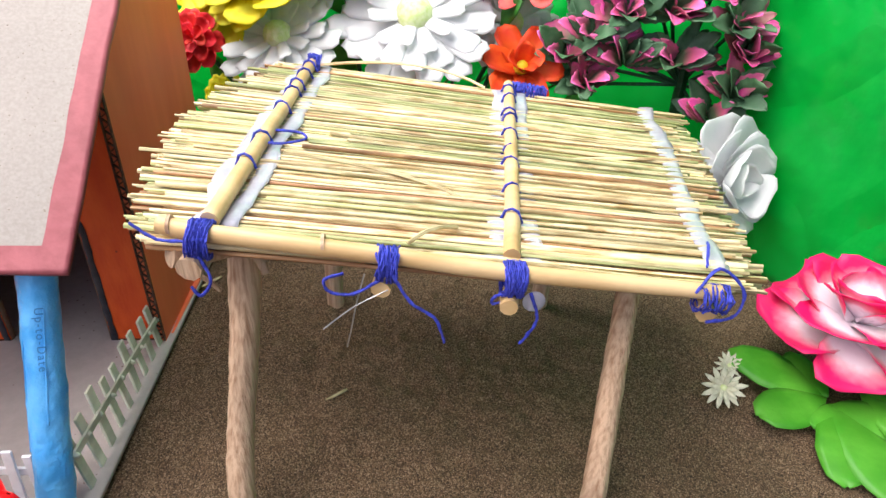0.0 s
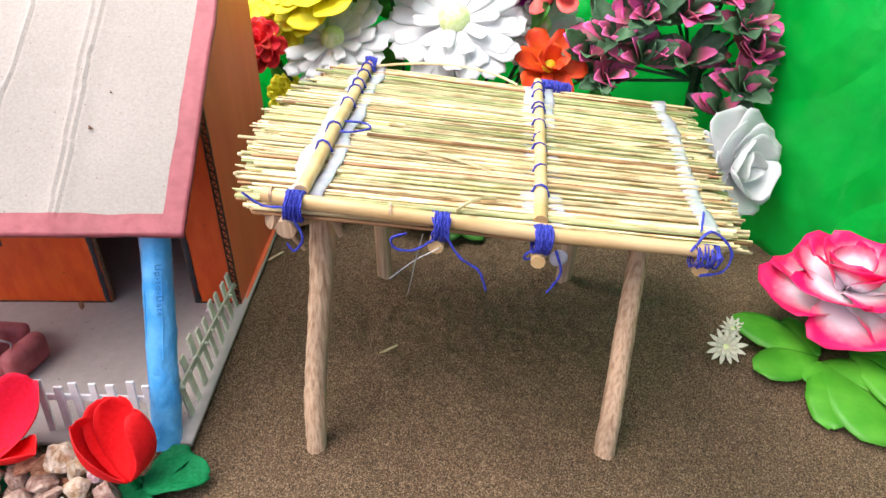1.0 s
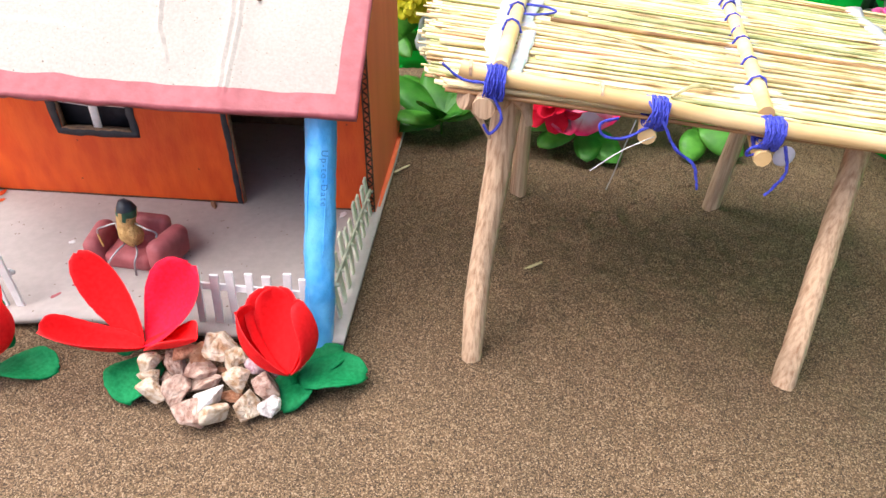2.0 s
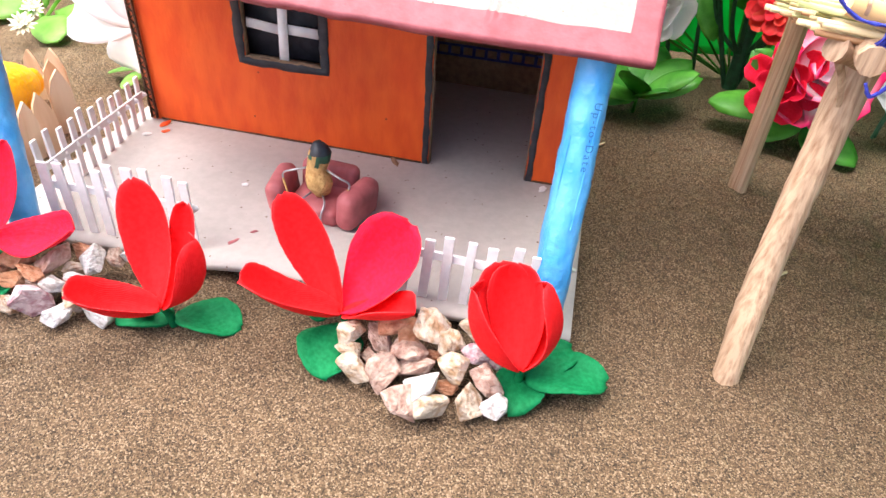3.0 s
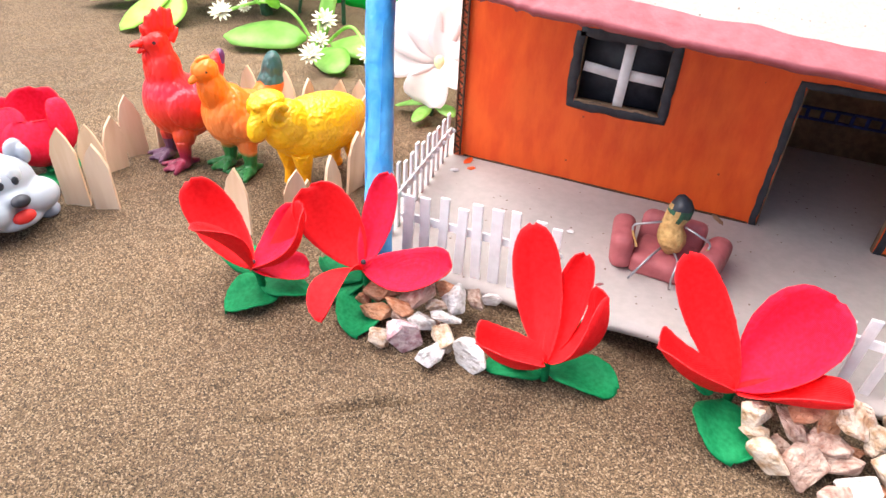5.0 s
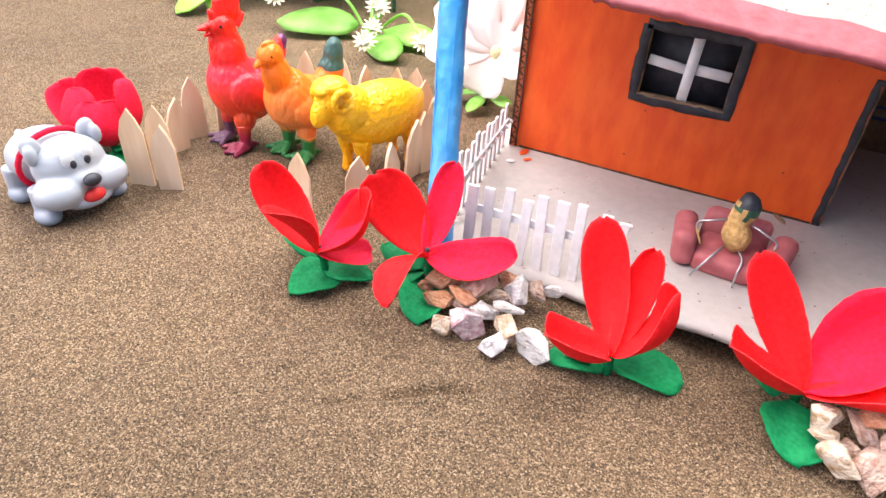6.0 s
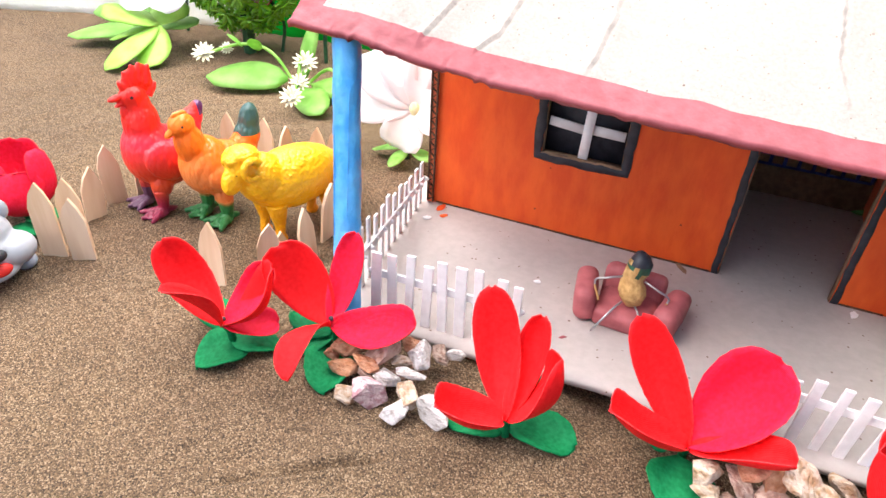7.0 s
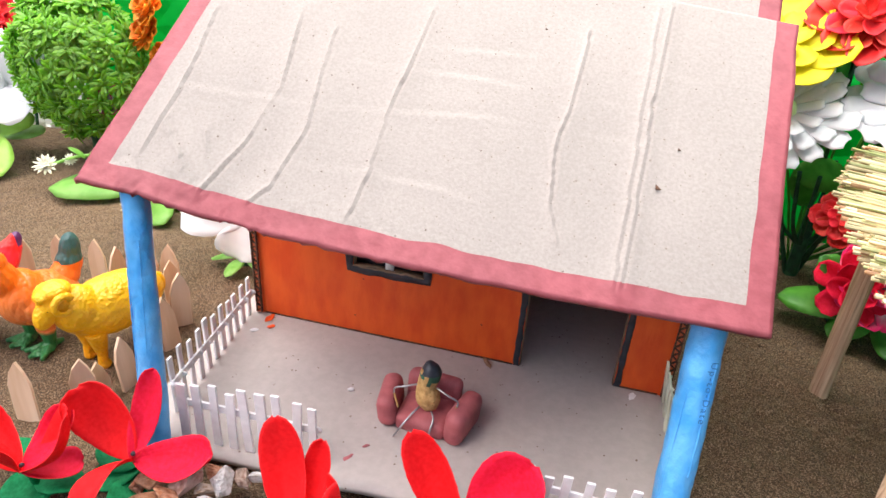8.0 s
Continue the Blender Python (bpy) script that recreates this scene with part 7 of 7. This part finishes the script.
for a, b in (((-0.795, 0.520, 0.014), (-0.850, 0.470, 0.012)), ((-0.792, 0.525, 0.02), (-0.885, 0.545, 0.02)), ((-0.785, 0.525, 0.018), (-0.730, 0.520, 0.030))):
    part("leaf", LEAFL, None, lily2, "broad lime leaf", aim(a, b, (0, -0.2, 1)) @ Matrix.Scale((V(b) - V(a)).length / 0.042, 4))
ruffled("pink_flower", (-0.667, 0.545, 0.063), (0.2, -0.8, 0.4), (-0.665, 0.565, 0.0), ROSES, "pink and white artificial flower beside the bush", 0.45, 90, ((5, 20, 1.0), (4, 50, 0.8)))
ruffled("red_rose", (-0.800, 0.560, 0.125), (0.3, -0.7, 0.5), (-0.795, 0.575, 0.0), REDBIG, "red artificial rose above a white lily", 0.8, 95)

BUSHLEAF = material("fresh_bush_leaf", (0.30, 0.66, 0.05), (0.46, 0.80, 0.10), 0.4, 90, 30, 0.2, 0.3, 350, thin=0.62)
bush = thing("green_bush", (-0.690, 0.545, 0.0), "round bush of small bright green plastic leaf rosettes", "artificial bush")
stalk(bush, [(-0.690, 0.545, -0.003), (-0.690, 0.545, 0.03), (-0.690, 0.545, 0.06)], 0.006, "trunk")
SPRIG = petal_mesh("leaf", 0.0135, 0.0038, BUSHLEAF, 0.05, 0.4, 0.4, 0.5, 0.0, 2, 4, 3)
SPRIGL = petal_mesh("leaf", 0.0120, 0.0036, LEAFLIGHT, 0.05, 0.4, 0.4, 0.5, 0.0, 3, 4, 3)
vs, fs, mi = [], [], []
r1 = random.Random(77)
for k in range(320):
    dirv = V((r1.gauss(0, 1), r1.gauss(0, 1) - 0.4, r1.gauss(0, 1))).normalized()
    rad = r1.uniform(0.86, 1.06)
    c = V((-0.690, 0.545, 0.098)) + V((dirv.x * 0.066, dirv.y * 0.045, dirv.z * 0.070)) * rad
    m = head_pose(c, dirv)
    for tilt, n, sc in ((10, 8, 1.0), (38, 6, 0.8)):
        for q in range(n):
            mm = m @ Matrix.Rotation(6.283 * q / n + r1.random(), 4, "Z") @ Matrix.Rotation(-radians(tilt), 4, "Y") @ Matrix.Scale(sc * r1.uniform(0.8, 1.15), 4)
            src = SPRIGL if (q + k) % 2 else SPRIG
            base = len(vs)
            vs += [mm @ v.co for v in src.vertices]
            fs += [[base + i for i in p.vertices] for p in src.polygons]
            mi += [1 if src is SPRIGL else 0] * len(src.polygons)
part("crown", mesh_of("crown", vs, fs, [BUSHLEAF, LEAFLIGHT], True, mi), None, bush, "crown of small green leaf rosettes")
gold = thing("marigold", (-0.610, 0.560, 0.0), "orange artificial marigold by the green bush", "artificial flower")
stalk(gold, [(-0.610, 0.560, -0.003), (-0.610, 0.560, 0.06), (-0.612, 0.552, 0.12)], 0.002)
for k, c in enumerate(((-0.612, 0.545, 0.132), (-0.606, 0.545, 0.155), (-0.600, 0.55, 0.11))):
    gm_ = head_pose(c, (-0.3, -0.8, 0.5))
    for q, (n, tilt, sc) in enumerate(((10, 10, 1.1), (9, 40, 0.95), (7, 65, 0.8))):
        ring_of(gold, gm_, n, ORANGEP, tilt, 0.5 * q, sc, 0.1, k * 5 + q, 0.001 * q)

# plants behind the shelter
lv = []
r0 = random.Random(5)
for k in range(11):
    a = 6.283 * k / 11
    b = V((-0.108 + 0.045 * math.cos(a), 0.478 + 0.038 * math.sin(a), r0.uniform(0.008, 0.045)))
    lv.append((V((-0.1030, 0.4730, 0.014)), b, (0, -0.3, 1), 1.1))
leafy("leaf_spray", (-0.1030, 0.4750, 0.0), lv, "bright green artificial leaves by the rear corner of the house", LEAFM)
ruffled("pink_rose", (0.0050, 0.4610, 0.050), (-0.1, -0.8, 0.5), (0.0050, 0.4810, 0.0), ROSES, "pink and white artificial rose behind the shelter", 0.85, 101, ((6, 12, 1.0), (5, 40, 0.85), (4, 65, 0.6)), None, "pink artificial roses")
ruffled("pink_rose", (-0.0170, 0.4530, 0.045), (-0.3, -0.8, 0.3), (-0.0150, 0.4810, 0.0), REDPINK, "deep pink artificial rose behind the shelter", 0.75, 105, ((6, 12, 1.0), (5, 40, 0.85), (4, 65, 0.6)), None, "pink artificial roses")
ruffled("white_rose", (0.0650, 0.4760, 0.045), (0, -0.85, 0.4), (0.0650, 0.4910, 0.0), WHITEWIDE, "white artificial rose behind the shelter", 0.6, 108, ((6, 12, 1.0), (5, 38, 0.8), (4, 62, 0.6)), None, "white artificial roses")
leafy("leaf_spray", (0.0150, 0.4710, 0.0), [((0.0100, 0.4660, 0.016), (0.0350, 0.4310, 0.006), (0, -0.3, 1), 1.2), ((0.0050, 0.4660, 0.018), (-0.0250, 0.4430, 0.010), (0, -0.3, 1), 1.2), ((0.0000, 0.4690, 0.02), (-0.0550, 0.4690, 0.02), (0, -0.4, 1), 1.1), ((-0.0050, 0.4690, 0.02), (-0.0400, 0.4610, 0.060), (0, -0.8, 0.4), 1.1),
                                       ((0.0150, 0.4660, 0.016), (0.0100, 0.4270, 0.008), (0, -0.3, 1), 1.1)], "broad green artificial leaves under the roses", LEAFM)
leafy("leaf_spray", (0.0970, 0.4690, 0.0), [((0.0970, 0.4660, 0.020), (0.0900, 0.4430, 0.004), (0, -0.8, 0.5), 1.5), ((0.0990, 0.4660, 0.022), (0.1300, 0.4460, 0.010), (0, -0.6, 0.8), 1.3), ((0.0950, 0.4660, 0.022), (0.0750, 0.4610, 0.055), (0, -0.8, 0.4), 1.2), ((0.1000, 0.4690, 0.022), (0.1450, 0.4710, 0.04), (0, -0.8, 0.4), 1.2)], "broad green artificial leaves behind the shelter", LEAFM)

# ---- small litter on the sand ----
for a, b, r, lab in (((-0.0380, 0.2990, 0.0012), (-0.0270, 0.3070, 0.0018), 0.0008, "short brown twig lying on the sand"), ((-0.1320, 0.4050, 0.0015), (-0.1220, 0.4160, 0.0020), 0.0009, "pale bit of straw lying on the sand")):
    bm = bmesh.new()
    tube(bm, [V(a), (V(a) + V(b)) / 2 + V((0.0008, 0, 0.0006)), V(b)], r, 6, 0.2)
    tagged(part("twig", bm, STRAW, None), lab, "twig")
